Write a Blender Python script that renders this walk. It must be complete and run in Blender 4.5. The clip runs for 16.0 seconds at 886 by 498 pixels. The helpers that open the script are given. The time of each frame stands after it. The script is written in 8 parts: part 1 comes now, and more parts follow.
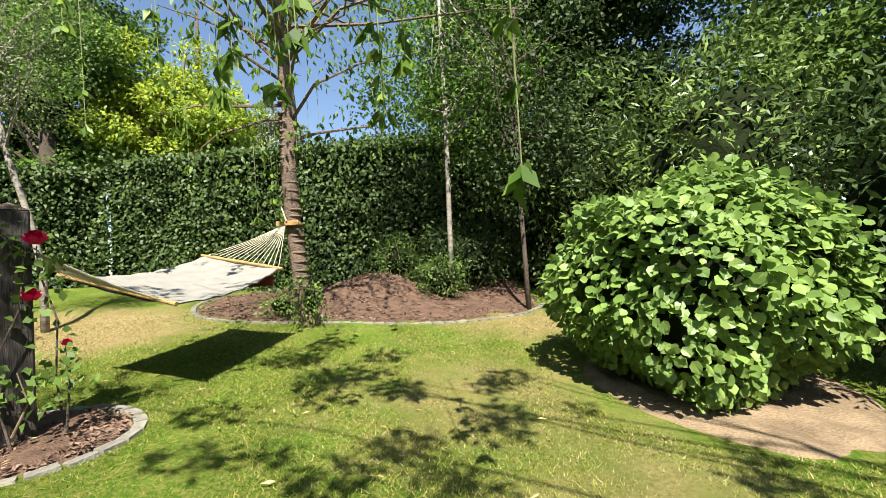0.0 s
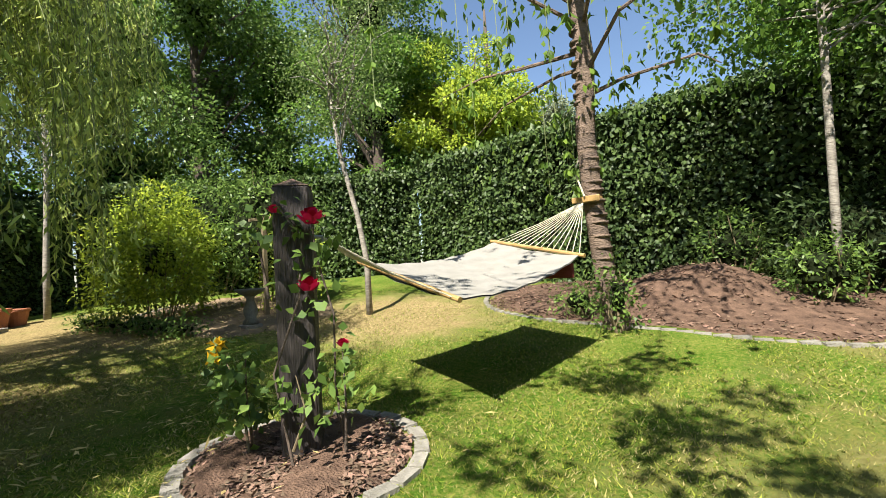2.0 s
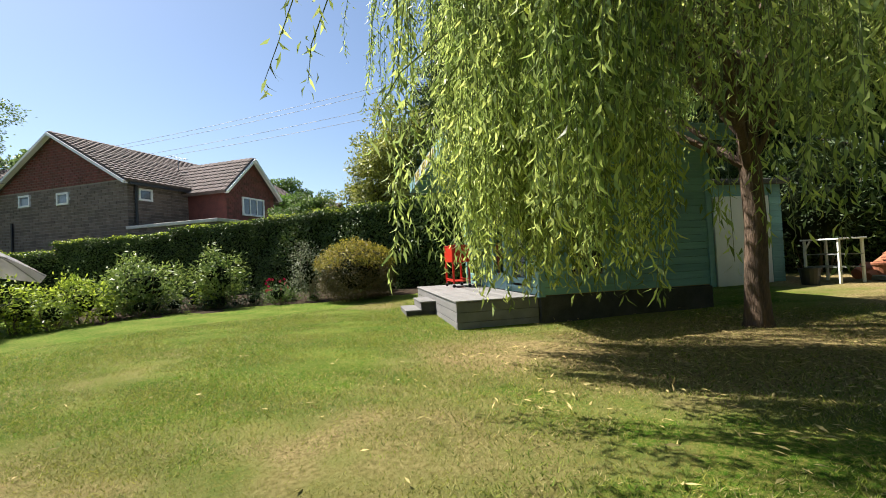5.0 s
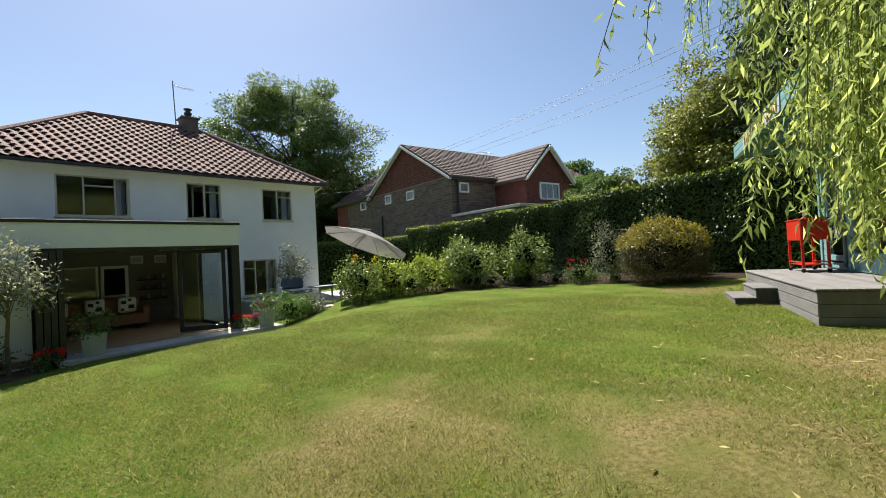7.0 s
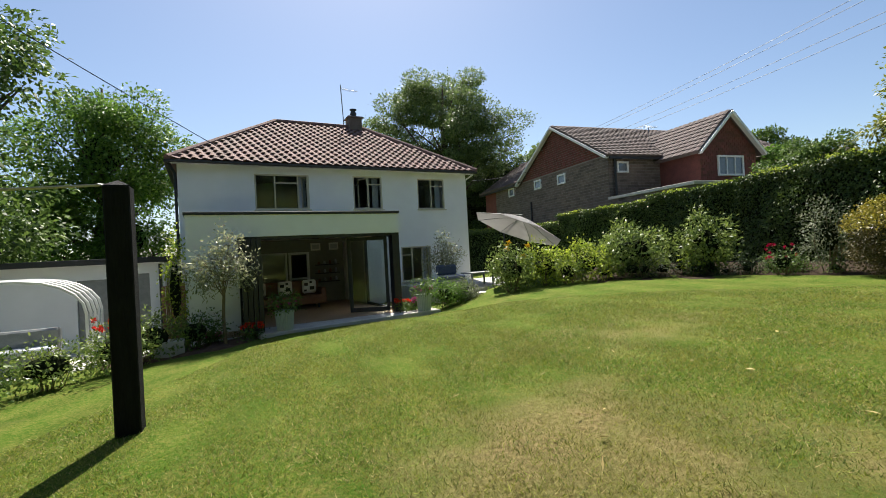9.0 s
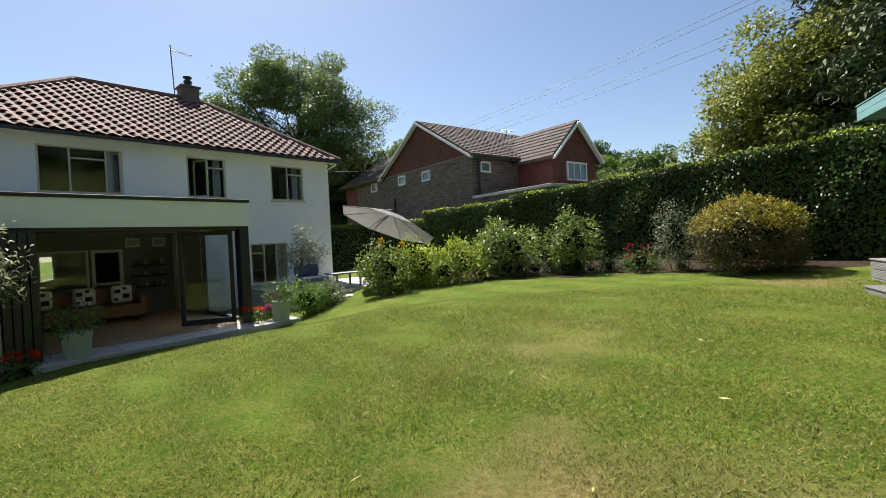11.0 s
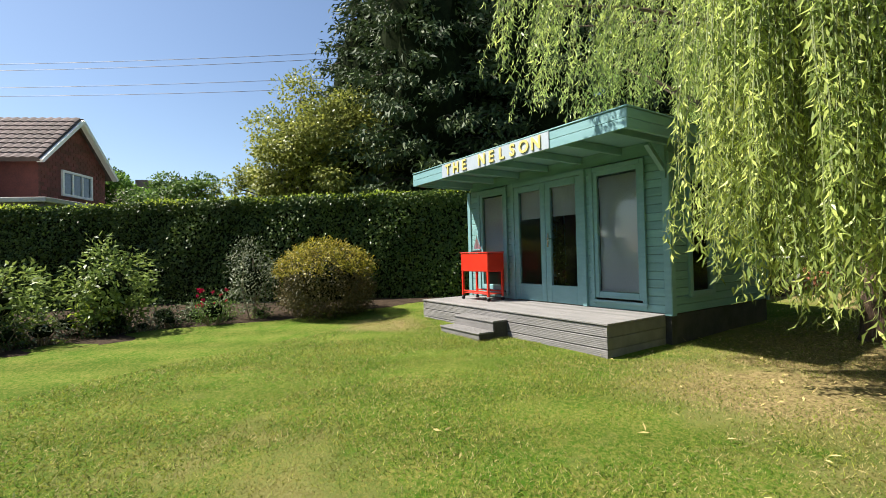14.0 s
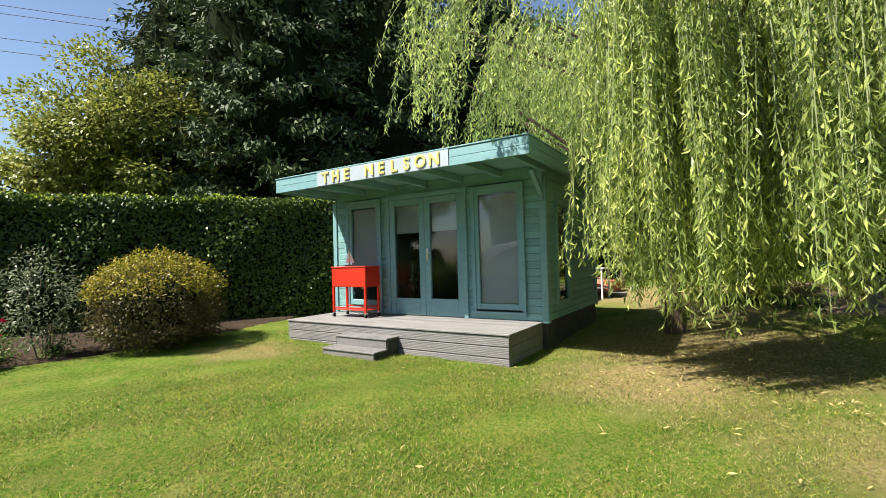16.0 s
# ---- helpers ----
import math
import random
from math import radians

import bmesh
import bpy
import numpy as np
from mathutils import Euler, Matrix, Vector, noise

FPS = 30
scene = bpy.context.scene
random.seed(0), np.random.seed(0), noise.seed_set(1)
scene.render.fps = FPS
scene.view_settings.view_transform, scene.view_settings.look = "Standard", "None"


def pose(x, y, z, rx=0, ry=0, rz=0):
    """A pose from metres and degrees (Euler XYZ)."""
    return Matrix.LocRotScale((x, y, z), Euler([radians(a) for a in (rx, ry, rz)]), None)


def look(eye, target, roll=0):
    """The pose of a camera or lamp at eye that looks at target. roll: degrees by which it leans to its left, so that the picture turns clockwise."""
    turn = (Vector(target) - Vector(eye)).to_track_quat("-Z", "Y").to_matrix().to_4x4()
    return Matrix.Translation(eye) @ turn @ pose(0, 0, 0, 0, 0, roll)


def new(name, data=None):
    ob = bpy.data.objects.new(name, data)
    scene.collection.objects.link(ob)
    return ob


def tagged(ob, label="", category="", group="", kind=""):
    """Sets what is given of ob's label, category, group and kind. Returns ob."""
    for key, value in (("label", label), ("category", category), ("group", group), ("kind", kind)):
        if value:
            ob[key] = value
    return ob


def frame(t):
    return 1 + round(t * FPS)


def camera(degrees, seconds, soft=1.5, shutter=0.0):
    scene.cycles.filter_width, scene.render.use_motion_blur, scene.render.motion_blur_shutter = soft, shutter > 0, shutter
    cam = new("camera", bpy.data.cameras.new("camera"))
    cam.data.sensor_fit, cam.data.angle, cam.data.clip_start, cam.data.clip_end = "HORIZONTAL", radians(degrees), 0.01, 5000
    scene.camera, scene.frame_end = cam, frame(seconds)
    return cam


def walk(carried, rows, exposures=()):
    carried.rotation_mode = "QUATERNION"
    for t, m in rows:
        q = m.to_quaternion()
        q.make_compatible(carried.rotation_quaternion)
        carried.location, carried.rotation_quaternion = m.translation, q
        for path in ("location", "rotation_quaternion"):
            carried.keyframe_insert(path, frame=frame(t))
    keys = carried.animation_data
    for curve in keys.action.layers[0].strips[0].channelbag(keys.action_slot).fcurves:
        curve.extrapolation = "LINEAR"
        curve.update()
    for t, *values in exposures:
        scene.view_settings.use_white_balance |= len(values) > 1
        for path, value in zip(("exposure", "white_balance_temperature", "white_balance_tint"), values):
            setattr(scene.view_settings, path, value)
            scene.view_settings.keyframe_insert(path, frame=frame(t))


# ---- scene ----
cam = camera(89.3, 16.0, 0.9)
PATH = [
    (0, (0.772, 0.483, 1.045), (0.527, 2.467, 1.091), -3.2),
    (0.5, (0.519, 0.833, 1.008), (-0.069, 2.744, 1.061), -3.6),
    (1, (0.286, 1.186, 0.98), (-0.585, 2.985, 1.051), -3.3),
    (1.5, (0.086, 1.495, 0.993), (-1.047, 3.141, 1.074), -3.2),
    (2, (-0.05, 1.715, 1.019), (-1.387, 3.201, 1.095), -3.3),
    (2.5, (-0.165, 1.795, 1.035), (-1.699, 3.077, 1.108), -3.1),
    (3, (-0.204, 1.723, 1.042), (-1.986, 2.628, 1.123), -2.7),
    (3.5, (-0.122, 1.642, 1.04), (-2.101, 1.923, 1.118), -2.5),
    (4, (-0.013, 1.538, 1.023), (-1.978, 1.171, 1.096), -2.7),
    (4.5, (0.091, 1.486, 1.054), (-1.673, 0.546, 1.106), -2.7),
    (5, (0.171, 1.471, 1.063), (-1.327, 0.147, 1.11), -2.9),
    (7.5, (0.476, 1.299, 1.043), (0.247, -0.687, 1.064), -2.9),
    (7.7, (0.495, 1.306, 1.057), (0.343, -0.688, 1.073), -2.9),
    (8.2, (0.539, 1.245, 1.044), (0.56, -0.755, 1.057), -3.1),
    (10.3, (0.797, -0.079, 1.0), (1.087, -2.058, 0.994), -2.8),
    (10.5, (0.837, -0.188, 1.007), (0.994, -2.182, 0.994), -2.8),
    (11, (0.948, -0.486, 1.054), (0.52, -2.439, 1.019), -2.7),
    (11.5, (1.019, -0.817, 1.11), (-0.008, -2.533, 1.079), -2.3),
    (12, (0.991, -1.159, 1.19), (-0.369, -2.626, 1.185), -2.0),
    (12.5, (0.947, -1.506, 1.248), (-0.632, -2.733, 1.262), -1.6),
    (13, (0.934, -1.939, 1.285), (-0.814, -2.911, 1.318), -1.7),
    (13.5, (0.91, -2.43, 1.287), (-0.933, -3.206, 1.32), -1.6),
    (14, (0.911, -2.922, 1.328), (-0.984, -3.561, 1.354), -1.4),
    (14.5, (0.89, -3.305, 1.368), (-1.057, -3.76, 1.396), -1.5),
    (15, (0.854, -3.655, 1.413), (-1.132, -3.889, 1.447), -1.5),
    (15.5, (0.835, -3.999, 1.424), (-1.165, -3.988, 1.465), -1.5),
    (16, (0.844, -4.18, 1.418), (-1.146, -3.987, 1.471), -1.6),
]
EXPOSURES = [(0, 1.55), (3.0, 1.55), (4.2, 1.45), (5.0, 1.25), (7.4, 0.98), (10.5, 1.0), (11.2, 1.0), (12.2, 1.05), (13.5, 1.2), (16, 1.3)]
walk(cam, [(t, look(eye, target, roll)) for t, eye, target, roll in PATH], EXPOSURES)

# ---- light ----
SUN_EL, SUN_X, SUN_Y = radians(54), 0.23, -0.973
world = bpy.data.worlds.new("world")
scene.world = world
world.use_nodes = True
wn = world.node_tree.nodes
sky = wn.new("ShaderNodeTexSky")
sky.sky_type, sky.sun_disc, sky.sun_elevation = "NISHITA", False, SUN_EL
sky.sun_rotation = math.atan2(SUN_X, SUN_Y)
sky.air_density, sky.dust_density, sky.ozone_density = 1.0, 0.7, 2.0
world.node_tree.links.new(sky.outputs[0], wn["Background"].inputs[0])
wn["Background"].inputs[1].default_value = 0.069
sun = new("sun", bpy.data.lights.new("sun", "SUN"))
sun.data.energy, sun.data.angle, sun.data.color = 5.0, radians(0.6), (1.0, 0.94, 0.84)
sun.matrix_world = look((SUN_X * 20, SUN_Y * 20, 20 * math.tan(SUN_EL)), (0, 0, 0))


# ---- materials ----
def mat(name, col, col2=None, rough=0.7, scale=8.0, fine=60.0, bump=0.2, metal=0.0, island=0.0, spec=0.5, trans=0.0, stretch=(1, 1, 1), obj=0.0, grain=0.4):
    """Two-scale mottled surface between col and col2. island, obj: brightness change from piece to piece. trans: light let through."""
    m = bpy.data.materials.new(name)
    m.use_nodes = True
    nt = m.node_tree
    N, L = nt.nodes, nt.links
    b = N["Principled BSDF"]
    b.inputs["Roughness"].default_value, b.inputs["Metallic"].default_value = rough, metal
    b.inputs["Specular IOR Level"].default_value = spec
    col2 = col2 or tuple(c * 0.7 for c in col)
    tc, mp = N.new("ShaderNodeTexCoord"), N.new("ShaderNodeMapping")
    mp.inputs["Scale"].default_value = stretch
    L.new(tc.outputs["Object"], mp.inputs[0])
    n1, n2 = N.new("ShaderNodeTexNoise"), N.new("ShaderNodeTexNoise")
    n1.inputs["Scale"].default_value, n2.inputs["Scale"].default_value = scale, fine
    n1.inputs["Detail"].default_value, n2.inputs["Detail"].default_value = 3, 2
    for n in (n1, n2):
        L.new(mp.outputs[0], n.inputs["Vector"])
    add = N.new("ShaderNodeMath")
    add.operation = "MULTIPLY_ADD"
    L.new(n1.outputs["Fac"], add.inputs[0])
    add.inputs[1].default_value = 1 - grain
    half = N.new("ShaderNodeMath")
    half.operation = "MULTIPLY"
    L.new(n2.outputs["Fac"], half.inputs[0])
    half.inputs[1].default_value = grain
    L.new(half.outputs[0], add.inputs[2])
    ramp = N.new("ShaderNodeValToRGB")
    ramp.color_ramp.elements[0].position, ramp.color_ramp.elements[1].position = 0.36, 0.64
    ramp.color_ramp.elements[0].color, ramp.color_ramp.elements[1].color = (*col2, 1), (*col, 1)
    L.new(add.outputs[0], ramp.inputs[0])
    out = ramp.outputs[0]
    if island or obj:
        src = N.new("ShaderNodeNewGeometry" if island else "ShaderNodeObjectInfo").outputs["Random Per Island" if island else "Random"]
        amt = island or obj
        r = N.new("ShaderNodeMapRange")
        L.new(src, r.inputs[0])
        r.inputs[3].default_value, r.inputs[4].default_value = 1 - amt, 1 + amt
        hs = N.new("ShaderNodeHueSaturation")
        L.new(out, hs.inputs["Color"])
        L.new(r.outputs[0], hs.inputs["Value"])
        r2 = N.new("ShaderNodeMapRange")
        L.new(src, r2.inputs[0])
        r2.inputs[3].default_value, r2.inputs[4].default_value = 0.5 + 0.035 * amt, 0.5 - 0.035 * amt
        L.new(r2.outputs[0], hs.inputs["Hue"])
        out = hs.outputs[0]
    L.new(out, b.inputs["Base Color"])
    if bump:
        bp = N.new("ShaderNodeBump")
        bp.inputs["Strength"].default_value, bp.inputs["Distance"].default_value = bump, 0.02
        L.new(n2.outputs["Fac"], bp.inputs["Height"])
        L.new(bp.outputs[0], b.inputs["Normal"])
    if trans:
        t = N.new("ShaderNodeBsdfTranslucent")
        mix = N.new("ShaderNodeMixShader")
        mix.inputs[0].default_value = trans
        L.new(out, t.inputs["Color"])
        L.new(b.outputs[0], mix.inputs[1])
        L.new(t.outputs[0], mix.inputs[2])
        L.new(mix.outputs[0], N["Material Output"].inputs[0])
    return m


def leafy(name, col, col2, trans=0.35, rough=0.42, island=0.45):
    return mat(name, col, col2, rough=rough, scale=1.2, fine=9, bump=0, island=island, trans=trans, spec=0.22)


def glass(name, tint=(0.9, 0.95, 0.95), rough=0.02):
    m = bpy.data.materials.new(name)
    m.use_nodes = True
    b = m.node_tree.nodes["Principled BSDF"]
    b.inputs["Base Color"].default_value = (*tint, 1)
    b.inputs["Roughness"].default_value = rough
    b.inputs["Transmission Weight"].default_value = 1.0
    b.inputs["IOR"].default_value = 1.45
    return m


M = {}
M["lawn"] = mat("lawn", (0.050, 0.108, 0.009), (0.19, 0.182, 0.046), rough=0.95, scale=1.6, fine=30, bump=1.0, spec=0.05, grain=0.72)
for lawn_noise in [n for n in M["lawn"].node_tree.nodes if n.bl_idname == "ShaderNodeTexNoise"]:
    lawn_noise.inputs["Detail"].default_value, lawn_noise.inputs["Roughness"].default_value = 8, 0.8
lawn_ramp = [n for n in M["lawn"].node_tree.nodes if n.bl_idname == "ShaderNodeValToRGB"][0].color_ramp
lawn_ramp.elements[0].position, lawn_ramp.elements[1].position = 0.41, 0.545
DRY = [(-5.9, 0.7, 3.0, 0.95), (-9.3, 3.6, 3.2, 1.0), (-12.5, 1.8, 3.0, 1.0), (-4.0, -1.4, 1.7, 0.75), (-5.6, 6.6, 2.6, 0.9), (1.1, 7.6, 1.6, 0.7), (0.2, -1.9, 1.7, 0.55), (-6.6, -6.6, 1.1, 0.6), (-1.6, -0.6, 2.0, 0.5), (1.6, 2.6, 1.6, 0.5), (0.6, 4.6, 2.2, 0.4), (-1.2, -5.0, 1.6, 0.3), (-5.0, 0.2, 2.6, 0.95)]


def dry_lawn():
    """Straw-coloured worn areas, broken up by noise."""
    nt = M["lawn"].node_tree
    N, L = nt.nodes, nt.links
    tc, nz = N.new("ShaderNodeTexCoord"), N.new("ShaderNodeTexNoise")
    nz.inputs["Scale"].default_value, nz.inputs["Detail"].default_value = 2.2, 5
    L.new(tc.outputs["Object"], nz.inputs["Vector"])
    flat = N.new("ShaderNodeVectorMath")
    flat.operation = "MULTIPLY"
    flat.inputs[1].default_value = (1, 1, 0)
    L.new(tc.outputs["Object"], flat.inputs[0])
    total = None
    for x, y, r, k in DRY:
        d, mr = N.new("ShaderNodeVectorMath"), N.new("ShaderNodeMapRange")
        d.operation = "DISTANCE"
        d.inputs[1].default_value = (x, y, 0)
        L.new(flat.outputs[0], d.inputs[0])
        mr.inputs[1].default_value, mr.inputs[2].default_value, mr.inputs[3].default_value, mr.inputs[4].default_value = r, r * 0.3, 0, k
        L.new(d.outputs["Value"], mr.inputs[0])
        if total is None:
            total = mr.outputs[0]
        else:
            mx = N.new("ShaderNodeMath")
            mx.operation = "MAXIMUM"
            L.new(total, mx.inputs[0])
            L.new(mr.outputs[0], mx.inputs[1])
            total = mx.outputs[0]
    add, cut = N.new("ShaderNodeMath"), N.new("ShaderNodeMapRange")
    L.new(total, add.inputs[0])
    L.new(nz.outputs["Fac"], add.inputs[1])
    L.new(add.outputs[0], cut.inputs[0])
    cut.inputs[1].default_value, cut.inputs[2].default_value = 0.62, 1.25
    mix = N.new("ShaderNodeMix")
    mix.data_type = "RGBA"
    L.new(cut.outputs[0], mix.inputs["Factor"])
    b = N["Principled BSDF"]
    src = b.inputs["Base Color"].links[0].from_socket
    wave, turn, band = N.new("ShaderNodeTexWave"), N.new("ShaderNodeMapping"), N.new("ShaderNodeMapRange")
    turn.inputs["Rotation"].default_value = (0, 0, radians(-14))
    wave.inputs["Scale"].default_value, wave.inputs["Distortion"].default_value, wave.inputs["Detail"].default_value, wave.inputs["Detail Scale"].default_value = 0.30, 2.2, 4, 1.3
    L.new(tc.outputs["Object"], turn.inputs[0])
    L.new(turn.outputs[0], wave.inputs["Vector"])
    L.new(wave.outputs["Fac"], band.inputs[0])
    band.inputs[1].default_value, band.inputs[2].default_value, band.inputs[3].default_value, band.inputs[4].default_value = 0.1, 0.9, 0.93, 1.1
    mown = N.new("ShaderNodeHueSaturation")
    L.new(band.outputs[0], mown.inputs["Value"])
    L.new(src, mown.inputs["Color"])
    src = mown.outputs[0]
    straw = N.new("ShaderNodeValToRGB")
    straw.color_ramp.elements[0].color, straw.color_ramp.elements[1].color = (0.10, 0.075, 0.032, 1), (0.29, 0.225, 0.105, 1)
    straw.color_ramp.elements[0].position, straw.color_ramp.elements[1].position = 0.3, 0.6
    n3 = N.new("ShaderNodeTexNoise")
    n3.inputs["Scale"].default_value, n3.inputs["Detail"].default_value = 30, 4
    L.new(tc.outputs["Object"], n3.inputs["Vector"])
    L.new(n3.outputs["Fac"], straw.inputs[0])
    L.new(src, mix.inputs[6])
    L.new(straw.outputs[0], mix.inputs[7])
    L.new(mix.outputs[2], b.inputs["Base Color"])


dry_lawn()
M["blade"] = leafy("grass_blade", (0.125, 0.205, 0.020), (0.22, 0.235, 0.04), trans=0.4, rough=0.6, island=0.6)
M["straw"] = leafy("straw_blade", (0.40, 0.345, 0.155), (0.27, 0.255, 0.085), trans=0.35, rough=0.7, island=0.5)
M["soil"] = mat("dry_soil", (0.25, 0.185, 0.115), (0.13, 0.095, 0.06), rough=0.95, scale=4, fine=50, bump=0.8, spec=0.1)
M["dark_soil"] = mat("dark_soil", (0.065, 0.047, 0.032), (0.03, 0.022, 0.016), rough=0.95, scale=5, fine=55, bump=0.9, spec=0.05)
M["mulch"] = mat("bark_mulch", (0.155, 0.098, 0.068), (0.06, 0.038, 0.028), rough=0.95, scale=9, fine=70, bump=1.0, spec=0.1)
M["chip"] = mat("bark_chip", (0.21, 0.135, 0.09), (0.10, 0.062, 0.042), rough=0.9, scale=20, fine=90, bump=0.4, island=0.5)
M["stone"] = mat("grey_stone", (0.25, 0.235, 0.20), (0.15, 0.14, 0.115), rough=0.9, scale=12, fine=80, bump=0.6, obj=0.2)
M["paving"] = mat("pale_paving", (0.55, 0.53, 0.49), (0.42, 0.40, 0.37), rough=0.85, scale=4, fine=60, bump=0.3, obj=0.1)
M["teal"] = mat("teal_paint", (0.20, 0.37, 0.39), (0.165, 0.32, 0.335), rough=0.5, scale=5, fine=60, bump=0.15, stretch=(1, 1, 4))
M["tealside"] = mat("teal_board", (0.20, 0.38, 0.375), (0.155, 0.31, 0.305), rough=0.6, scale=5, fine=60, bump=0.2, stretch=(0.4, 0.4, 5), obj=0.12)
M["deck"] = mat("grey_decking", (0.22, 0.21, 0.205), (0.155, 0.15, 0.145), rough=0.75, scale=6, fine=80, bump=0.4, stretch=(0.3, 1, 1), obj=0.15)
M["plinth"] = mat("dark_plinth", (0.07, 0.065, 0.06), (0.035, 0.033, 0.03), rough=0.8, scale=6, fine=60, bump=0.3)
M["sign"] = mat("silver_sign", (0.42, 0.47, 0.52), (0.37, 0.42, 0.48), rough=0.35, scale=3, fine=40, bump=0.03)
M["gold"] = mat("yellow_letter", (0.70, 0.56, 0.20), (0.60, 0.47, 0.15), rough=0.35, scale=20, fine=80, bump=0.05)
M["roofing"] = mat("roof_felt", (0.10, 0.10, 0.10), (0.06, 0.06, 0.06), rough=0.9, scale=4, fine=90, bump=0.4)
M["red"] = mat("red_paint", (0.62, 0.035, 0.015), (0.50, 0.025, 0.012), rough=0.35, scale=6, fine=60, bump=0.05)
M["black"] = mat("black_paint", (0.025, 0.027, 0.03), (0.016, 0.017, 0.019), rough=0.45, scale=6, fine=60, bump=0.08)
M["post"] = mat("black_stained_timber", (0.045, 0.035, 0.032), (0.016, 0.013, 0.012), rough=0.7, scale=9, fine=50, bump=0.7, stretch=(2, 2, 0.25))
M["blackpost"] = mat("black_tarred_timber", (0.012, 0.013, 0.014), (0.006, 0.006, 0.007), rough=0.8, scale=9, fine=50, bump=0.5, spec=0.15, stretch=(2, 2, 0.25))
M["render"] = mat("white_render", (0.90, 0.90, 0.88), (0.85, 0.85, 0.83), rough=0.9, scale=2, fine=70, bump=0.25)
M["cream"] = mat("cream_frame", (0.62, 0.57, 0.42), (0.55, 0.50, 0.37), rough=0.5, scale=5, fine=50, bump=0.05)
M["white"] = mat("white_paint", (0.78, 0.78, 0.76), (0.72, 0.72, 0.70), rough=0.5, scale=5, fine=50, bump=0.05)
M["tile"] = mat("roof_tile", (0.24, 0.13, 0.105), (0.14, 0.085, 0.075), rough=0.85, scale=3, fine=50, bump=0.4, obj=0.25)
M["tile_s"] = mat("roof_tile_field", (0.24, 0.13, 0.105), (0.14, 0.085, 0.075), rough=0.85, scale=3, fine=50, bump=0.4, island=0.25)
M["tile2"] = mat("grey_brown_tile", (0.15, 0.11, 0.10), (0.09, 0.07, 0.065), rough=0.9, scale=3, fine=30, bump=0.4, island=0.2)
M["brick"] = mat("brown_brick", (0.17, 0.135, 0.11), (0.11, 0.085, 0.07), rough=0.9, scale=3, fine=20, bump=0.4, island=0.25)
M["mortar"] = mat("mortar", (0.27, 0.24, 0.21), (0.2, 0.18, 0.16), rough=0.95, scale=6, fine=60, bump=0.4)
M["clay"] = mat("red_hung_tile", (0.17, 0.055, 0.04), (0.11, 0.038, 0.03), rough=0.85, scale=3, fine=20, bump=0.3, island=0.25)
M["brass"] = mat("dull_brass", (0.5, 0.45, 0.3), (0.4, 0.35, 0.25), rough=0.35, metal=0.9, bump=0.03)
M["chrome"] = mat("steel", (0.6, 0.6, 0.6), (0.5, 0.5, 0.5), rough=0.25, metal=1.0, bump=0.02)
M["rubber"] = mat("dark_rubber", (0.03, 0.03, 0.03), (0.02, 0.02, 0.02), rough=0.7, bump=0.05)
M["canvas"] = mat("hammock_canvas", (0.25, 0.24, 0.212), (0.19, 0.182, 0.16), rough=0.9, scale=7, fine=160, bump=0.25)
M["maroon"] = mat("maroon_cloth", (0.20, 0.03, 0.025), (0.13, 0.02, 0.02), rough=0.9, bump=0.2)
M["rope"] = mat("cotton_rope", (0.55, 0.50, 0.38), (0.40, 0.36, 0.27), rough=0.9, scale=30, fine=150, bump=0.4)
M["pine"] = mat("varnished_pine", (0.40, 0.26, 0.10), (0.28, 0.17, 0.06), rough=0.5, scale=8, fine=60, bump=0.2, stretch=(1, 1, 0.3))
M["bark"] = mat("cherry_bark", (0.20, 0.14, 0.10), (0.09, 0.065, 0.05), rough=0.9, scale=5, fine=40, bump=0.9, stretch=(0.7, 0.7, 3))
M["birch"] = mat("birch_bark", (0.34, 0.315, 0.265), (0.13, 0.11, 0.09), rough=0.85, scale=4, fine=30, bump=0.5, stretch=(0.6, 0.6, 3))
M["willowbark"] = mat("willow_bark", (0.17, 0.11, 0.075), (0.07, 0.05, 0.035), rough=0.95, scale=6, fine=35, bump=1.0, stretch=(2, 2, 0.4))
M["darkbark"] = mat("dark_bark", (0.10, 0.075, 0.055), (0.05, 0.037, 0.03), rough=0.95, scale=6, fine=35, bump=0.8)
M["twig"] = mat("twig", (0.20, 0.16, 0.09), (0.12, 0.09, 0.05), rough=0.9, scale=10, fine=60, bump=0.2)
M["greentwig"] = mat("green_stem", (0.20, 0.24, 0.09), (0.14, 0.16, 0.06), rough=0.7, scale=10, fine=60, bump=0.1)
# near-black fill for hedges and crowns: the shade between leaves, put into colour
M["core_shade"] = mat("inner_foliage", (0.018, 0.025, 0.010), (0.008, 0.011, 0.005), rough=1.0, scale=6, fine=25, bump=0.8, spec=0.02)
M["l_hedge"] = leafy("hornbeam_leaf", (0.095, 0.145, 0.03), (0.05, 0.09, 0.02), trans=0.25)
M["l_dark"] = leafy("laurel_leaf", (0.055, 0.09, 0.025), (0.028, 0.052, 0.015), trans=0.25, rough=0.55)
M["l_ivy"] = leafy("ivy_leaf", (0.075, 0.12, 0.032), (0.04, 0.072, 0.02), trans=0.2, rough=0.48)
M["l_hazel"] = leafy("hazel_leaf", (0.20, 0.305, 0.075), (0.145, 0.235, 0.052), trans=0.35, rough=0.45, island=0.3)
M["l_rhodo"] = leafy("rhododendron_leaf", (0.14, 0.21, 0.05), (0.09, 0.15, 0.04), trans=0.25, rough=0.33)
M["l_cherry"] = leafy("cherry_leaf", (0.16, 0.26, 0.04), (0.10, 0.18, 0.03), trans=0.5)
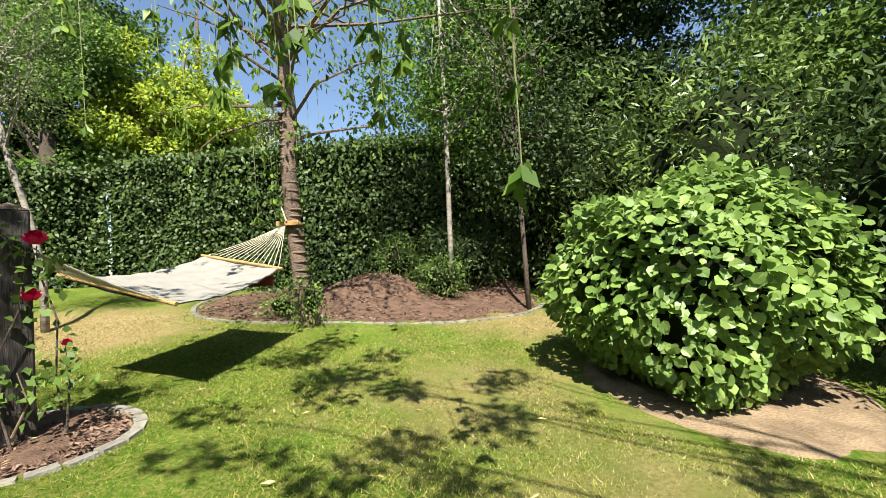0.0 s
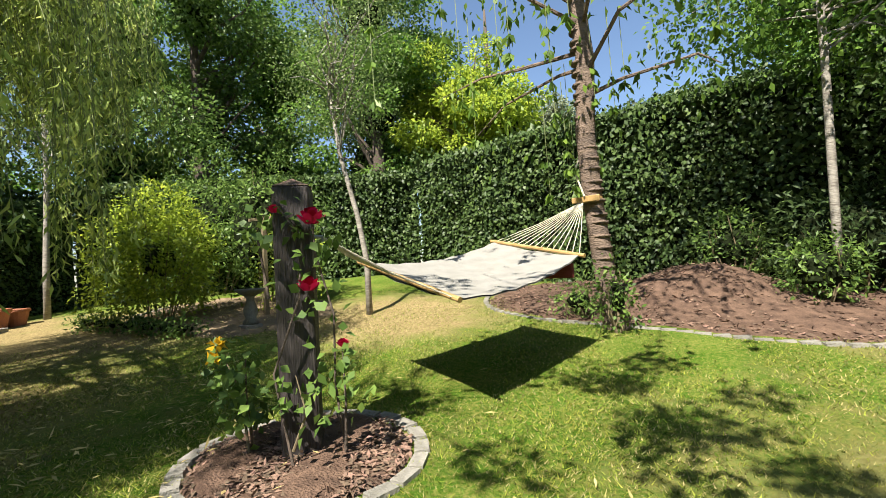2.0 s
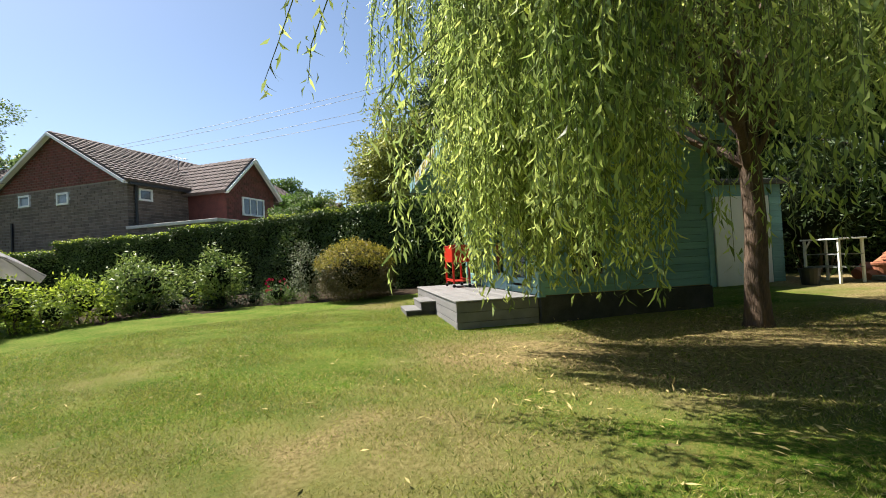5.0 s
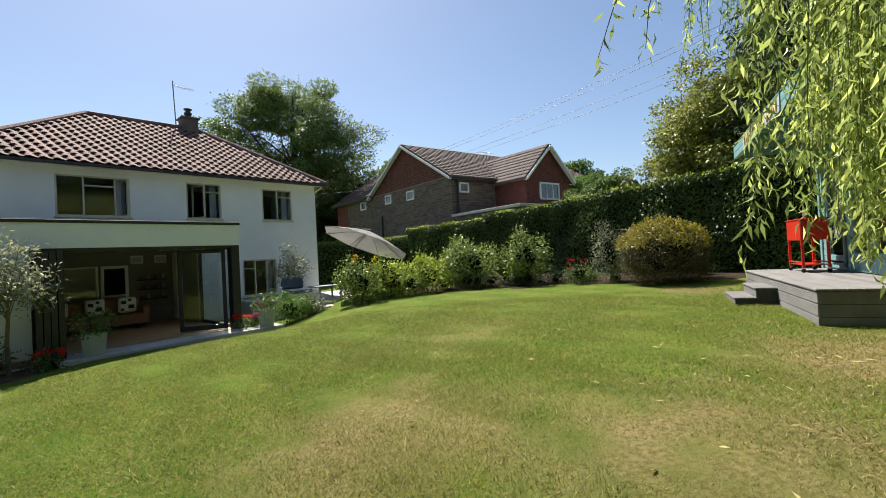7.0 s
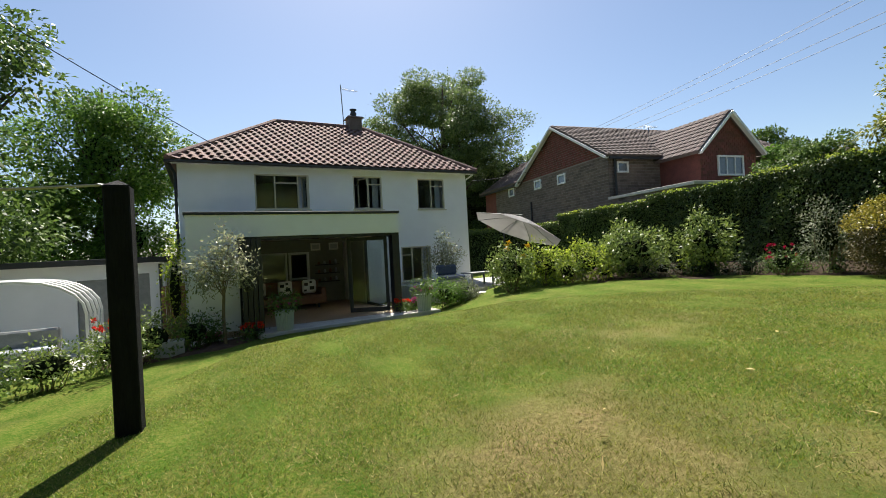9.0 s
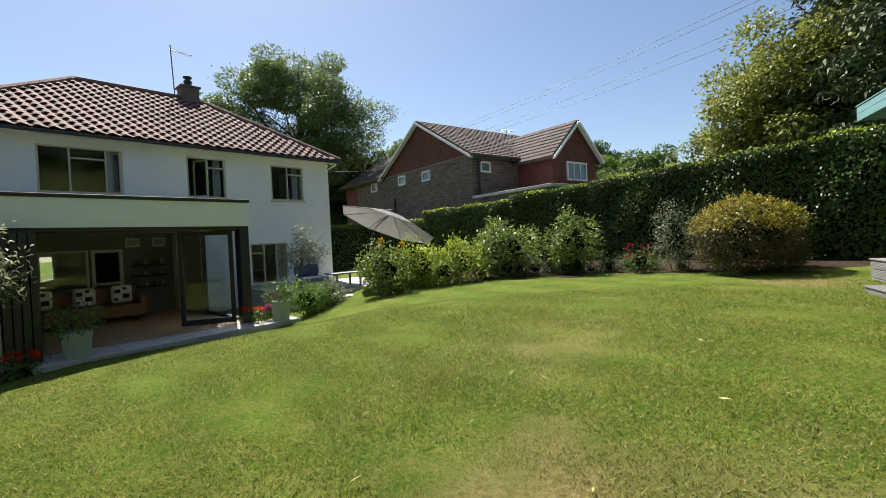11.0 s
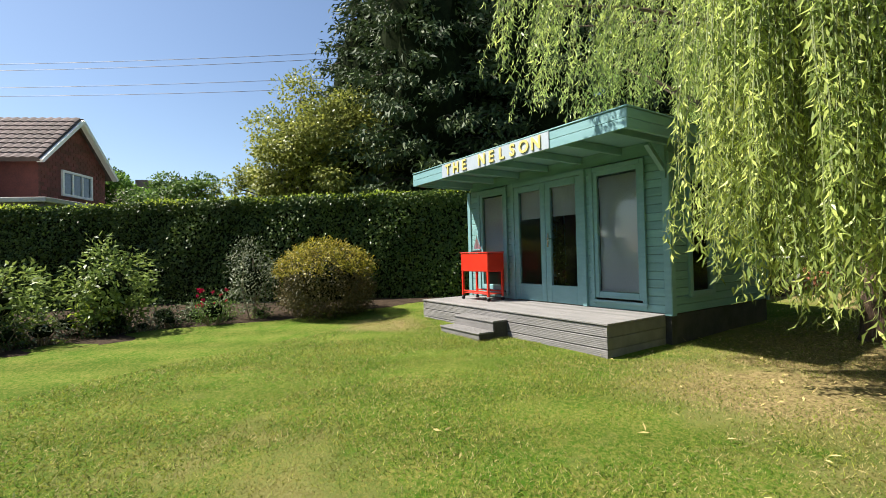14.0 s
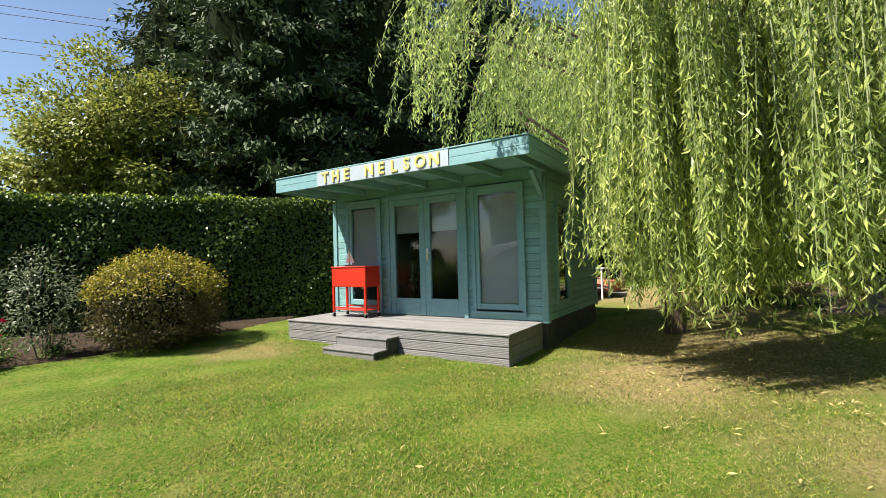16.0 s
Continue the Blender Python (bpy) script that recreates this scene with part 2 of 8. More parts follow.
M["l_willow"] = leafy("willow_leaf", (0.50, 0.57, 0.18), (0.33, 0.43, 0.12), trans=0.5, rough=0.34, island=0.65)
M["l_lime"] = leafy("lime_leaf", (0.36, 0.44, 0.05), (0.24, 0.33, 0.04), trans=0.5)
M["l_ash"] = leafy("ash_leaf", (0.14, 0.25, 0.04), (0.09, 0.18, 0.03), trans=0.45)
M["l_birch"] = leafy("birch_leaf", (0.18, 0.25, 0.08), (0.11, 0.17, 0.05), trans=0.45)
M["l_conifer"] = leafy("conifer_needle", (0.075, 0.11, 0.04), (0.04, 0.065, 0.025), trans=0.1, rough=0.6)
M["l_mid"] = leafy("shrub_leaf", (0.13, 0.21, 0.045), (0.08, 0.14, 0.03))
M["l_border"] = leafy("border_shrub_leaf", (0.25, 0.32, 0.075), (0.14, 0.21, 0.05), trans=0.35)
M["l_olive"] = leafy("silver_olive_leaf", (0.42, 0.43, 0.27), (0.26, 0.28, 0.15), trans=0.4)
# azalea leaf colours; gold also carries the sunlit top, bronze the shaded base
M["l_gold"] = leafy("golden_lit_leaf", (0.36, 0.35, 0.035), (0.22, 0.18, 0.025), trans=0.35, island=0.55)
M["l_bronze"] = leafy("bronze_shaded_leaf", (0.12, 0.10, 0.035), (0.07, 0.065, 0.022), trans=0.2)
M["l_field"] = leafy("field_tree_leaf", (0.28, 0.30, 0.06), (0.18, 0.21, 0.045), trans=0.35)
M["l_silver"] = leafy("olive_leaf", (0.26, 0.29, 0.18), (0.17, 0.20, 0.12), trans=0.3)
M["l_fallen"] = leafy("fallen_leaf", (0.50, 0.40, 0.16), (0.36, 0.30, 0.12), trans=0.1, rough=0.7)
M["petal_red"] = leafy("red_petal", (0.48, 0.006, 0.06), (0.32, 0.004, 0.04), trans=0.25, island=0.25)
M["petal_orange"] = leafy("scarlet_petal", (0.80, 0.06, 0.02), (0.65, 0.04, 0.02), trans=0.25, island=0.2)
M["petal_pink"] = leafy("pink_petal", (0.65, 0.08, 0.35), (0.5, 0.06, 0.28), trans=0.25, island=0.2)
M["petal_yellow"] = leafy("yellow_petal", (0.75, 0.48, 0.03), (0.62, 0.38, 0.02), trans=0.3, island=0.2)
M["fabric"] = mat("grey_parasol_cloth", (0.47, 0.46, 0.45), (0.41, 0.40, 0.40), rough=0.9, scale=3, fine=120, bump=0.1)
M["glass"] = glass("window_glass")
M["panes"] = mat("far_pane", (0.12, 0.15, 0.18), (0.08, 0.10, 0.12), rough=0.05, bump=0, spec=0.8)
M["blind"] = mat("pale_blind", (0.50, 0.52, 0.56), (0.44, 0.46, 0.50), rough=0.9, scale=2, fine=60, bump=0.1)
# near-black for dark furnishings and for the painted-in darkness of unlit rooms
M["dark"] = mat("dark_finish_and_room_shade", (0.05, 0.05, 0.05), (0.03, 0.03, 0.03), rough=0.9, bump=0)
M["greywall"] = mat("olive_grey_wall", (0.25, 0.26, 0.22), (0.22, 0.23, 0.20), rough=0.9, bump=0.05)
M["leather"] = mat("tan_leather", (0.22, 0.10, 0.05), (0.16, 0.07, 0.035), rough=0.5, bump=0.2)
M["oak"] = mat("oak_floor", (0.42, 0.29, 0.17), (0.32, 0.21, 0.12), rough=0.5, stretch=(0.3, 2, 1), bump=0.1)
M["terracotta"] = mat("terracotta", (0.40, 0.16, 0.08), (0.28, 0.11, 0.06), rough=0.9, scale=8, fine=60, bump=0.3, obj=0.2)
M["green_wood"] = mat("planter_green", (0.42, 0.46, 0.40), (0.35, 0.40, 0.34), rough=0.6, scale=6, fine=60, bump=0.1)
M["blue"] = mat("slate_blue_cushion", (0.10, 0.13, 0.20), (0.07, 0.09, 0.15), rough=0.95, bump=0.2)
M["lead"] = mat("grey_metal", (0.30, 0.31, 0.31), (0.22, 0.23, 0.23), rough=0.5, metal=0.3, bump=0.1)
M["cable"] = mat("cable", (0.05, 0.05, 0.055), (0.03, 0.03, 0.035), rough=0.6, bump=0)


# ---- building helpers ----
def mesh_from(name, verts, faces, material):
    me = bpy.data.meshes.new(name)
    me.from_pydata(verts, [], faces)
    me.materials.append(material)
    return me


def np_mesh(name, verts, quads, material, smooth=False):
    """Mesh from an (n, 3) array and an (m, 3 or 4) index array."""
    me = bpy.data.meshes.new(name)
    k = quads.shape[1]
    me.vertices.add(len(verts))
    me.vertices.foreach_set("co", np.ascontiguousarray(verts, np.float32).ravel())
    me.loops.add(quads.size)
    me.loops.foreach_set("vertex_index", quads.astype(np.int32).ravel())
    me.polygons.add(len(quads))
    me.polygons.foreach_set("loop_start", np.arange(0, quads.size, k, dtype=np.int32))
    if smooth:
        me.polygons.foreach_set("use_smooth", np.ones(len(quads), bool))
    me.update(calc_edges=True)
    me.materials.append(material)
    return me


def thing(name, label, category, m=None, group="", kind=""):
    ob = new(name)
    ob.empty_display_size = 0.1
    if m is not None:
        ob.matrix_world = m
    return tagged(ob, label, category, group, kind)


def hang(name, me, parent, label=""):
    ob = new(name, me)
    ob.parent = parent
    return tagged(ob, label)


def part(name, bm, material, parent, label="", smooth=False):
    me = bpy.data.meshes.new(name)
    bm.to_mesh(me)
    bm.free()
    me.materials.append(material)
    if smooth:
        for p in me.polygons:
            p.use_smooth = True
    return hang(name, me, parent, label)


def bm_new():
    return bmesh.new()


def box(bm, x0, x1, y0, y1, z0, z1, bevel=0.0):
    r = bmesh.ops.create_cube(bm, size=1, matrix=Matrix.Translation(((x0 + x1) / 2, (y0 + y1) / 2, (z0 + z1) / 2)) @ Matrix.Diagonal((abs(x1 - x0), abs(y1 - y0), abs(z1 - z0), 1)))
    if bevel:
        es = list({e for v in r["verts"] for e in v.link_edges})
        bmesh.ops.bevel(bm, geom=es, offset=bevel, segments=1, affect="EDGES")
    return bm


def bx(*a, bevel=0.0):
    return box(bm_new(), *a, bevel=bevel)


def bar(bm, p, q, w, h=None, up=(0, 0, 1)):
    """A squared bar from p to q."""
    p, q = Vector(p), Vector(q)
    h = h or w
    z = (q - p).normalized()
    x = z.cross(Vector(up))
    x = x.normalized() if x.length > 1e-4 else Vector((1, 0, 0))
    y = z.cross(x)
    vs = [bm.verts.new(c + x * (a * w / 2) + y * (b * h / 2)) for c in (p, q) for a, b in ((-1, -1), (1, -1), (1, 1), (-1, 1))]
    for f in ((3, 2, 1, 0), (4, 5, 6, 7), (0, 1, 5, 4), (1, 2, 6, 5), (2, 3, 7, 6), (3, 0, 4, 7)):
        bm.faces.new([vs[i] for i in f])
    return bm


def tube(bm, pts, radii, sides=8, cap=True):
    pts = [Vector(p) for p in pts]
    radii = radii if hasattr(radii, "__len__") else [radii] * len(pts)
    rings = []
    ref = Vector((1, 0, 0))
    for i, p in enumerate(pts):
        t = (pts[min(i + 1, len(pts) - 1)] - pts[max(i - 1, 0)]).normalized()
        x = ref - t * ref.dot(t)
        if x.length < 0.1:
            x = Vector((0, 1, 0)) - t * t.y
        x.normalize()
        ref = x
        y = t.cross(x)
        rings.append([bm.verts.new(p + (x * math.cos(a) + y * math.sin(a)) * radii[i]) for a in (2 * math.pi * k / sides for k in range(sides))])
    for a, b in zip(rings, rings[1:]):
        for k in range(sides):
            bm.faces.new((a[k], a[(k + 1) % sides], b[(k + 1) % sides], b[k]))
    if cap and sides > 2:
        bm.faces.new(list(reversed(rings[0])))
        bm.faces.new(rings[-1])
    return bm


def lathe(bm, profile, sides=20, cx=0.0, cy=0.0):
    rings = [[bm.verts.new((cx + r * math.cos(2 * math.pi * k / sides), cy + r * math.sin(2 * math.pi * k / sides), z)) for k in range(sides)] for r, z in profile]
    for a, b in zip(rings, rings[1:]):
        for k in range(sides):
            bm.faces.new((a[k], a[(k + 1) % sides], b[(k + 1) % sides], b[k]))
    bm.faces.new(list(reversed(rings[0])))
    bm.faces.new(rings[-1])
    return bm


def sp(a, w=0.6):
    return w * np.logaddexp(0, a / w)


def sstep(a):
    return 1 / (1 + np.exp(-np.clip(a, -30, 30)))


def gz(x, y):
    """Height of the ground."""
    x, y = np.asarray(x, float), np.asarray(y, float)
    z = -0.087 * (sp(x + 2) - sp(x - 12)) + 0.085 * (sp(y - 4.4) - sp(y - 10)) + 0.22 * sstep((y - 3.4) / 0.7) * sstep((-6.3 - x) / 0.6)
    z = z + 0.22 * sstep((-9.0 - x) / 1.0) + 0.012 * (sp(-x - 2) - sp(-x - 9)) * sstep(-y - 3)
    z = z + 0.50 * np.exp(-(((x + 1.6) / 1.1) ** 2 + ((y - 9.0) / 0.8) ** 2)) + 0.30 * np.exp(-(((x - 0.9) / 0.7) ** 2 + ((y - 10.3) / 0.6) ** 2))
    z = z - 0.30 * sstep((-9.6 - y) / 0.35) * sstep((x - 0.9) / 0.35) * sstep((6.5 - x) / 0.8)
    return z


def g(x, y):
    return float(gz(x, y))


def frames_of(dirs, rng):
    d = dirs / np.maximum(np.linalg.norm(dirs, axis=1, keepdims=True), 1e-6)
    r = rng.normal(size=d.shape)
    s = np.cross(d, r)
    s /= np.maximum(np.linalg.norm(s, axis=1, keepdims=True), 1e-6)
    return d, s, np.cross(d, s)


def leaves(pos, axis, length, width, rng, droop=0.15, flat=None):
    """Pointed folded leaves: pos (n, 3) stalk ends, axis (n, 3) the way they point. flat: a preferred face direction. Verts, quads."""
    n = len(pos)
    d, s, up = frames_of(axis, rng)
    if flat is not None:
        f = flat - d * (flat * d).sum(1, keepdims=True)
        f /= np.maximum(np.linalg.norm(f, axis=1, keepdims=True), 1e-6)
        up = f
        s = np.cross(d, up)
    L = (length * rng.uniform(0.7, 1.25, n))[:, None]
    W = (width * rng.uniform(0.7, 1.25, n))[:, None]
    mid = pos + d * L * 0.45
    tip = pos + d * L - up * L * droop
    v = np.stack([pos, mid + s * W / 2 + up * W * 0.12, tip, mid - s * W / 2 + up * W * 0.12], 1).reshape(-1, 3)
    q = np.arange(4 * n).reshape(n, 4)
    return v, q


def clump_points(rng, centres, spread, per):
    c = np.repeat(centres, per, 0)
    return c + rng.normal(size=c.shape) * spread, c


def ellipsoid_shell(rng, n, c, r, inner=0.75, low=-1.0, lump=0.18):
    """Points in the outer part of a lumpy ellipsoid."""
    out = []
    while sum(len(o) for o in out) < n:
        d = rng.normal(size=(n, 3))
        d /= np.linalg.norm(d, axis=1, keepdims=True)
        d = d[d[:, 2] > low]
        k = rng.uniform(inner ** 3, 1, len(d)) ** (1 / 3)
        wob = 1 + lump * (np.sin(d[:, 0] * 5 + c[0]) * np.cos(d[:, 1] * 4 + c[1]) + 0.6 * np.sin(d[:, 2] * 7 + d[:, 0] * 6 + c[2]))
        out.append(np.array(c) + d * np.array(r) * (k * wob)[:, None])
    return np.concatenate(out)[:n]


def crown(name, parent, material, c, r, n, size, width, seed, inner=0.7, low=-1.0, spread=0.12, per=8, lump=0.18, up=0.4, label=""):
    rng = np.random.default_rng(seed)
    cen = ellipsoid_shell(rng, max(1, n // per), c, r, inner, low, lump)
    p, cc = clump_points(rng, cen, spread, per)
    out = (cc - np.array(c)) / np.array(r)
    ax = out * 0.8 + rng.normal(size=p.shape) * 0.7 + np.array([0, 0, -0.1])
    fl = out + np.array([0, 0, up]) + rng.normal(size=p.shape) * 0.45
    v, q = leaves(p, ax, size, width, rng, flat=fl)
    return hang(name, np_mesh(name, v, q, material), parent, label)


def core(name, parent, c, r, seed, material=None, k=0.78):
    """The dark inside of a shrub: a lumpy closed mass of twigs and leaf, shade painted near-black."""
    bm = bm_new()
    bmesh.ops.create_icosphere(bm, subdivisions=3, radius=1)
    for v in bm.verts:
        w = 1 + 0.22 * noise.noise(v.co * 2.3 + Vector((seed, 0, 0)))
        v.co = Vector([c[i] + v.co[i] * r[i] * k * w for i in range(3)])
    return part(name, bm, material or M["core_shade"], parent)


def stems(name, parent, c, r, n, seed, material, rad=0.012, base=None):
    rng = random.Random(seed)
    bm = bm_new()
    bz = base if base is not None else c[2] - r[2]
    for _ in range(n):
        a = rng.uniform(0, 6.28)
        k = rng.uniform(0.3, 0.95)
        e = (c[0] + r[0] * k * math.cos(a), c[1] + r[1] * k * math.sin(a), c[2] + r[2] * rng.uniform(-0.2, 0.8))
        b = (c[0] + r[0] * 0.18 * math.cos(a), c[1] + r[1] * 0.18 * math.sin(a), bz)
        m_ = [(b[i] * 0.5 + e[i] * 0.5) + rng.uniform(-0.08, 0.08) for i in range(3)]
        tube(bm, [b, m_, e], [rad, rad * 0.8, rad * 0.4], 5)
    return tagged(part(name, bm, material, parent), kind="stuff")


def shrub(name, label, category, x, y, rx, ry, h, leaf, n, size, width, seed, stem="twig", low=-0.85, spread=0.08, per=8, lift=0.0, lump=0.3, k=0.6, group=""):
    z = g(x, y)
    ob = thing(name, label, category, Matrix.Translation((x, y, z)), group)
    c, r = (0, 0, h * 0.5 + lift), (rx, ry, h * 0.5)
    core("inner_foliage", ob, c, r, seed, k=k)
    crown("crown", ob, M[leaf], c, r, n, size, width, seed, low=low, spread=spread, per=per, lump=lump)
    stems("stem_growth", ob, c, r, 9, seed, M[stem], base=-0.05)
    return ob


# ---- ground ----
def ground():
    t = np.linspace(-1, 1, 281)
    ax = 30 * t + 470 * np.sign(t) * np.clip(np.abs(t) - 0.55, 0, 1) ** 2.4 / 0.45 ** 2.4
    xs, ys = np.meshgrid(ax - 1, ax - 2, indexing="ij")
    zs = gz(xs, ys) + 0.012 * np.sin(xs * 2.1 + 1) * np.sin(ys * 1.7) + 0.006 * np.sin(xs * 6.3 + ys * 5.1)
    n = len(t)
    v = np.stack([xs, ys, zs], -1).reshape(-1, 3)
    i = np.arange(n * n).reshape(n, n)
    q = np.stack([i[:-1, :-1], i[1:, :-1], i[1:, 1:], i[:-1, 1:]], -1).reshape(-1, 4)
    tagged(new("ground", np_mesh("ground", v, q, M["lawn"], smooth=True)), "mown green lawn with dry straw-coloured patches", "lawn", kind="structure")


ground()


def patch(name, label, cx, cy, radius, material, lift=0.02, n=48, rings=8):
    """A bed: a low sheet over the ground whose outline is radius(angle)."""
    v, f = [], []
    for i in range(rings + 1):
        for k in range(n):
            a = 2 * math.pi * k / n
            r = radius(a) * i / rings
            x, y = cx + r * math.cos(a), cy + r * math.sin(a)
            v.append((x, y, g(x, y) + lift * (1.6 if i < rings else -0.6) + 0.018 * math.sin(x * 9 + y * 7) * (i < rings)))
    for i in range(rings):
        for k in range(n):
            f.append((i * n + k, (i + 1) * n + k, (i + 1) * n + (k + 1) % n, i * n + (k + 1) % n))
    return tagged(new(name, mesh_from(name, v, f, material)), label, "flower bed", kind="structure")


def chips(name, label, pts, seed, material, size=0.05, wide=0.4, lift=0.03):
    rng = np.random.default_rng(seed)
    p = np.array([(x, y, g(x, y) + lift) for x, y in pts])
    ax = rng.normal(size=p.shape) * np.array([1, 1, 0.25])
    v, q = leaves(p, ax, size, size * wide, rng, droop=0.05, flat=np.tile([0, 0, 1.0], (len(p), 1)) + rng.normal(size=p.shape) * 0.35)
    return tagged(new(name, np_mesh(name, v, q, material)), label, "debris", kind="stuff")


def disc_pts(cx, cy, radius, n, seed):
    rng = random.Random(seed)
    out = []
    for _ in range(n):
        a = rng.uniform(0, 6.283)
        r = radius(a) * math.sqrt(rng.random()) * 0.97
        out.append((cx + r * math.cos(a), cy + r * math.sin(a)))
    return out


ROUND = lambda a: 0.62
patch("bed_round", "round bark-mulched rose bed in the lawn", -2.42, 3.08, ROUND, M["mulch"])
KID = lambda a: 2.6 + 0.9 * abs(math.cos(a)) ** 1.5 - 0.25 * math.sin(a)
patch("bed_tree", "bark-mulched bed under the cherry tree", -1.9, 9.9, KID, M["mulch"])
HZ = lambda a: 1.42 + 0.08 * math.sin(3 * a) - 0.25 * max(0, -math.cos(a))
patch("bed_soil", "bare dry soil under the hazel bush", 2.75, 5.2, HZ, M["soil"])
chips("bark_chips", "loose bark chips on the round bed", disc_pts(-2.42, 3.08, ROUND, 2600, 1), 1, M["chip"])
chips("bark_chips", "loose bark chips under the cherry tree", disc_pts(-1.9, 9.9, KID, 7000, 2), 2, M["chip"], 0.07)

KERB = mesh_from("kerb_stone", [(-0.085, -0.05, -0.06), (0.085, -0.05, -0.06), (0.08, 0.05, -0.06), (-0.08, 0.05, -0.06), (-0.08, -0.045, 0.018), (0.078, -0.042, 0.022), (0.072, 0.04, 0.02), (-0.072, 0.042, 0.016)],
                 [(3, 2, 1, 0), (4, 5, 6, 7), (0, 1, 5, 4), (1, 2, 6, 5), (2, 3, 7, 6), (3, 0, 4, 7)], M["stone"])


def kerb(name, label, pts):
    ob = thing(name, label, "edging", kind="structure")
    rng = random.Random(len(pts))
    for i, (x, y, a) in enumerate(pts):
        s = new("stone", KERB)
        s.parent = ob
        s.matrix_world = pose(x, y, g(x, y) + rng.uniform(-0.006, 0.008), rng.uniform(-3, 3), rng.uniform(-3, 3), math.degrees(a) + rng.uniform(-4, 4))
    return ob


kerb("edging_round", "ring of grey granite setts round the rose bed", [(-2.42 + 0.66 * math.cos(a), 3.08 + 0.66 * math.sin(a), a + math.pi / 2) for a in (2 * math.pi * k / 23 for k in range(23))])
kerb("edging_tree", "curved grey stone edging of the tree bed", [(-1.9 + KID(a) * math.cos(a), 9.9 + KID(a) * math.sin(a), a + math.pi / 2) for a in (math.pi * 1.02 + k * 0.056 for k in range(52))])


def grass(label, n, seed, material, keep_dry, tall):
    """Short blades near the walk, thinner farther off. keep_dry: share of the blades that stands in the dry patches and elsewhere."""
    rng = np.random.default_rng(seed)
    r = 9.0 * rng.random(n) ** 0.72
    a = rng.uniform(0, 2 * np.pi, n)
    x, y = 0.2 + r * np.cos(a), rng.choice([1.6, 0.4, -1.2, -2.8, -4.4], n) + r * np.sin(a)

    def away(cx, cy, rad):
        return np.hypot(x - cx, y - cy) > rad
    ok = away(-2.42, 3.08, 0.64) & away(2.75, 5.2, 1.5) & away(-1.9, 9.9, 3.0) & (x < 5.2)
    u = (x + 4.9) * -0.6105 + (y + 2.8) * -0.792
    w = (x + 4.9) * -0.792 + (y + 2.8) * 0.6105
    ok &= ~((u > -0.15) & (u < 4.4) & (w > -0.02))
    ok &= y > -8.6 + 0.34 * (-x - 2)
    bare = np.sin(x * 1.3 + 2) * np.sin(y * 1.1 + x * 0.5) + 0.5 * np.sin(x * 3.1 - y * 2.7)
    dry = np.zeros(n)
    for cx, cy, rad, k in DRY:
        dry = np.maximum(dry, k * np.clip((rad - np.hypot(x - cx, y - cy)) / (0.7 * rad), 0, 1))
    dry = np.clip(dry + 0.25 * (bare > 0.45), 0, 1)
    ok &= rng.random(n) < keep_dry[1] + (keep_dry[0] - keep_dry[1]) * dry
    x, y = x[ok], y[ok]
    z = gz(x, y)
    n = len(x)
    p = np.stack([x, y, z], 1)
    lean = np.concatenate([rng.normal(size=(n, 2)) * 0.9, np.ones((n, 1))], 1)
    h = rng.uniform(0.012, tall, n)[:, None]
    s = rng.normal(size=(n, 3)) * [1, 1, 0]
    s /= np.linalg.norm(s, axis=1, keepdims=True)
    wd = (rng.uniform(0.0021, 0.0042, n) * (0.7 + 0.12 * np.hypot(x - 0.2, y + 0.8)))[:, None]
    v = np.stack([p - s * wd, p + s * wd, p + lean * h], 1).reshape(-1, 3)
    tagged(new("grass", np_mesh("grass", v, np.arange(3 * n).reshape(n, 3), material)), label, "grass", kind="stuff")


grass("short mown green grass blades of the lawn", 620000, 5, M["blade"], (0.22, 0.9), 0.032)
grass("dry straw-coloured grass blades among the green", 560000, 6, M["straw"], (0.95, 0.38), 0.024)


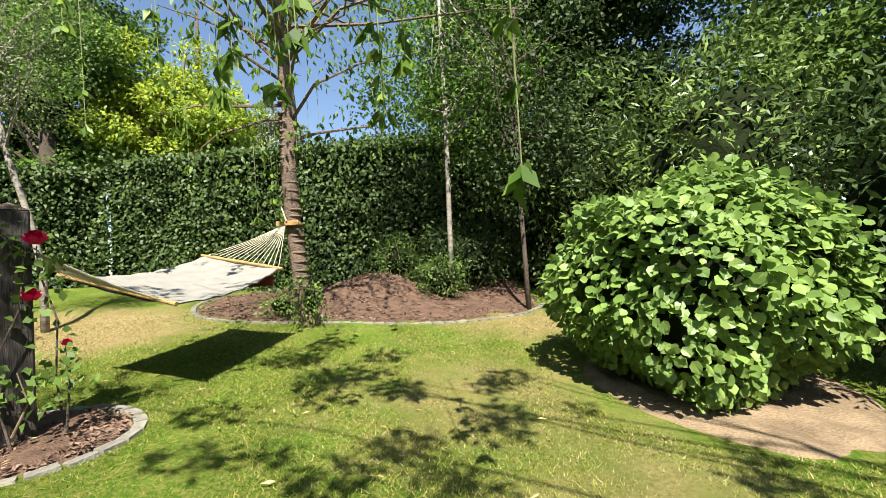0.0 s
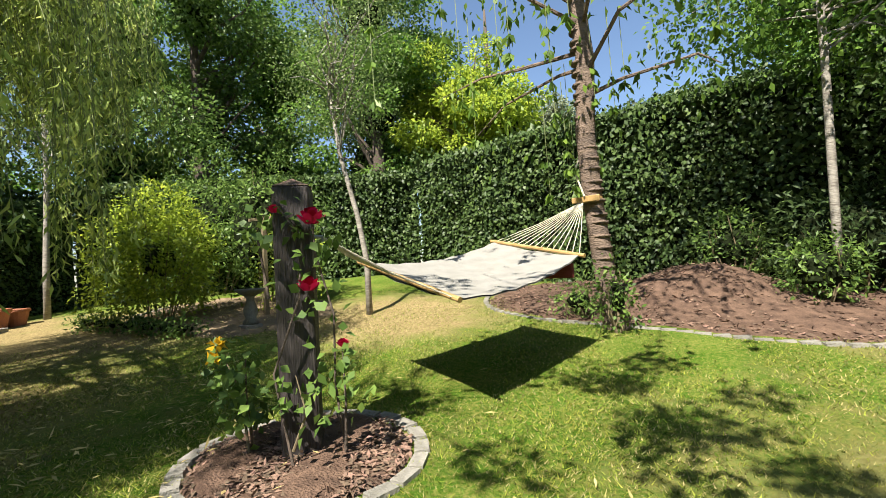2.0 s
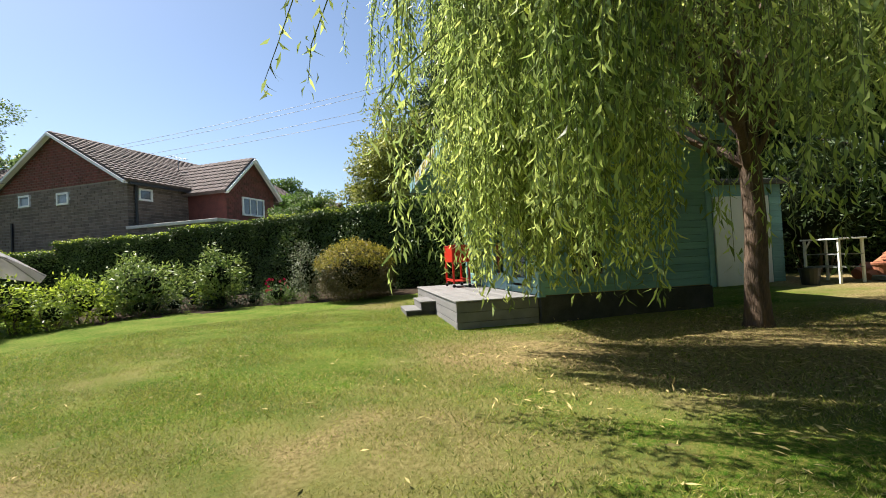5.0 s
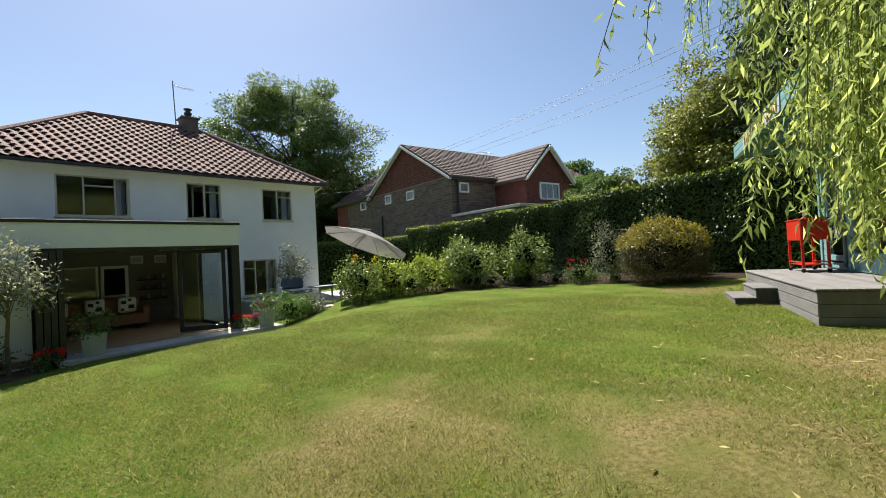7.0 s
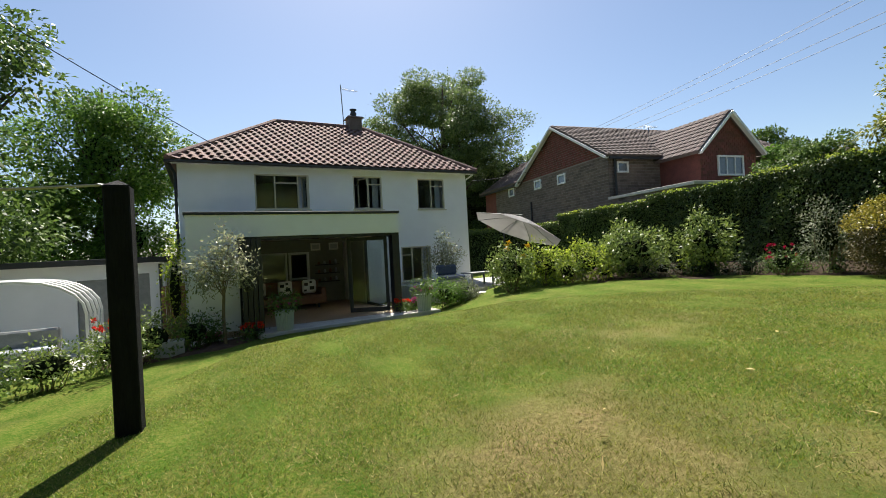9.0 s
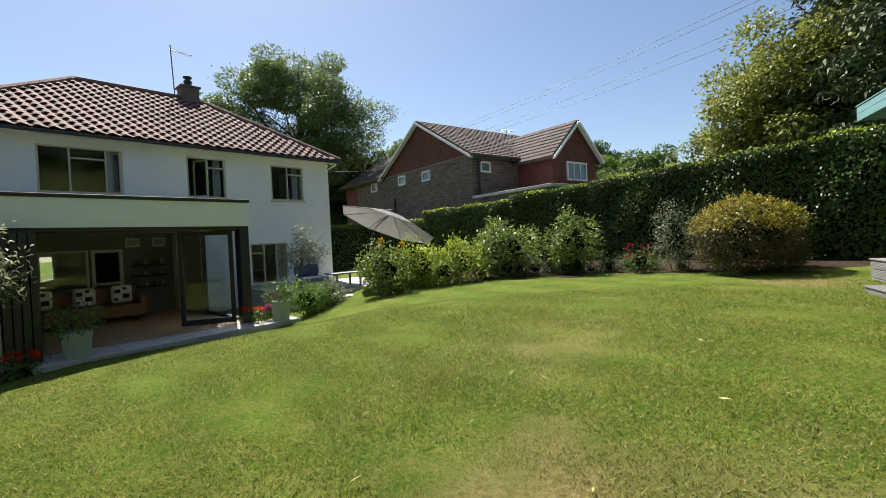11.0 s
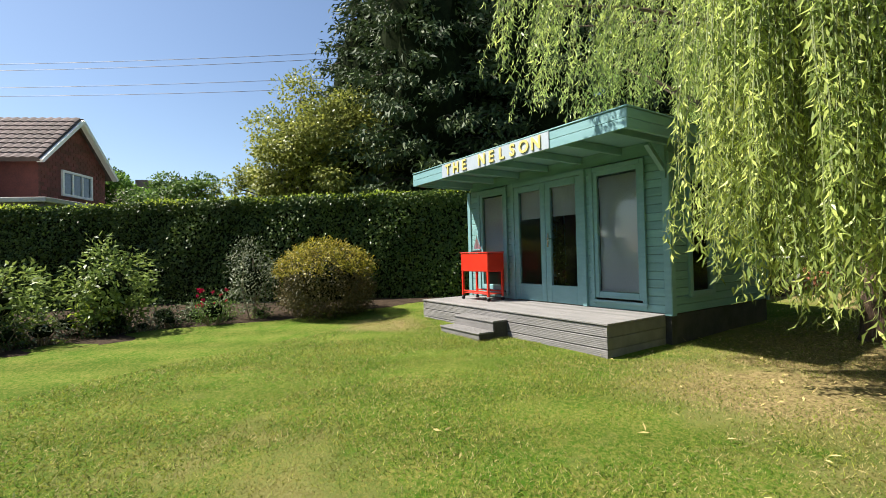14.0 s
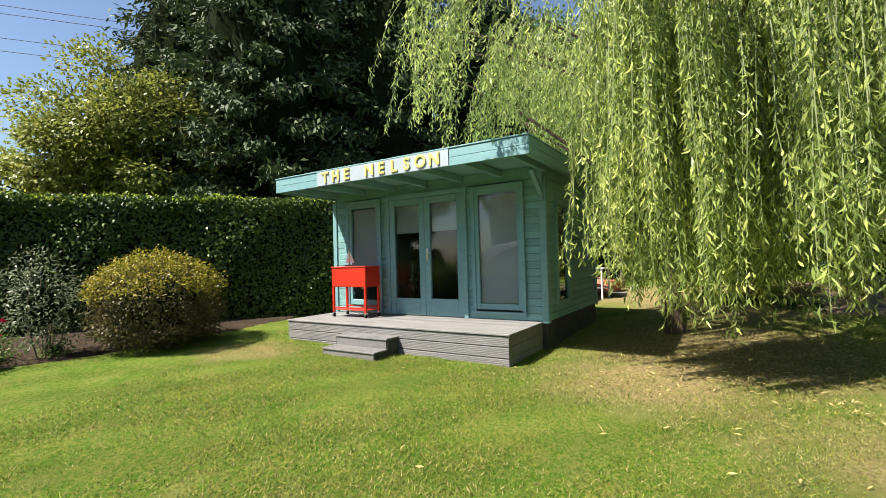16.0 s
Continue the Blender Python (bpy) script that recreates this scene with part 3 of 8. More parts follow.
# ---- hedges ----
def hedge_run(name, label, p, q, top, thick, leaf, n, size, seed, wob=0.10, group="", lift=0.35, fresh=0, rag=0.0):
    """A clipped hedge from p to q; the garden lies on its left side going from p to q."""
    p, q = np.array(p, float), np.array(q, float)
    L = np.linalg.norm(q - p)
    d = (q - p) / L
    out = np.array([-d[1], d[0]])
    rng = np.random.default_rng(seed)
    ob = thing(name, label, "hedge", group=group)
    ns, nt = int(L / 0.35), 9
    v, f = [], []
    prof = [(0, 0.0), (0, 0.3), (0, 0.6), (0, 0.86), (-0.12, 0.95), (-0.3 * thick, 0.99), (-0.7 * thick, 1.0), (-thick + 0.06, 0.97), (-thick, 0.0)]
    for i in range(ns + 1):
        s = p + d * L * i / ns
        for o, h in prof:
            x, y = s + out * (o - 0.10 + 0.06 * math.sin(i * 0.9 + h * 5))
            b = g(x, y)
            v.append((x, y, b + (top - b - 0.1) * h))
    for i in range(ns):
        for k in range(nt - 1):
            f.append((i * nt + k, i * nt + k + 1, (i + 1) * nt + k + 1, (i + 1) * nt + k))
    # shade inside the hedge, painted as a near-black solid
    hang("inner_foliage", mesh_from("hedge_core", v, f, M["core_shade"]), ob)
    m = int(n * 0.76)
    s = rng.uniform(0, L, n)
    h = rng.random(n)
    h[: int(n * 0.10)] = rng.uniform(0.95, 1.03, int(n * 0.10))
    off = rng.normal(0, wob * 0.5, n) + 0.07 * np.sin(s * 2.3 + h * 6)
    xy = p + d * s[:, None] + out * off[:, None]
    base = gz(xy[:, 0], xy[:, 1])
    z = base + (top - base) * h
    roof = np.arange(n) >= m
    xy[roof] = (p + d * s[:, None] - out * (rng.random(n) * thick)[:, None])[roof]
    z[roof] = top + rng.normal(0, wob * 0.35, roof.sum()) + 0.05 * np.sin(s[roof] * 3.1)
    pos = np.concatenate([xy, z[:, None]], 1)
    o3 = np.tile([out[0], out[1], 0.0], (n, 1))
    o3[roof] = [0, 0, 1]
    sh = np.arange(n) % 7 == 3
    th = rng.uniform(0, 1.57, n)
    arc = (p + d * s[:, None] + out * (0.24 * (np.cos(th) - 1) + rng.normal(0, 0.03, n))[:, None])[sh]
    pos[sh] = np.concatenate([arc, (top - 0.22 + 0.26 * np.sin(th) + rng.normal(0, 0.03, n))[sh][:, None]], 1)
    o3[sh] = np.stack([out[0] * np.cos(th), out[1] * np.cos(th), 1.2 * np.sin(th)], 1)[sh]
    ax = o3 * 0.35 + rng.normal(size=(n, 3)) * 0.7 + [0, 0, -0.35]
    fl = o3 + rng.normal(size=(n, 3)) * (0.08 + 0.85 * lift) + [0, 0, lift]
    vv, qq = leaves(pos, ax, size, size * 0.62, rng, flat=fl)
    hang("leaves", np_mesh("hedge_leaves", vv, qq, M[leaf]), ob, "small glossy green leaves")
    # lime top leaves: fresh shoots, and the hedge's sunlit rim put into colour
    if fresh:
        s = rng.uniform(0, L, fresh)
        xy = p + d * s[:, None] - out * (rng.random(fresh) ** 1.6 * thick * 0.9 - 0.04)[:, None]
        pos = np.concatenate([xy, (top + rng.normal(0.02, 0.045, fresh) + 0.04 * np.sin(s * 3.1))[:, None]], 1)
        vv, qq = leaves(pos, rng.normal(size=(fresh, 3)) + [0, 0, 0.5], size * 0.9, size * 0.55, rng, flat=rng.normal(size=(fresh, 3)) * 0.5 + [0, 0, 1])
        hang("top_growth", np_mesh("top_growth", vv, qq, M["l_lime"]), ob, "fresh yellow-green shoots along the clipped top, sunlit rim in their colour")
    if rag:
        k = int(L / 0.35)
        c = np.concatenate([p + d * rng.uniform(0, L, k)[:, None] + out * rng.uniform(-0.4, 0.25, k)[:, None], (top + rng.uniform(-1.9, 0.35, k))[:, None]], 1)
        pos = np.repeat(c, 34, 0) + rng.normal(size=(34 * k, 3)) * [rag, rag, rag * 0.7]
        vv, qq = leaves(pos, rng.normal(size=pos.shape) * 0.7 + [out[0], out[1], -0.3], size * 1.25, size * 0.75, rng, flat=rng.normal(size=pos.shape) * 0.5 + [out[0] * 0.5, out[1] * 0.5, 0.8])
        tagged(hang("shoot_growth", np_mesh("shoot_growth", vv, qq, M[leaf]), ob, "untrimmed shoots standing out of the hedge"), kind="stuff")
    return ob


hedge_run("hedge", "tall clipped green hornbeam hedge with a level top", (-10.55, -3.6), (-7.86, -15.3), 2.88, 1.1, "l_hedge", 46000, 0.085, 11, lift=0.08, fresh=5500)
hedge_run("hedge", "clipped hornbeam hedge before the neighbour's wall", (-7.86, -15.3), (-6.1, -18.6), 2.8, 1.0, "l_hedge", 13000, 0.085, 16, lift=0.08, fresh=1700)
hedge_run("hedge", "clipped hornbeam hedge sloping down towards the terrace", (-6.1, -18.6), (-3.2, -24.0), 2.6, 1.0, "l_hedge", 16000, 0.085, 17, lift=0.08, fresh=2400)
hedge_run("hedge", "tall dense ivy-leaved dark green hedge", (6.5, 11.6), (-9.5, 11.2), 4.05, 1.2, "l_ivy", 62000, 0.12, 12, wob=0.3, lift=0.3, rag=0.22)
hedge_run("hedge", "tall dense dark green boundary hedge", (-9.5, 11.2), (-16.5, 4.2), 3.8, 1.2, "l_ivy", 32000, 0.12, 13, wob=0.3, rag=0.25)
hedge_run("hedge", "dark shaded boundary hedge behind the shed", (-16.5, 4.2), (-13.2, -4.0), 3.3, 1.0, "l_ivy", 22000, 0.10, 14, wob=0.25)
hedge_run("hedge", "clipped hedge beyond the terrace", (-3.2, -24.0), (2.5, -29.0), 2.2, 1.0, "l_hedge", 7000, 0.09, 15, lift=0.1, fresh=1500)


# ---- garden cabin ----
# local: x along the front from left to right, y into the cabin
CM = Matrix(((0.6105, -0.792, 0, -4.9), (0.792, 0.6105, 0, -2.8), (0, 0, 1, 0), (0, 0, 0, 1)))


def cabin():
    """Local x runs from the left end (-4.3) to the right end (0) of the front, y into the cabin."""
    deck = thing("deck", "raised grey composite deck with boarded sides in front of the cabin", "deck", CM)
    part("joists", bx(-4.26, -0.03, 0.03, 1.27, -0.15, 0.41), M["plinth"], deck)
    for i in range(9):
        y0 = -0.02 + i * 0.1445
        part("board", bx(-4.31, 0.02, y0, y0 + 0.139, 0.415, 0.44, bevel=0.004), M["deck"], deck)
    for k in range(3):
        z0 = -0.03 + 0.148 * k
        prof = [(0.024, z0), (0.024, z0 + 0.142), (0.0, z0 + 0.142)]
        for j in range(6):
            zz = z0 + 0.134 - j * 0.0225
            prof += [(-0.005, zz), (-0.005, zz - 0.012), (0.0, zz - 0.014)]
        bm = bm_new()
        ends = [[bm.verts.new((x, y, z)) for y, z in prof] for x in (-4.3, 0.0)]
        bm.faces.new(ends[0])
        bm.faces.new(ends[1][::-1])
        for j in range(len(prof)):
            q = (j + 1) % len(prof)
            bm.faces.new((ends[0][q], ends[0][j], ends[1][j], ends[1][q]))
        part("board", bm, M["deck"], deck)
        part("board", bx(-0.024, 0.0, 0.026, 1.28, z0, z0 + 0.142, bevel=0.003), M["deck"], deck)
        part("board", bx(-4.3, -4.276, 0.026, 1.28, z0, z0 + 0.142, bevel=0.003), M["deck"], deck)
    st = thing("deck_steps", "two low grey composite steps up to the deck", "steps", CM)
    for k, (y0, z1) in enumerate(((-0.56, 0.15), (-0.28, 0.30))):
        bm = bx(-2.82, -1.82, y0, 0.0 - 0.01, -0.06 if k == 0 else 0.15, z1 - 0.024)
        part("riser", bm, M["deck"], st)
        bm = bx(-2.84, -1.80, y0 - 0.015, y0 + 0.285, z1 - 0.022, z1, bevel=0.004)
        for j in range(5):
            box(bm, -2.838, -1.802, y0 + 0.01 + j * 0.052, y0 + 0.04 + j * 0.052, z1, z1 + 0.004)
        part("tread", bm, M["deck"], st)
    for x in (-2.825, -1.815):
        part("side_panel", bx(x - 0.012, x + 0.012, -0.55, -0.012, -0.06, 0.126), M["plinth"], st)
        part("side_panel", bx(x - 0.012, x + 0.012, -0.27, -0.012, 0.128, 0.276), M["plinth"], st)

    c = thing("garden_cabin", "teal-painted timber garden cabin with a flat overhanging roof", "cabin", CM)
    F, B, X0, X1, Z0, Z1 = 1.27, 4.3, -4.32, 0.10, 0.44, 2.66
    part("plinth", bx(X0, X1 - 0.02, F + 0.02, B - 0.02, -0.12, 0.43), M["plinth"], c, "black-painted base")
    part("floor", bx(X0 + 0.05, X1 - 0.05, F + 0.05, B - 0.05, 0.432, 0.46), M["oak"], c)
    opens = [(-4.0, -3.16), (-2.98, -1.28), (-1.14, -0.26)]
    n = 19
    bh = (Z1 - Z0) / n
    runs = [(X0, opens[0][0]), (opens[0][1], opens[1][0]), (opens[1][1], opens[2][0]), (opens[2][1], X1)]
    for i in range(n):
        z0, z1 = Z0 + i * bh + 0.004, Z0 + (i + 1) * bh
        under, over = z1 < 0.62, z0 > 2.60
        for j, (a, b) in enumerate([(X0, opens[1][0]), (opens[1][1], X1)] if under else [(X0, X1)] if over else runs):
            part("board", bx(a, b, F, F + 0.045, z0, z1, bevel=0.006), M["tealside"], c)
        segs = [(F + 0.047, B)]
        if 0.62 < z0 and z1 < 2.4:
            segs = [(F + 0.047, 1.72), (2.42, B)]
        for a, b in segs:
            part("board", bx(X1 - 0.045, X1, a, b, z0, z1, bevel=0.006), M["tealside"], c)
    part("wall_back", bx(X0, X1 - 0.047, B - 0.045, B, Z0, Z1), M["tealside"], c)
    part("wall_left", bx(X0, X0 + 0.045, F + 0.047, B - 0.047, Z0, Z1), M["tealside"], c)
    # near-black sheet behind the glass: the unlit room's darkness as colour
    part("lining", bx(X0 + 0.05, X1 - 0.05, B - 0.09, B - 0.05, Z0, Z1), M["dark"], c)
    for x, y in ((X1 + 0.005, F - 0.025), (X0 - 0.005, F - 0.025)):
        part("corner_post", bx(x - 0.09, x + 0.012, y, y + 0.022, Z0 - 0.02, Z1, bevel=0.004), M["teal"], c)
    part("corner_post", bx(X1 + 0.002, X1 + 0.024, F - 0.02, F + 0.08, Z0 - 0.02, Z1, bevel=0.004), M["teal"], c)
    part("corner_post", bx(X1 + 0.002, X1 + 0.024, B - 0.08, B + 0.02, Z0 - 0.02, Z1, bevel=0.004), M["teal"], c)

    def pane_frame(parent, a, b, z0, z1, y, w, d=0.06, bottom=None):
        bm = bm_new()
        bt = bottom or w
        box(bm, a, a + w, y, y + d, z0, z1, bevel=0.005)
        box(bm, b - w, b, y, y + d, z0, z1, bevel=0.005)
        box(bm, a + w + 0.001, b - w - 0.001, y + 0.001, y + d - 0.001, z1 - w, z1 - 0.001, bevel=0.005)
        box(bm, a + w + 0.001, b - w - 0.001, y + 0.001, y + d - 0.001, z0 + 0.001, z0 + bt, bevel=0.005)
        part("frame", bm, M["teal"], parent)
        p = part("pane", bx(a + w - 0.01, b - w + 0.01, y + d * 0.45, y + d * 0.55, z0 + bt - 0.01, z1 - w + 0.01), M["glass"], parent)
        p.visible_shadow = False

    def sub(name, label=""):
        e = new(name)
        e.parent = c
        return tagged(e, label)

    for i, (a, b) in enumerate((opens[0], opens[2])):
        w = sub("window", "tall fixed window with pale roller blind")
        pane_frame(w, a, b, 0.60, 2.60, F - 0.03, 0.10)
        part("trim", bx(a - 0.03, a + 0.035, F - 0.052, F - 0.032, 0.50, 2.64, bevel=0.004), M["teal"], w)
        part("trim", bx(b - 0.035, b + 0.03, F - 0.052, F - 0.032, 0.50, 2.64, bevel=0.004), M["teal"], w)
        part("trim", bx(a + 0.037, b - 0.037, F - 0.052, F - 0.032, 2.565, 2.64, bevel=0.004), M["teal"], w)
        part("sill", bx(a - 0.05, b + 0.05, F - 0.075, F - 0.054, 0.535, 0.575, bevel=0.005), M["teal"], w)
        part("blind", bx(a + 0.09, b - 0.09, F + 0.055, F + 0.062, 0.70 if i else 1.0, 2.48), M["blind"], w, "lowered pale grey roller blind")
    mid = (opens[1][0] + opens[1][1]) / 2
    part("door_frame", box(box(bx(opens[1][0] - 0.02, opens[1][0] + 0.06, F - 0.055, F + 0.06, 0.445, 2.66, bevel=0.005), opens[1][1] - 0.06, opens[1][1] + 0.02, F - 0.055, F + 0.06, 0.445, 2.66, bevel=0.005), opens[1][0] + 0.061, opens[1][1] - 0.061, F - 0.05, F + 0.055, 2.575, 2.655), M["teal"], c)
    for i, (a, b) in enumerate(((opens[1][0] + 0.063, mid - 0.003), (mid + 0.003, opens[1][1] - 0.063))):
        d = sub("door", "half-glazed teal timber door leaf, closed")
        pane_frame(d, a, b, 0.455, 2.57, F - 0.035, 0.115, bottom=0.30)
        part("blind", bx(a + 0.11, b - 0.11, F + 0.05, F + 0.056, 1.95, 2.46), M["blind"], d, "half-raised pale blind")
        if i == 1:
            bm = bx(a + 0.035, a + 0.075, F - 0.05, F - 0.037, 1.42, 1.66, bevel=0.003)
            bar(bm, (a + 0.055, F - 0.075, 1.56), (a + 0.17, F - 0.075, 1.56), 0.018)
            bar(bm, (a + 0.055, F - 0.05, 1.56), (a + 0.055, F - 0.08, 1.56), 0.018)
            part("handle", bm, M["chrome"], d, "steel lever handle")
        for z in (0.75, 1.5, 2.3):
            x = a if i == 0 else b
            part("hinge", bx(x - 0.012, x + 0.012, F - 0.052, F - 0.036, z, z + 0.09, bevel=0.002), M["teal"], d)
    w = sub("window", "side window of the cabin")
    bm = bm_new()
    for s0, s1, z0, z1 in ((1.72, 1.80, 0.64, 2.38), (2.34, 2.42, 0.64, 2.38), (1.801, 2.339, 2.30, 2.379), (1.801, 2.339, 0.641, 0.72)):
        box(bm, X1 - 0.05, X1 + 0.03, s0, s1, z0, z1, bevel=0.004)
    part("frame", bm, M["teal"], w)
    p = part("pane", bx(X1 - 0.02, X1 - 0.012, 1.79, 2.35, 0.71, 2.31), M["glass"], w)
    p.visible_shadow = False
    # roof
    R0, R1, RF, RB = -4.52, 0.38, -0.05, 4.55
    part("roof_deck", bx(R0 + 0.03, R1 - 0.03, RF + 0.03, RB - 0.03, 2.90, 2.95), M["roofing"], c)
    part("ceiling", bx(R0 + 0.03, R1 - 0.03, RF + 0.03, RB - 0.03, 2.86, 2.895), M["teal"], c)
    part("wall_head", bx(X0, X1, F, F + 0.045, 2.665, 2.855), M["tealside"], c)
    part("wall_head", bx(X1 - 0.045, X1, F + 0.047, B, 2.665, 2.855), M["tealside"], c)
    part("roof_edge", bx(R0 - 0.012, R1 + 0.012, RF - 0.012, RB, 2.985, 3.005, bevel=0.004), M["teal"], c)
    for k in range(2):
        z0 = 2.74 + k * 0.122
        part("fascia", bx(R0, R1, RF, RF + 0.025, z0, z0 + 0.118, bevel=0.004), M["teal"], c)
        part("fascia", bx(R1 - 0.025, R1, RF + 0.027, RB, z0, z0 + 0.118, bevel=0.004), M["teal"], c)
        part("fascia", bx(R0, R0 + 0.025, RF + 0.027, RB, z0, z0 + 0.118, bevel=0.004), M["teal"], c)
    for k in range(7):
        x = R0 + 0.25 + k * 0.73
        part("rafter", bx(x - 0.03, x + 0.03, RF + 0.03, F - 0.002, 2.745, 2.855, bevel=0.004), M["teal"], c)
    part("bracket", bar(bar(bm_new(), (0.06, F - 0.03, 2.30), (0.06, F - 0.03, 2.74), 0.07), (0.06, F - 0.04, 2.42), (0.06, F - 0.42, 2.73), 0.06), M["teal"], c)
    for x in (R1 - 0.10,):
        part("rafter", bx(x - 0.04, x + 0.03, RF + 0.03, RB - 0.05, 2.78, 2.855, bevel=0.004), M["teal"], c)
    # sign board with letters
    s = thing("sign_board", "pale metal fascia sign with raised yellow capital letters", "sign", CM)
    part("board", bx(-3.43, -0.80, RF - 0.012, RF - 0.001, 2.745, 2.98, bevel=0.002), M["sign"], s)
    for k, chr_ in enumerate("THE NELSON"):
        if chr_ == " ":
            continue
        cu = bpy.data.curves.new("letter", "FONT")
        cu.body, cu.size, cu.align_x, cu.align_y, cu.extrude, cu.offset = chr_, 0.25, "CENTER", "CENTER", 0.008, 0.006
        me = bpy.data.meshes.new_from_object(bpy.data.objects.new("letter", cu))
        me.materials.append(M["gold"])
        hang("letter", me, s, "raised yellow letter").matrix_local = pose(-3.22 + k * 0.243, RF - 0.022, 2.862, 90)


cabin()


def cart():
    """Red steel trolley cooler on castors."""
    ob = thing("cooler_cart", "red painted steel drinks cooler trolley on castors on the deck", "trolley", CM @ Matrix.Translation((-3.40, 0.80, 0.44)))
    w, d = 0.42, 0.20
    bm = bx(-w, w, -d, d, 0.55, 0.90, bevel=0.012)
    part("tub", bm, M["red"], ob)
    part("lid", bx(-w - 0.012, w + 0.012, -d - 0.012, d + 0.012, 0.903, 0.925, bevel=0.006), M["red"], ob)
    part("drain_tap", lathe(bm_new(), [(0.018, 0.50), (0.018, 0.552)], 8, 0.2, -0.05), M["chrome"], ob)
    for sx in (-1, 1):
        for sy in (-1, 1):
            x, y = sx * (w - 0.03), sy * (d - 0.025)
            part("leg", bx(x - 0.02, x + 0.02, y - 0.02, y + 0.02, 0.085, 0.55, bevel=0.003), M["red"], ob)
            wh = part("castor", tube(bm_new(), [(x - 0.014, y, 0.035), (x + 0.014, y, 0.035)], 0.035, 12), M["rubber"], ob)
            part("fork", bx(x - 0.02, x + 0.02, y - 0.015, y + 0.015, 0.06, 0.085), M["chrome"], wh)
    bm = bx(-w + 0.03, w - 0.03, -d + 0.02, d - 0.02, 0.125, 0.14, bevel=0.003)
    part("shelf", bm, M["red"], ob)
    for y in (-d + 0.025, d - 0.025):
        part("rail", bx(-w + 0.02, w - 0.02, y - 0.012, y + 0.012, 0.16, 0.185, bevel=0.003), M["red"], ob)
    boat = thing("model_yacht", "small white model sailing boat on the trolley", "ornament", CM @ Matrix.Translation((-3.54, 0.80, 1.367)))
    bm = bm_new()
    hull = [(-0.13, 0.01, 0.03), (-0.05, 0.03, 0.032), (0.06, 0.03, 0.032), (0.15, 0.004, 0.04)]
    vs = [[bm.verts.new((x, s * y, z)) for x, y, z in hull] for s in (-1, 1)] + [[bm.verts.new((x * 0.85, 0, 0.0)) for x, y, z in hull]]
    for i in range(3):
        bm.faces.new((vs[0][i], vs[0][i + 1], vs[2][i + 1], vs[2][i]))
        bm.faces.new((vs[1][i + 1], vs[1][i], vs[2][i], vs[2][i + 1]))
        bm.faces.new((vs[0][i + 1], vs[0][i], vs[1][i], vs[1][i + 1]))
    part("hull", bm, M["lead"], boat)
    part("mast", tube(bm_new(), [(0, 0, 0.03), (0, 0, 0.33)], 0.004, 6), M["pine"], boat)
    for n_, tri in (("mainsail", [(-0.008, 0, 0.06), (-0.12, 0.01, 0.06), (-0.006, 0, 0.32)]), ("jib", [(0.008, 0, 0.06), (0.12, 0.008, 0.06), (0.005, 0, 0.28)])):
        bm = bm_new()
        a = [bm.verts.new((x, y - 0.002, z)) for x, y, z in tri]
        b = [bm.verts.new((x, y + 0.002, z)) for x, y, z in tri]
        bm.faces.new(a)
        bm.faces.new(b[::-1])
        for i in range(3):
            bm.faces.new((a[i], b[i], b[(i + 1) % 3], a[(i + 1) % 3]))
        part(n_, bm, M["white"], boat)


cart()


# ---- house ----
FZ = -0.60
HM = Matrix(((-0.83, 0.557, 0, 3.03), (-0.557, -0.83, 0, -11.28), (0, 0, 1, 0), (0, 0, 0, 1)))


def wall_with_holes(bm, a0, a1, y0, y1, z0, z1, holes):
    """A wall slab along local x, cut by (x0, x1, z0, z1) holes."""
    xs = sorted({a0, a1, *[h[0] for h in holes], *[h[1] for h in holes]})
    for x0, x1 in zip(xs, xs[1:]):
        cur = z0
        for h in sorted((h for h in holes if h[0] <= x0 + 1e-6 and h[1] >= x1 - 1e-6), key=lambda h: h[2]):
            if h[2] > cur:
                box(bm, x0, x1, y0, y1, cur, h[2])
            cur = h[3]
        if cur < z1:
            box(bm, x0, x1, y0, y1, cur, z1)
    return bm


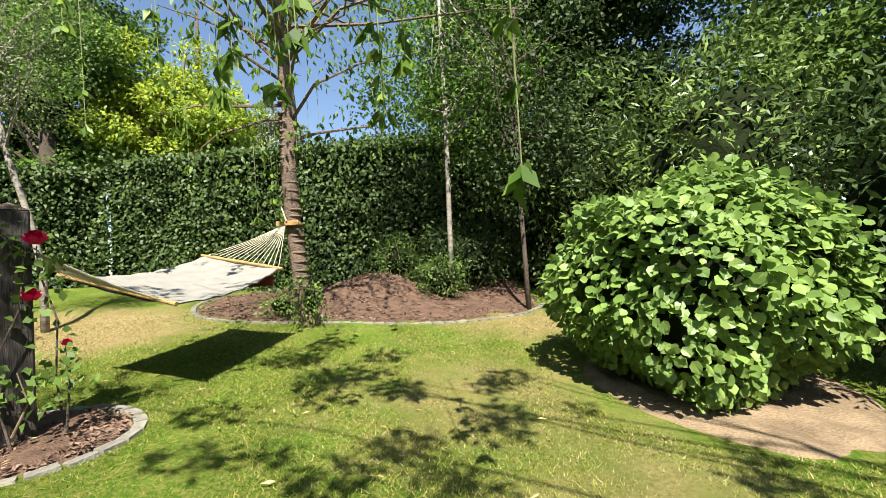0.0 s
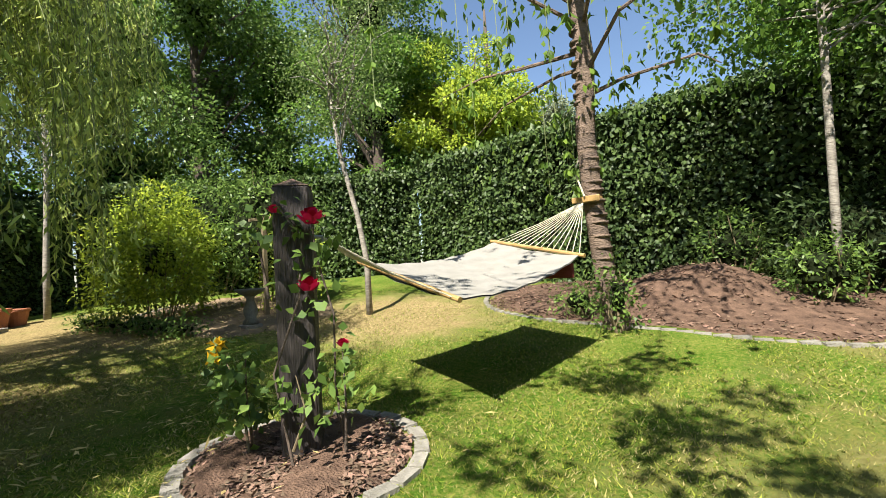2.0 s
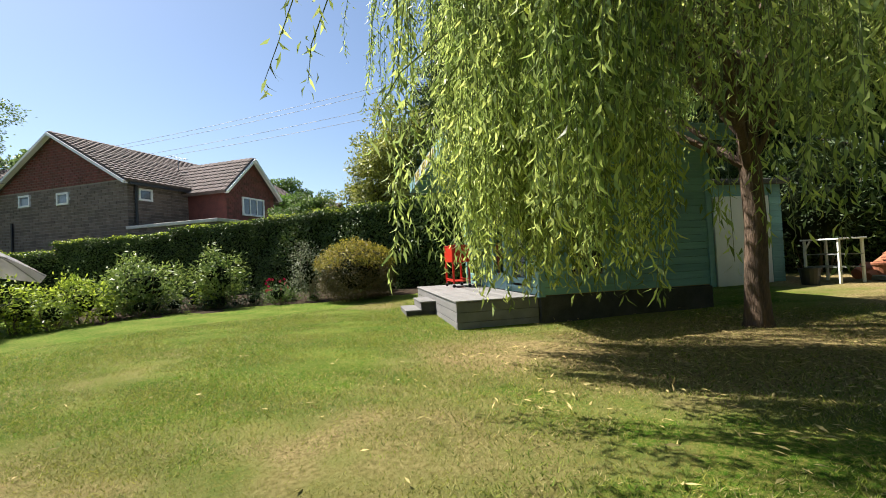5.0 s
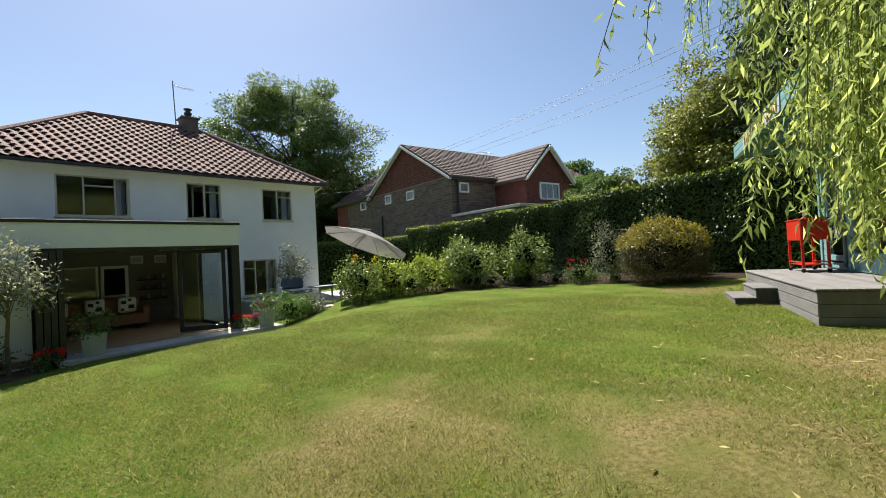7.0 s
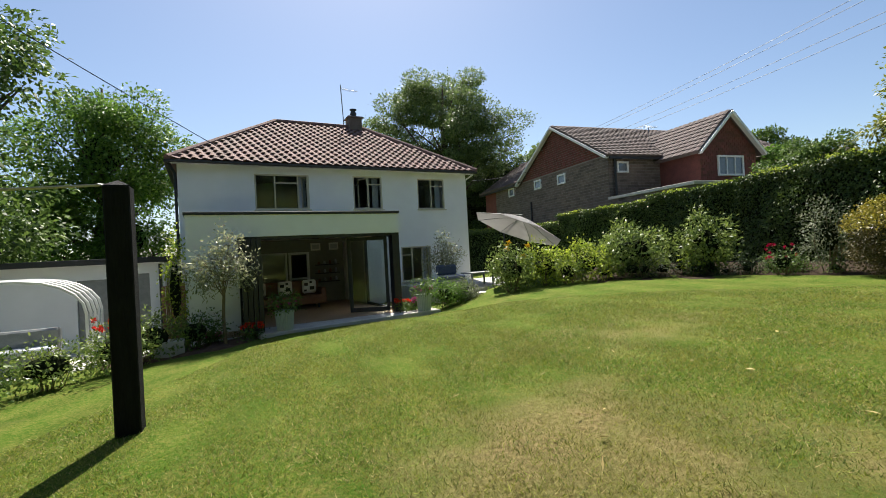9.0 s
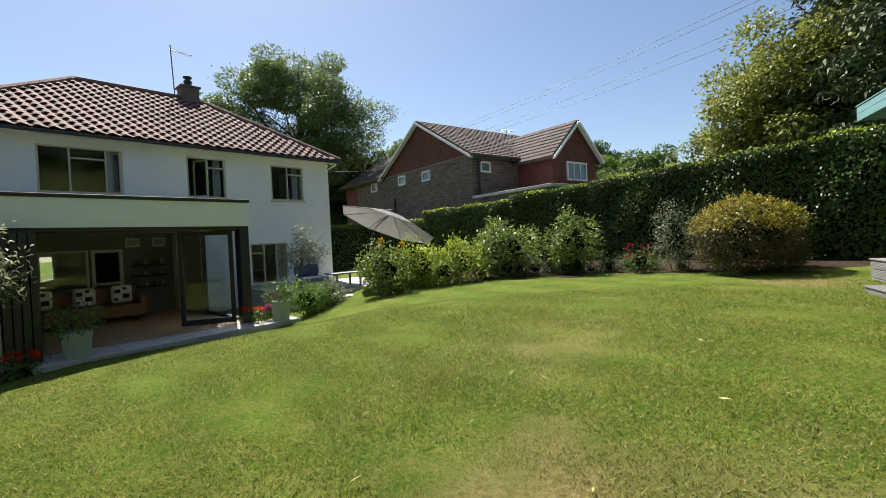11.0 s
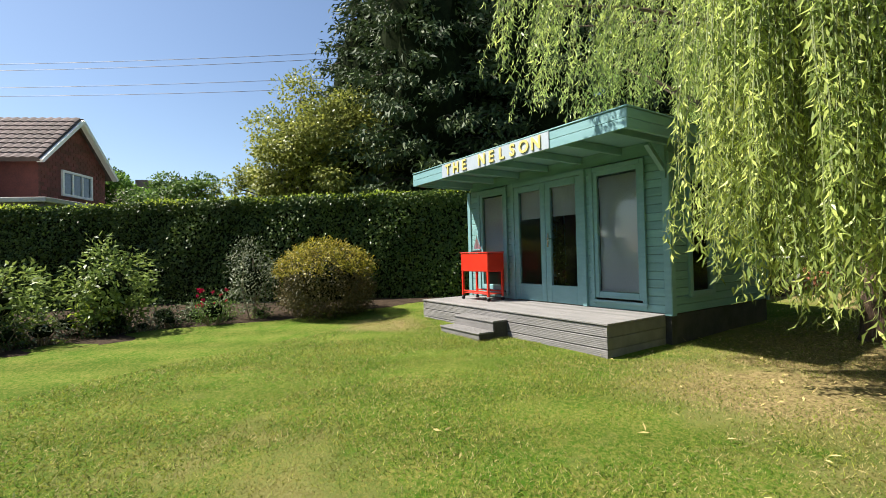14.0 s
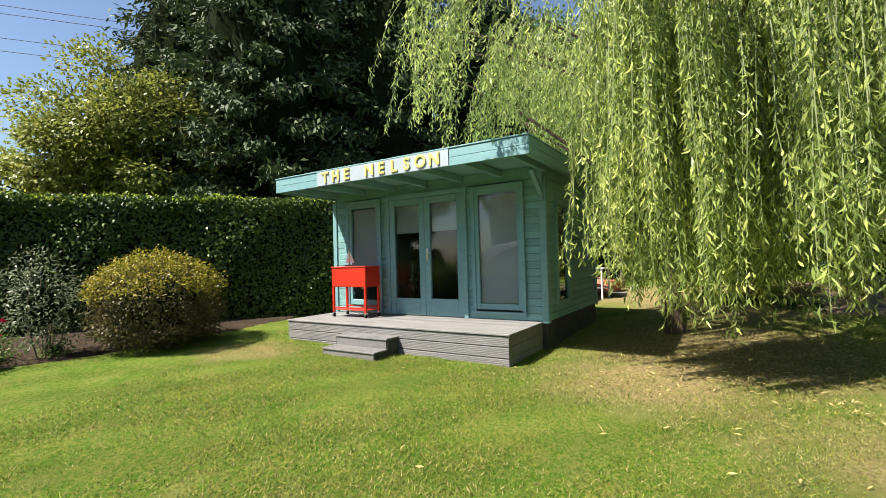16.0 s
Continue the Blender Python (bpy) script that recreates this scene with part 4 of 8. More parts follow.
def casement(parent, a0, a1, z0, z1, y, splits, material, opened=None, transom=()):
    w = new("window")
    w.parent = parent
    bm = bm_new()
    t = 0.05
    for x in (a0, a1 - t):
        box(bm, x, x + t, y - 0.03, y + 0.07, z0, z1, bevel=0.004)
    for z in (z0, z1 - t):
        box(bm, a0 + t + 0.001, a1 - t - 0.001, y - 0.029, y + 0.069, z, z + t, bevel=0.004)
    xs = [a0 + t, *[a0 + (a1 - a0) * s for s in splits], a1 - t]
    for x in xs[1:-1]:
        box(bm, x - 0.02, x + 0.02, y - 0.028, y + 0.068, z0 + t + 0.001, z1 - t - 0.001)
    for i in transom:
        zt = z0 + (z1 - z0) * 0.76
        box(bm, xs[i] + 0.021, xs[i + 1] - 0.021, y - 0.027, y + 0.067, zt - 0.02, zt + 0.02)
    part("window_frame", bm, material, w)
    for i, (p, q) in enumerate(zip(xs, xs[1:])):
        if i == opened:
            s = new("sash")
            s.parent = w
            hx = q
            s.matrix_local = pose(hx, y - 0.03, 0, 0, 0, -62)
            L = q - p
            bm = bm_new()
            for e in (-L, -0.05):
                box(bm, e, e + 0.05, -0.02, 0.02, z0 + t, z1 - t)
            for z in (z0 + t, z1 - t - 0.05):
                box(bm, -L + 0.051, -0.051, -0.019, 0.019, z, z + 0.05)
            fr = part("window_frame", bm, material, s)
            gl = part("pane", bx(-L + 0.04, -0.04, -0.004, 0.004, z0 + t + 0.04, z1 - t - 0.04), M["glass"], s)
            gl.visible_shadow = False
        else:
            gl = part("pane", bx(p, q, y + 0.015, y + 0.021, z0 + t - 0.005, z1 - t + 0.005), M["glass"], w)
            gl.visible_shadow = False
    part("window_sill", bx(a0 - 0.04, a1 + 0.04, y - 0.11, y - 0.032, z0 - 0.05, z0 - 0.002, bevel=0.005), material, w)
    return w


def roof_tiles(parent, name, p0, along, up, rows_, length_of, material, solid, lean, pitch=0.30, gauge=0.27, first=300):
    """Interlocking wave tiles on a slope: p0 lower left corner, along the eave, up the slope. length_of(row) gives (start, end)."""
    ax, uy = Vector(along).normalized(), Vector(up).normalized()
    nz = ax.cross(uy).normalized()
    prof = [(0, 0.0), (0.05, 0.045), (0.11, 0.055), (0.17, 0.03), (0.24, 0.008), (0.30, 0.0)]
    V, Fc = [], []
    rot = Matrix((ax, uy, nz)).transposed().to_4x4()
    tv = [(x, 0, z + 0.045) for x, z in prof] + [(x, gauge + 0.05, z + 0.012) for x, z in prof] + [(x, 0, z + 0.022) for x, z in prof]
    tf = [(i, i + 1, 7 + i, 6 + i) for i in range(5)] + [(12 + i, 13 + i, i + 1, i) for i in range(5)]
    me = mesh_from("tile", tv, tf, material)
    count = 0
    for r in range(rows_):
        s, e = length_of(r)
        k = int((e - s) / pitch)
        for i in range(k):
            o = Vector(p0) + ax * (s + i * pitch) + uy * (r * gauge)
            if count < first:
                t = hang("tile", me, parent)
                t.matrix_local = Matrix.Translation(o) @ rot
                count += 1
            else:
                b = len(V)
                V += [tuple(o + ax * x + uy * y + nz * z) for x, y, z in tv]
                Fc += [tuple(b + j for j in f) for f in tf]
    if V:
        tagged(hang("tile_field", mesh_from("tile_field", V, Fc, solid), parent), kind="stuff")


def house():
    h = thing("house", "white rendered two-storey house with a brown tiled hip roof", "house", HM)
    B0, B1, A0, A1, E = 5.0, 12.8, -5.38, 5.26, 4.30
    wins = [(-3.12, -1.30, 2.77, 4.0), (0.32, 1.47, 2.77, 4.03), (2.98, 4.21, 2.77, 4.0), (2.14, 3.45, -0.1, 1.27)]
    inner = (-4.2, -1.0, FZ, 1.30)
    part("wall_front", wall_with_holes(bm_new(), A0, A1, B0, B0 + 0.28, FZ - 0.7, E, wins + [inner]), M["render"], h)
    part("wall_side", bx(A0, A0 + 0.28, B0 + 0.281, B1, FZ - 0.7, E), M["render"], h)
    part("wall_side", bx(A1 - 0.28, A1, B0 + 0.281, B1, FZ - 0.7, E), M["render"], h)
    part("wall_back", wall_with_holes(bm_new(), A0 + 0.281, A1 - 0.281, B1 - 0.28, B1, FZ - 0.7, E, [(-3.9, -2.2, 0.25, 1.2)]), M["render"], h)
    casement(h, -3.9, -2.2, 0.25, 1.2, B1 - 0.2, (0.25, 0.5, 0.75), M["white"])
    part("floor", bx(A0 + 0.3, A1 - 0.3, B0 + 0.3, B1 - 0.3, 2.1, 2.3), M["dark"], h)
    part("partition", wall_with_holes(bm_new(), A0 + 0.3, A1 - 0.3, B0 + 3.4, B0 + 3.5, FZ, E - 0.05, [(-4.4, -1.6, FZ, 1.5)]), M["greywall"], h)
    part("ceiling", bx(A0 + 0.3, A1 - 0.3, B0 + 0.3, B1 - 0.3, E - 0.06, E), M["white"], h)
    for i, (a, b, z0, z1) in enumerate(wins):
        casement(h, a, b, z0, z1, B0 + 0.04, ((0.36, 0.79), (0.52,), (0.5,), (0.36, 0.7))[i], M["cream"], (2, 0, None, None)[i], ((1,), (1,), (1,), (0,))[i])
        part("curtain", bx(b - 0.30, b - 0.07, B0 + 0.30, B0 + 0.34, z0, z1), M["blind"], h)
    # hip roof
    ov = 0.36
    x0, x1, y0, y1 = A0 - ov + 0.12, A1 + ov, B0 - ov, B1 + ov
    yr, zr, ze = (B0 + B1) / 2, 6.95, 4.30
    rx0, rx1 = -1.75, 2.05
    P = [(x0, y0, ze), (x1, y0, ze), (x1, y1, ze), (x0, y1, ze), (rx0, yr, zr), (rx1, yr, zr)]
    bm = bm_new()
    vs = [bm.verts.new(p) for p in P]
    for f in ((0, 1, 5, 4), (1, 2, 5), (2, 3, 4, 5), (3, 0, 4), (3, 2, 1, 0)):
        bm.faces.new([vs[i] for i in f])
    roof = part("roof", bm, M["tile_s"], h, "brown clay pantile roof")
    up = Vector((0, yr - y0, zr - ze))
    rise = up.length
    R = int(rise / 0.27)
    roof_tiles(roof, "front", (x0, y0 - 0.02, ze), (1, 0, 0), up, R, lambda r: (0.05 + (rx0 - x0) * r / R, (x1 - x0) - 0.05 - (x1 - rx1) * r / R), M["tile"], M["tile_s"], 0)
    up2 = Vector((rx0 - x0, 0, zr - ze))
    roof_tiles(roof, "side", (x0 - 0.02, y1, ze), (0, -1, 0), up2, int(up2.length / 0.27), lambda r: ((y1 - yr) * r / R, (y1 - y0) - (yr - y0) * r / R), M["tile"], M["tile_s"], 0, first=0)
    for a, b in ((0, 4), (1, 5), (4, 5)):
        bm = bm_new()
        tube(bm, [Vector(P[a]) + Vector((0, 0, 0.05)), Vector(P[b]) + Vector((0, 0, 0.06))], 0.11, 8)
        part("ridge_tile", bm, M["tile_s"], roof)
    part("gutter", bx(x0, x1, y0 - 0.09, y0 + 0.01, ze - 0.09, ze - 0.005, bevel=0.02), M["plinth"], h)
    part("soffit", bx(x0 + 0.02, x1 - 0.02, y0 + 0.012, B0 - 0.002, ze - 0.06, ze - 0.012), M["white"], h)
    part("gutter", bx(x0 - 0.09, x0 - 0.002, y0, y1, ze - 0.09, ze - 0.005), M["plinth"], h)
    part("downpipe", tube(bm_new(), [(A0 - 0.2, B0 - 0.25, 4.2), (A0 - 0.06, B0 + 0.1, 3.95), (A0 - 0.06, B0 + 0.1, FZ)], 0.045, 8), M["black"], h)
    part("downpipe", tube(bm_new(), [(A1 + 0.25, B0 - 0.2, 4.2), (A1 + 0.05, B0 + 0.12, 4.0), (A1 + 0.05, B0 + 0.12, FZ)], 0.04, 8), M["white"], h)
    ch = part("chimney", bx(1.42, 2.02, yr - 0.3, yr + 0.3, 6.5, 7.38, bevel=0.01), M["brick"], h, "short brick chimney stack")
    part("chimney_cap", bx(1.36, 2.08, yr - 0.36, yr + 0.36, 7.382, 7.46, bevel=0.01), M["brick"], ch)
    part("chimney_pot", lathe(bm_new(), [(0.14, 7.46), (0.12, 7.6), (0.15, 7.62), (0.15, 7.70), (0.1, 7.72), (0.1, 7.8), (0.16, 7.82), (0.16, 7.86)], 14, 1.72, yr), M["black"], ch)
    bm = tube(bm_new(), [(1.25, yr, 6.9), (1.18, yr, 8.95)], 0.022, 6)
    tube(bm, [(1.15, yr, 8.78), (1.95, yr - 0.1, 8.70)], 0.012, 6)
    for k in range(9):
        x = 1.2 + k * 0.085
        tube(bm, [(x, yr - 0.2, 8.77 - 0.008 * k), (x, yr + 0.12, 8.77 - 0.008 * k)], 0.007, 5)
    part("aerial", bm, M["lead"], h, "thin television aerial on a pole")

    # single-storey garden room
    e = thing("garden_room", "white flat-roofed garden room open along its front", "extension", HM)
    XA, XB, T = -5.09, 0.0, 2.19
    OA, OB, OT = -4.05, -0.02, 1.60
    part("wall_front", bx(XA, OA - 0.001, 0, 0.3, FZ - 0.5, T - 0.07), M["render"], e)
    part("wall_head", bx(OA, XB, 0, 0.3, OT, T - 0.07), M["render"], e)
    part("wall_side", bx(XA, XA + 0.3, 0.301, 4.995, FZ - 0.5, T - 0.07), M["render"], e)
    part("pier", bx(-0.20, -0.001, 0.02, 0.3, FZ, OT - 0.001, bevel=0.004), M["black"], e, "black corner post")
    part("pier", bx(-0.2, -0.001, 4.6, 4.99, FZ, OT), M["render"], e)
    part("roof", bx(XA + 0.01, XB - 0.01, 0.31, 4.99, 1.95, 2.08), M["roofing"], e)
    part("coping", bx(XA - 0.03, XB + 0.03, -0.03, 0.36, T - 0.068, T, bevel=0.008), M["black"], e, "black parapet coping")
    part("coping", bx(XA - 0.03, XA + 0.33, 0.362, 4.99, T - 0.068, T, bevel=0.008), M["black"], e)
    part("ceiling", bx(XA + 0.31, XB - 0.02, 0.31, 4.99, 1.70, 1.73), M["white"], e)
    part("floor", bx(XA + 0.31, XB, 0.0, 4.99, FZ - 0.1, FZ + 0.04), M["oak"], e)
    part("lining", bx(XA + 0.301, XA + 0.32, 0.31, 4.98, FZ + 0.04, 1.69), M["greywall"], e)
    part("lining", wall_with_holes(bm_new(), XA + 0.33, -0.02, 4.97, 4.99, FZ + 0.04, 1.69, [(-4.2, -2.2, 0.15, 1.25), (-2.15, -1.45, FZ + 0.05, 1.25)]), M["greywall"], e)
    part("door_head", bx(OA - 0.02, -0.202, 0.05, 0.22, OT - 0.07, OT - 0.001), M["black"], e)
    for i in range(4):
        x = OA + 0.02 + i * 0.11
        d = new("bifold_door")
        d.parent = e
        tagged(d, "folded-back black glazed door leaf")
        bm = bm_new()
        box(bm, x, x + 0.09, 0.16, 0.26, FZ + 0.05, OT - 0.08)
        box(bm, x, x + 0.09, -0.62, -0.52, FZ + 0.05, OT - 0.08)
        box(bm, x + 0.001, x + 0.059, -0.519, 0.159, OT - 0.19, OT - 0.081)
        box(bm, x + 0.001, x + 0.059, -0.519, 0.159, FZ + 0.051, FZ + 0.20)
        part("frame", bm, M["black"], d)
        part("pane", bx(x + 0.025, x + 0.033, -0.52, 0.16, FZ + 0.19, OT - 0.18), M["panes"], d)
    d = new("glazed_door")
    d.parent = e
    tagged(d, "black-framed glass door standing half open")
    d.matrix_local = pose(-0.24, 0.34, 0, 0, 0, 152)
    L = 1.1
    bm = bm_new()
    box(bm, 0, 0.09, -0.03, 0.03, FZ + 0.05, OT - 0.08, bevel=0.004)
    box(bm, L - 0.09, L, -0.03, 0.03, FZ + 0.05, OT - 0.08, bevel=0.004)
    box(bm, 0.091, L - 0.091, -0.029, 0.029, OT - 0.17, OT - 0.081)
    box(bm, 0.091, L - 0.091, -0.029, 0.029, FZ + 0.051, FZ + 0.17)
    part("frame", bm, M["black"], d)
    part("pane", bx(0.08, L - 0.08, -0.005, 0.005, FZ + 0.16, OT - 0.16), M["glass"], d)
    # side glazing towards the terrace
    bm = bm_new()
    part("wall_side", bx(-0.16, -0.02, 2.732, 4.598, FZ + 0.04, OT), M["greywall"], e)
    for y in (0.32, 2.65):
        box(bm, -0.12, -0.04, y, y + 0.08, FZ + 0.04, OT)
    box(bm, -0.119, -0.041, 0.401, 2.649, FZ + 0.041, FZ + 0.12)
    box(bm, -0.119, -0.041, 0.401, 2.649, OT - 0.08, OT - 0.001)
    part("side_frame", bm, M["black"], e)
    part("side_head", bx(-0.2, -0.001, 0.301, 4.6, OT + 0.001, T - 0.07), M["render"], e)
    p = part("pane", bx(-0.085, -0.078, 0.40, 2.65, FZ + 0.11, OT - 0.07), M["glass"], e)
    p.visible_shadow = False
    # inner window and door of the old rear wall
    casement(e, -4.2, -2.2, 0.15, 1.25, 4.95, (0.5,), M["white"])
    bm = bm_new()
    for a, b, z0, z1 in ((-2.15, -2.07, FZ + 0.05, 1.25), (-1.53, -1.45, FZ + 0.05, 1.25), (-2.069, -1.531, 1.17, 1.249), (-2.069, -1.531, 0.30, 0.36), (-2.069, -1.531, FZ + 0.051, FZ + 0.15)):
        box(bm, a, b, 4.90, 4.98, z0, z1)
    part("inner_door", bm, M["white"], e, "white glazed inner door")

    sofa = thing("sofa", "brown leather sofa with cow-print cushions", "sofa", HM @ Matrix.Translation((-2.4, 3.6, FZ + 0.04)))
    part("base", bx(-1.0, 1.0, -0.4, 0.4, 0.12, 0.42, bevel=0.03), M["leather"], sofa)
    part("backrest", bx(-1.0, 1.0, 0.25, 0.45, 0.421, 0.85, bevel=0.05), M["leather"], sofa)
    for x in (-1.1, 0.92):
        part("armrest", bx(x, x + 0.18, -0.4, 0.44, 0.12, 0.62, bevel=0.04), M["leather"], sofa)
    for x in (-0.85, 0.85):
        for y in (-0.32, 0.32):
            part("leg", bx(x - 0.03, x + 0.03, y - 0.03, y + 0.03, 0, 0.12), M["dark"], sofa)
    for x in (-0.9, -0.1, 0.65):
        cs = thing("cushion", "white cushion with dark patches on the sofa", "cushion", HM @ Matrix.Translation((-2.4 + x, 3.70, FZ + 0.70)), "sofa cushions")
        part("cover", bx(-0.22, 0.22, -0.08, 0.06, -0.22, 0.22, bevel=0.05), M["white"], cs)
        for k, (px, pz, s) in enumerate(((-0.1, 0.08, 0.06), (0.08, -0.05, 0.07), (0.05, 0.14, 0.04), (-0.13, -0.12, 0.04))):
            part("patch", bx(px - s, px + s, -0.084, -0.078, pz - s * 0.8, pz + s * 0.8), M["dark"], cs)
    sh = thing("shelf_unit", "dark shelves with small ornaments on the back wall", "shelf", HM @ Matrix.Translation((-0.85, 4.75, FZ)))
    for z in (0.75, 1.05, 1.35):
        part("shelf", bx(-0.4, 0.4, -0.12, 0.2, z, z + 0.03), M["dark"], sh)
        for k in range(4):
            part("ornament", lathe(bm_new(), [(0.03, z + 0.032), (0.05, z + 0.07), (0.03, z + 0.13 + 0.02 * k)], 8, -0.3 + 0.2 * k, 0.02), M["blind"] if k % 2 else M["leather"], sh)
    for x in (-1.2, -0.55):
        pc = thing("picture", "small white framed picture on the grey wall", "picture", HM @ Matrix.Translation((x, 4.95, 1.42)), "pair of pictures")
        part("frame", bx(-0.17, 0.17, -0.02, 0.012, -0.13, 0.13, bevel=0.004), M["white"], pc)
        part("print", bx(-0.12, 0.12, -0.024, -0.0205, -0.08, 0.08), M["blind"], pc)
    lamp = thing("pendant_lamp", "small glowing pendant bulb beyond the inner window", "lamp", HM @ Matrix.Translation((-3.3, 6.2, 1.0)))
    part("cord", tube(bm_new(), [(0, 0, 0.05), (0, 0, 1.0)], 0.006, 5), M["dark"], lamp)
    part("shade", lathe(bm_new(), [(0.03, 0.08), (0.12, -0.05), (0.12, -0.06), (0.02, 0.06)], 12), M["brass"], lamp)

    # paving in front
    pv = thing("patio", "pale stone paving strip before the garden room", "patio", HM, kind="structure")
    for i in range(8):
        a = -3.75 + i * 0.58
        w0 = -0.98 + 0.062 * i
        part("slab", bx(a, a + 0.572, w0, -0.01, FZ - 0.12, FZ + 0.035, bevel=0.006), M["paving"], pv)


house()


# ---- neighbour's house ----
def neighbour():
    C0 = Vector((-5.61, -22.5, 0))
    ex = Vector((-0.911, -0.413, 0))
    ey = Vector((0.413, -0.911, 0))
    m = Matrix(((ex.x, ey.x, 0, C0.x), (ex.y, ey.y, 0, C0.y), (0, 0, 1, 0), (0, 0, 0, 1)))
    h = thing("neighbour_house", "brown brick house with red hung tiles and grey-brown gabled roofs", "house", m)
    W, L, E, AP = 8.9, 15.0, 5.4, 8.0
    # gable wall on local x = 0, running along y
    bm = bm_new()
    pts = [(0, 0), (W, 0), (W, E), (W * 0.505, AP), (0, E)]
    f0 = [bm.verts.new((0, y, z - 0.5 if z == 0 else z)) for y, z in pts]
    f1 = [bm.verts.new((0.3, y, z - 0.5 if z == 0 else z)) for y, z in pts]
    bm.faces.new(f0)
    bm.faces.new(f1[::-1])
    for i in range(5):
        bm.faces.new((f0[i], f1[i], f1[(i + 1) % 5], f0[(i + 1) % 5]))
    part("wall", bm, M["mortar"], h)
    rng = random.Random(3)
    V, Fc = [], []

    def brickface(o, ax, n, a0, a1, z0, z1, bw, bh, lim=None):
        r = 0
        z = z0
        while z < z1:
            a = a0 - (bw / 2 if r % 2 else 0)
            while a < a1:
                s, e = max(a, a0), min(a + bw - 0.02, a1)
                if e - s > 0.05 and (lim is None or lim((s + e) / 2, z)):
                    b = len(V)
                    d = 0.012 + rng.uniform(0, 0.008)
                    for q, dz in ((s, 0), (e, 0), (e, bh - 0.018), (s, bh - 0.018)):
                        V.append(tuple(o + ax * q + Vector((0, 0, z + dz)) + n * d))
                    for q, dz in ((s, 0), (e, 0), (e, bh - 0.018), (s, bh - 0.018)):
                        V.append(tuple(o + ax * q + Vector((0, 0, z + dz))))
                    Fc.extend([(b, b + 1, b + 2, b + 3), (b, b + 4, b + 5, b + 1), (b + 1, b + 5, b + 6, b + 2), (b + 2, b + 6, b + 7, b + 3), (b + 3, b + 7, b + 4, b)])
                a += bw
            z += bh
            r += 1
    gab = lambda y, z: z < (E + (AP - E) * y / (W * 0.505) if y < W * 0.505 else AP - (AP - E) * (y - W * 0.505) / (W * 0.495)) - 0.06
    brickface(Vector((0, 0, 0)), Vector((0, 1, 0)), Vector((-1, 0, 0)), 0, W, 1.2, 5.4, 0.45, 0.15, lambda y, z: gab(y, z) and not any(abs(y - c) < 0.46 and abs(z - k) < 0.34 for c, k in ((4.09, 4.88), (6.77, 4.98))))
    tagged(hang("bricks", mesh_from("bricks", V, Fc, M["brick"]), h), kind="stuff")
    V, Fc = [], []
    brickface(Vector((-0.02, 0, 0)), Vector((0, 1, 0)), Vector((-1, 0, 0)), 0, W, 5.45, 8.0, 0.25, 0.13, gab)
    tagged(hang("hung_tiles", mesh_from("hung_tiles", V, Fc, M["clay"]), h, "rows of red hung clay tiles in the gable"), kind="stuff")
    V, Fc = [], []
    part("wall_front", bx(0.301, 3.27, 0, 0.3, -0.5, E), M["mortar"], h)
    brickface(Vector((0, 0, 0)), Vector((1, 0, 0)), Vector((0, -1, 0)), 0, 3.27, 1.2, E, 0.45, 0.15, lambda x, z: not (0.5 < x < 1.2 and 4.5 < z < 5.1))
    tagged(hang("bricks", mesh_from("bricks", V, Fc, M["brick"]), h), kind="stuff")

    def slope(name, a, b, c, d):
        a, b, c, d = map(Vector, (a, b, c, d))
        bm = bm_new()
        nn = (b - a).cross(d - a).normalized() * 0.12
        top = [bm.verts.new(p + nn) for p in (a, b, c, d)]
        bot = [bm.verts.new(p) for p in (a, b, c, d)]
        bm.faces.new(top)
        bm.faces.new(bot[::-1])
        for i in range(4):
            bm.faces.new((top[i], bot[i], bot[(i + 1) % 4], top[(i + 1) % 4]))
        r = part("roof", bm, M["tile2"], h)
        V, Fc = [], []
        ax, uy = b - a, d - a
        n = int(uy.length / 0.3)
        k = int(ax.length / 0.3)
        for i in range(n):
            for j in range(k):
                o = a + uy * (i / n) + ax * (j / k) + nn
                x, y = ax / k * 0.96, uy / n * 1.1
                bb = len(V)
                V.extend([tuple(o + nn * 0.5), tuple(o + x * 0.5 + nn * 0.75), tuple(o + x + nn * 0.35), tuple(o + x + y + nn * 0.1), tuple(o + x * 0.5 + y + nn * 0.4), tuple(o + y + nn * 0.2), tuple(o), tuple(o + x)])
                Fc.extend([(bb, bb + 1, bb + 4, bb + 5), (bb + 1, bb + 2, bb + 3, bb + 4), (bb + 6, bb + 7, bb + 2, bb + 1), (bb + 6, bb + 1, bb)])
        tagged(hang("tile_field", mesh_from("tile_field", V, Fc, M["tile2"]), r), kind="stuff")
    yr = W * 0.505
    slope("r", (-0.35, -0.3, E - 0.17), (L, -0.3, E - 0.17), (L, yr, AP), (-0.35, yr, AP))
    slope("r", (L, W + 0.3, E - 0.17), (-0.35, W + 0.3, E - 0.17), (-0.35, yr, AP), (L, yr, AP))
    # rear wing, its eave in line with the gable wall
    slope("r", (-0.35, 15.4, E - 0.05), (-0.35, W - 0.2, E - 0.05), (3.6, W - 0.2, 7.9), (3.6, 15.4, 7.9))
    part("wall", bx(0.0, 7.2, W + 0.01, 15.0, -0.5, E), M["mortar"], h)
    V, Fc = [], []
    brickface(Vector((0, 0, 0)), Vector((0, 1, 0)), Vector((-1, 0, 0)), W, 13.1, 1.2, E, 0.45, 0.15, lambda y, z: not (abs(y - 10.44) < 0.46 and abs(z - 4.98) < 0.34))
    tagged(hang("bricks", mesh_from("bricks", V, Fc, M["brick"]), h), kind="stuff")
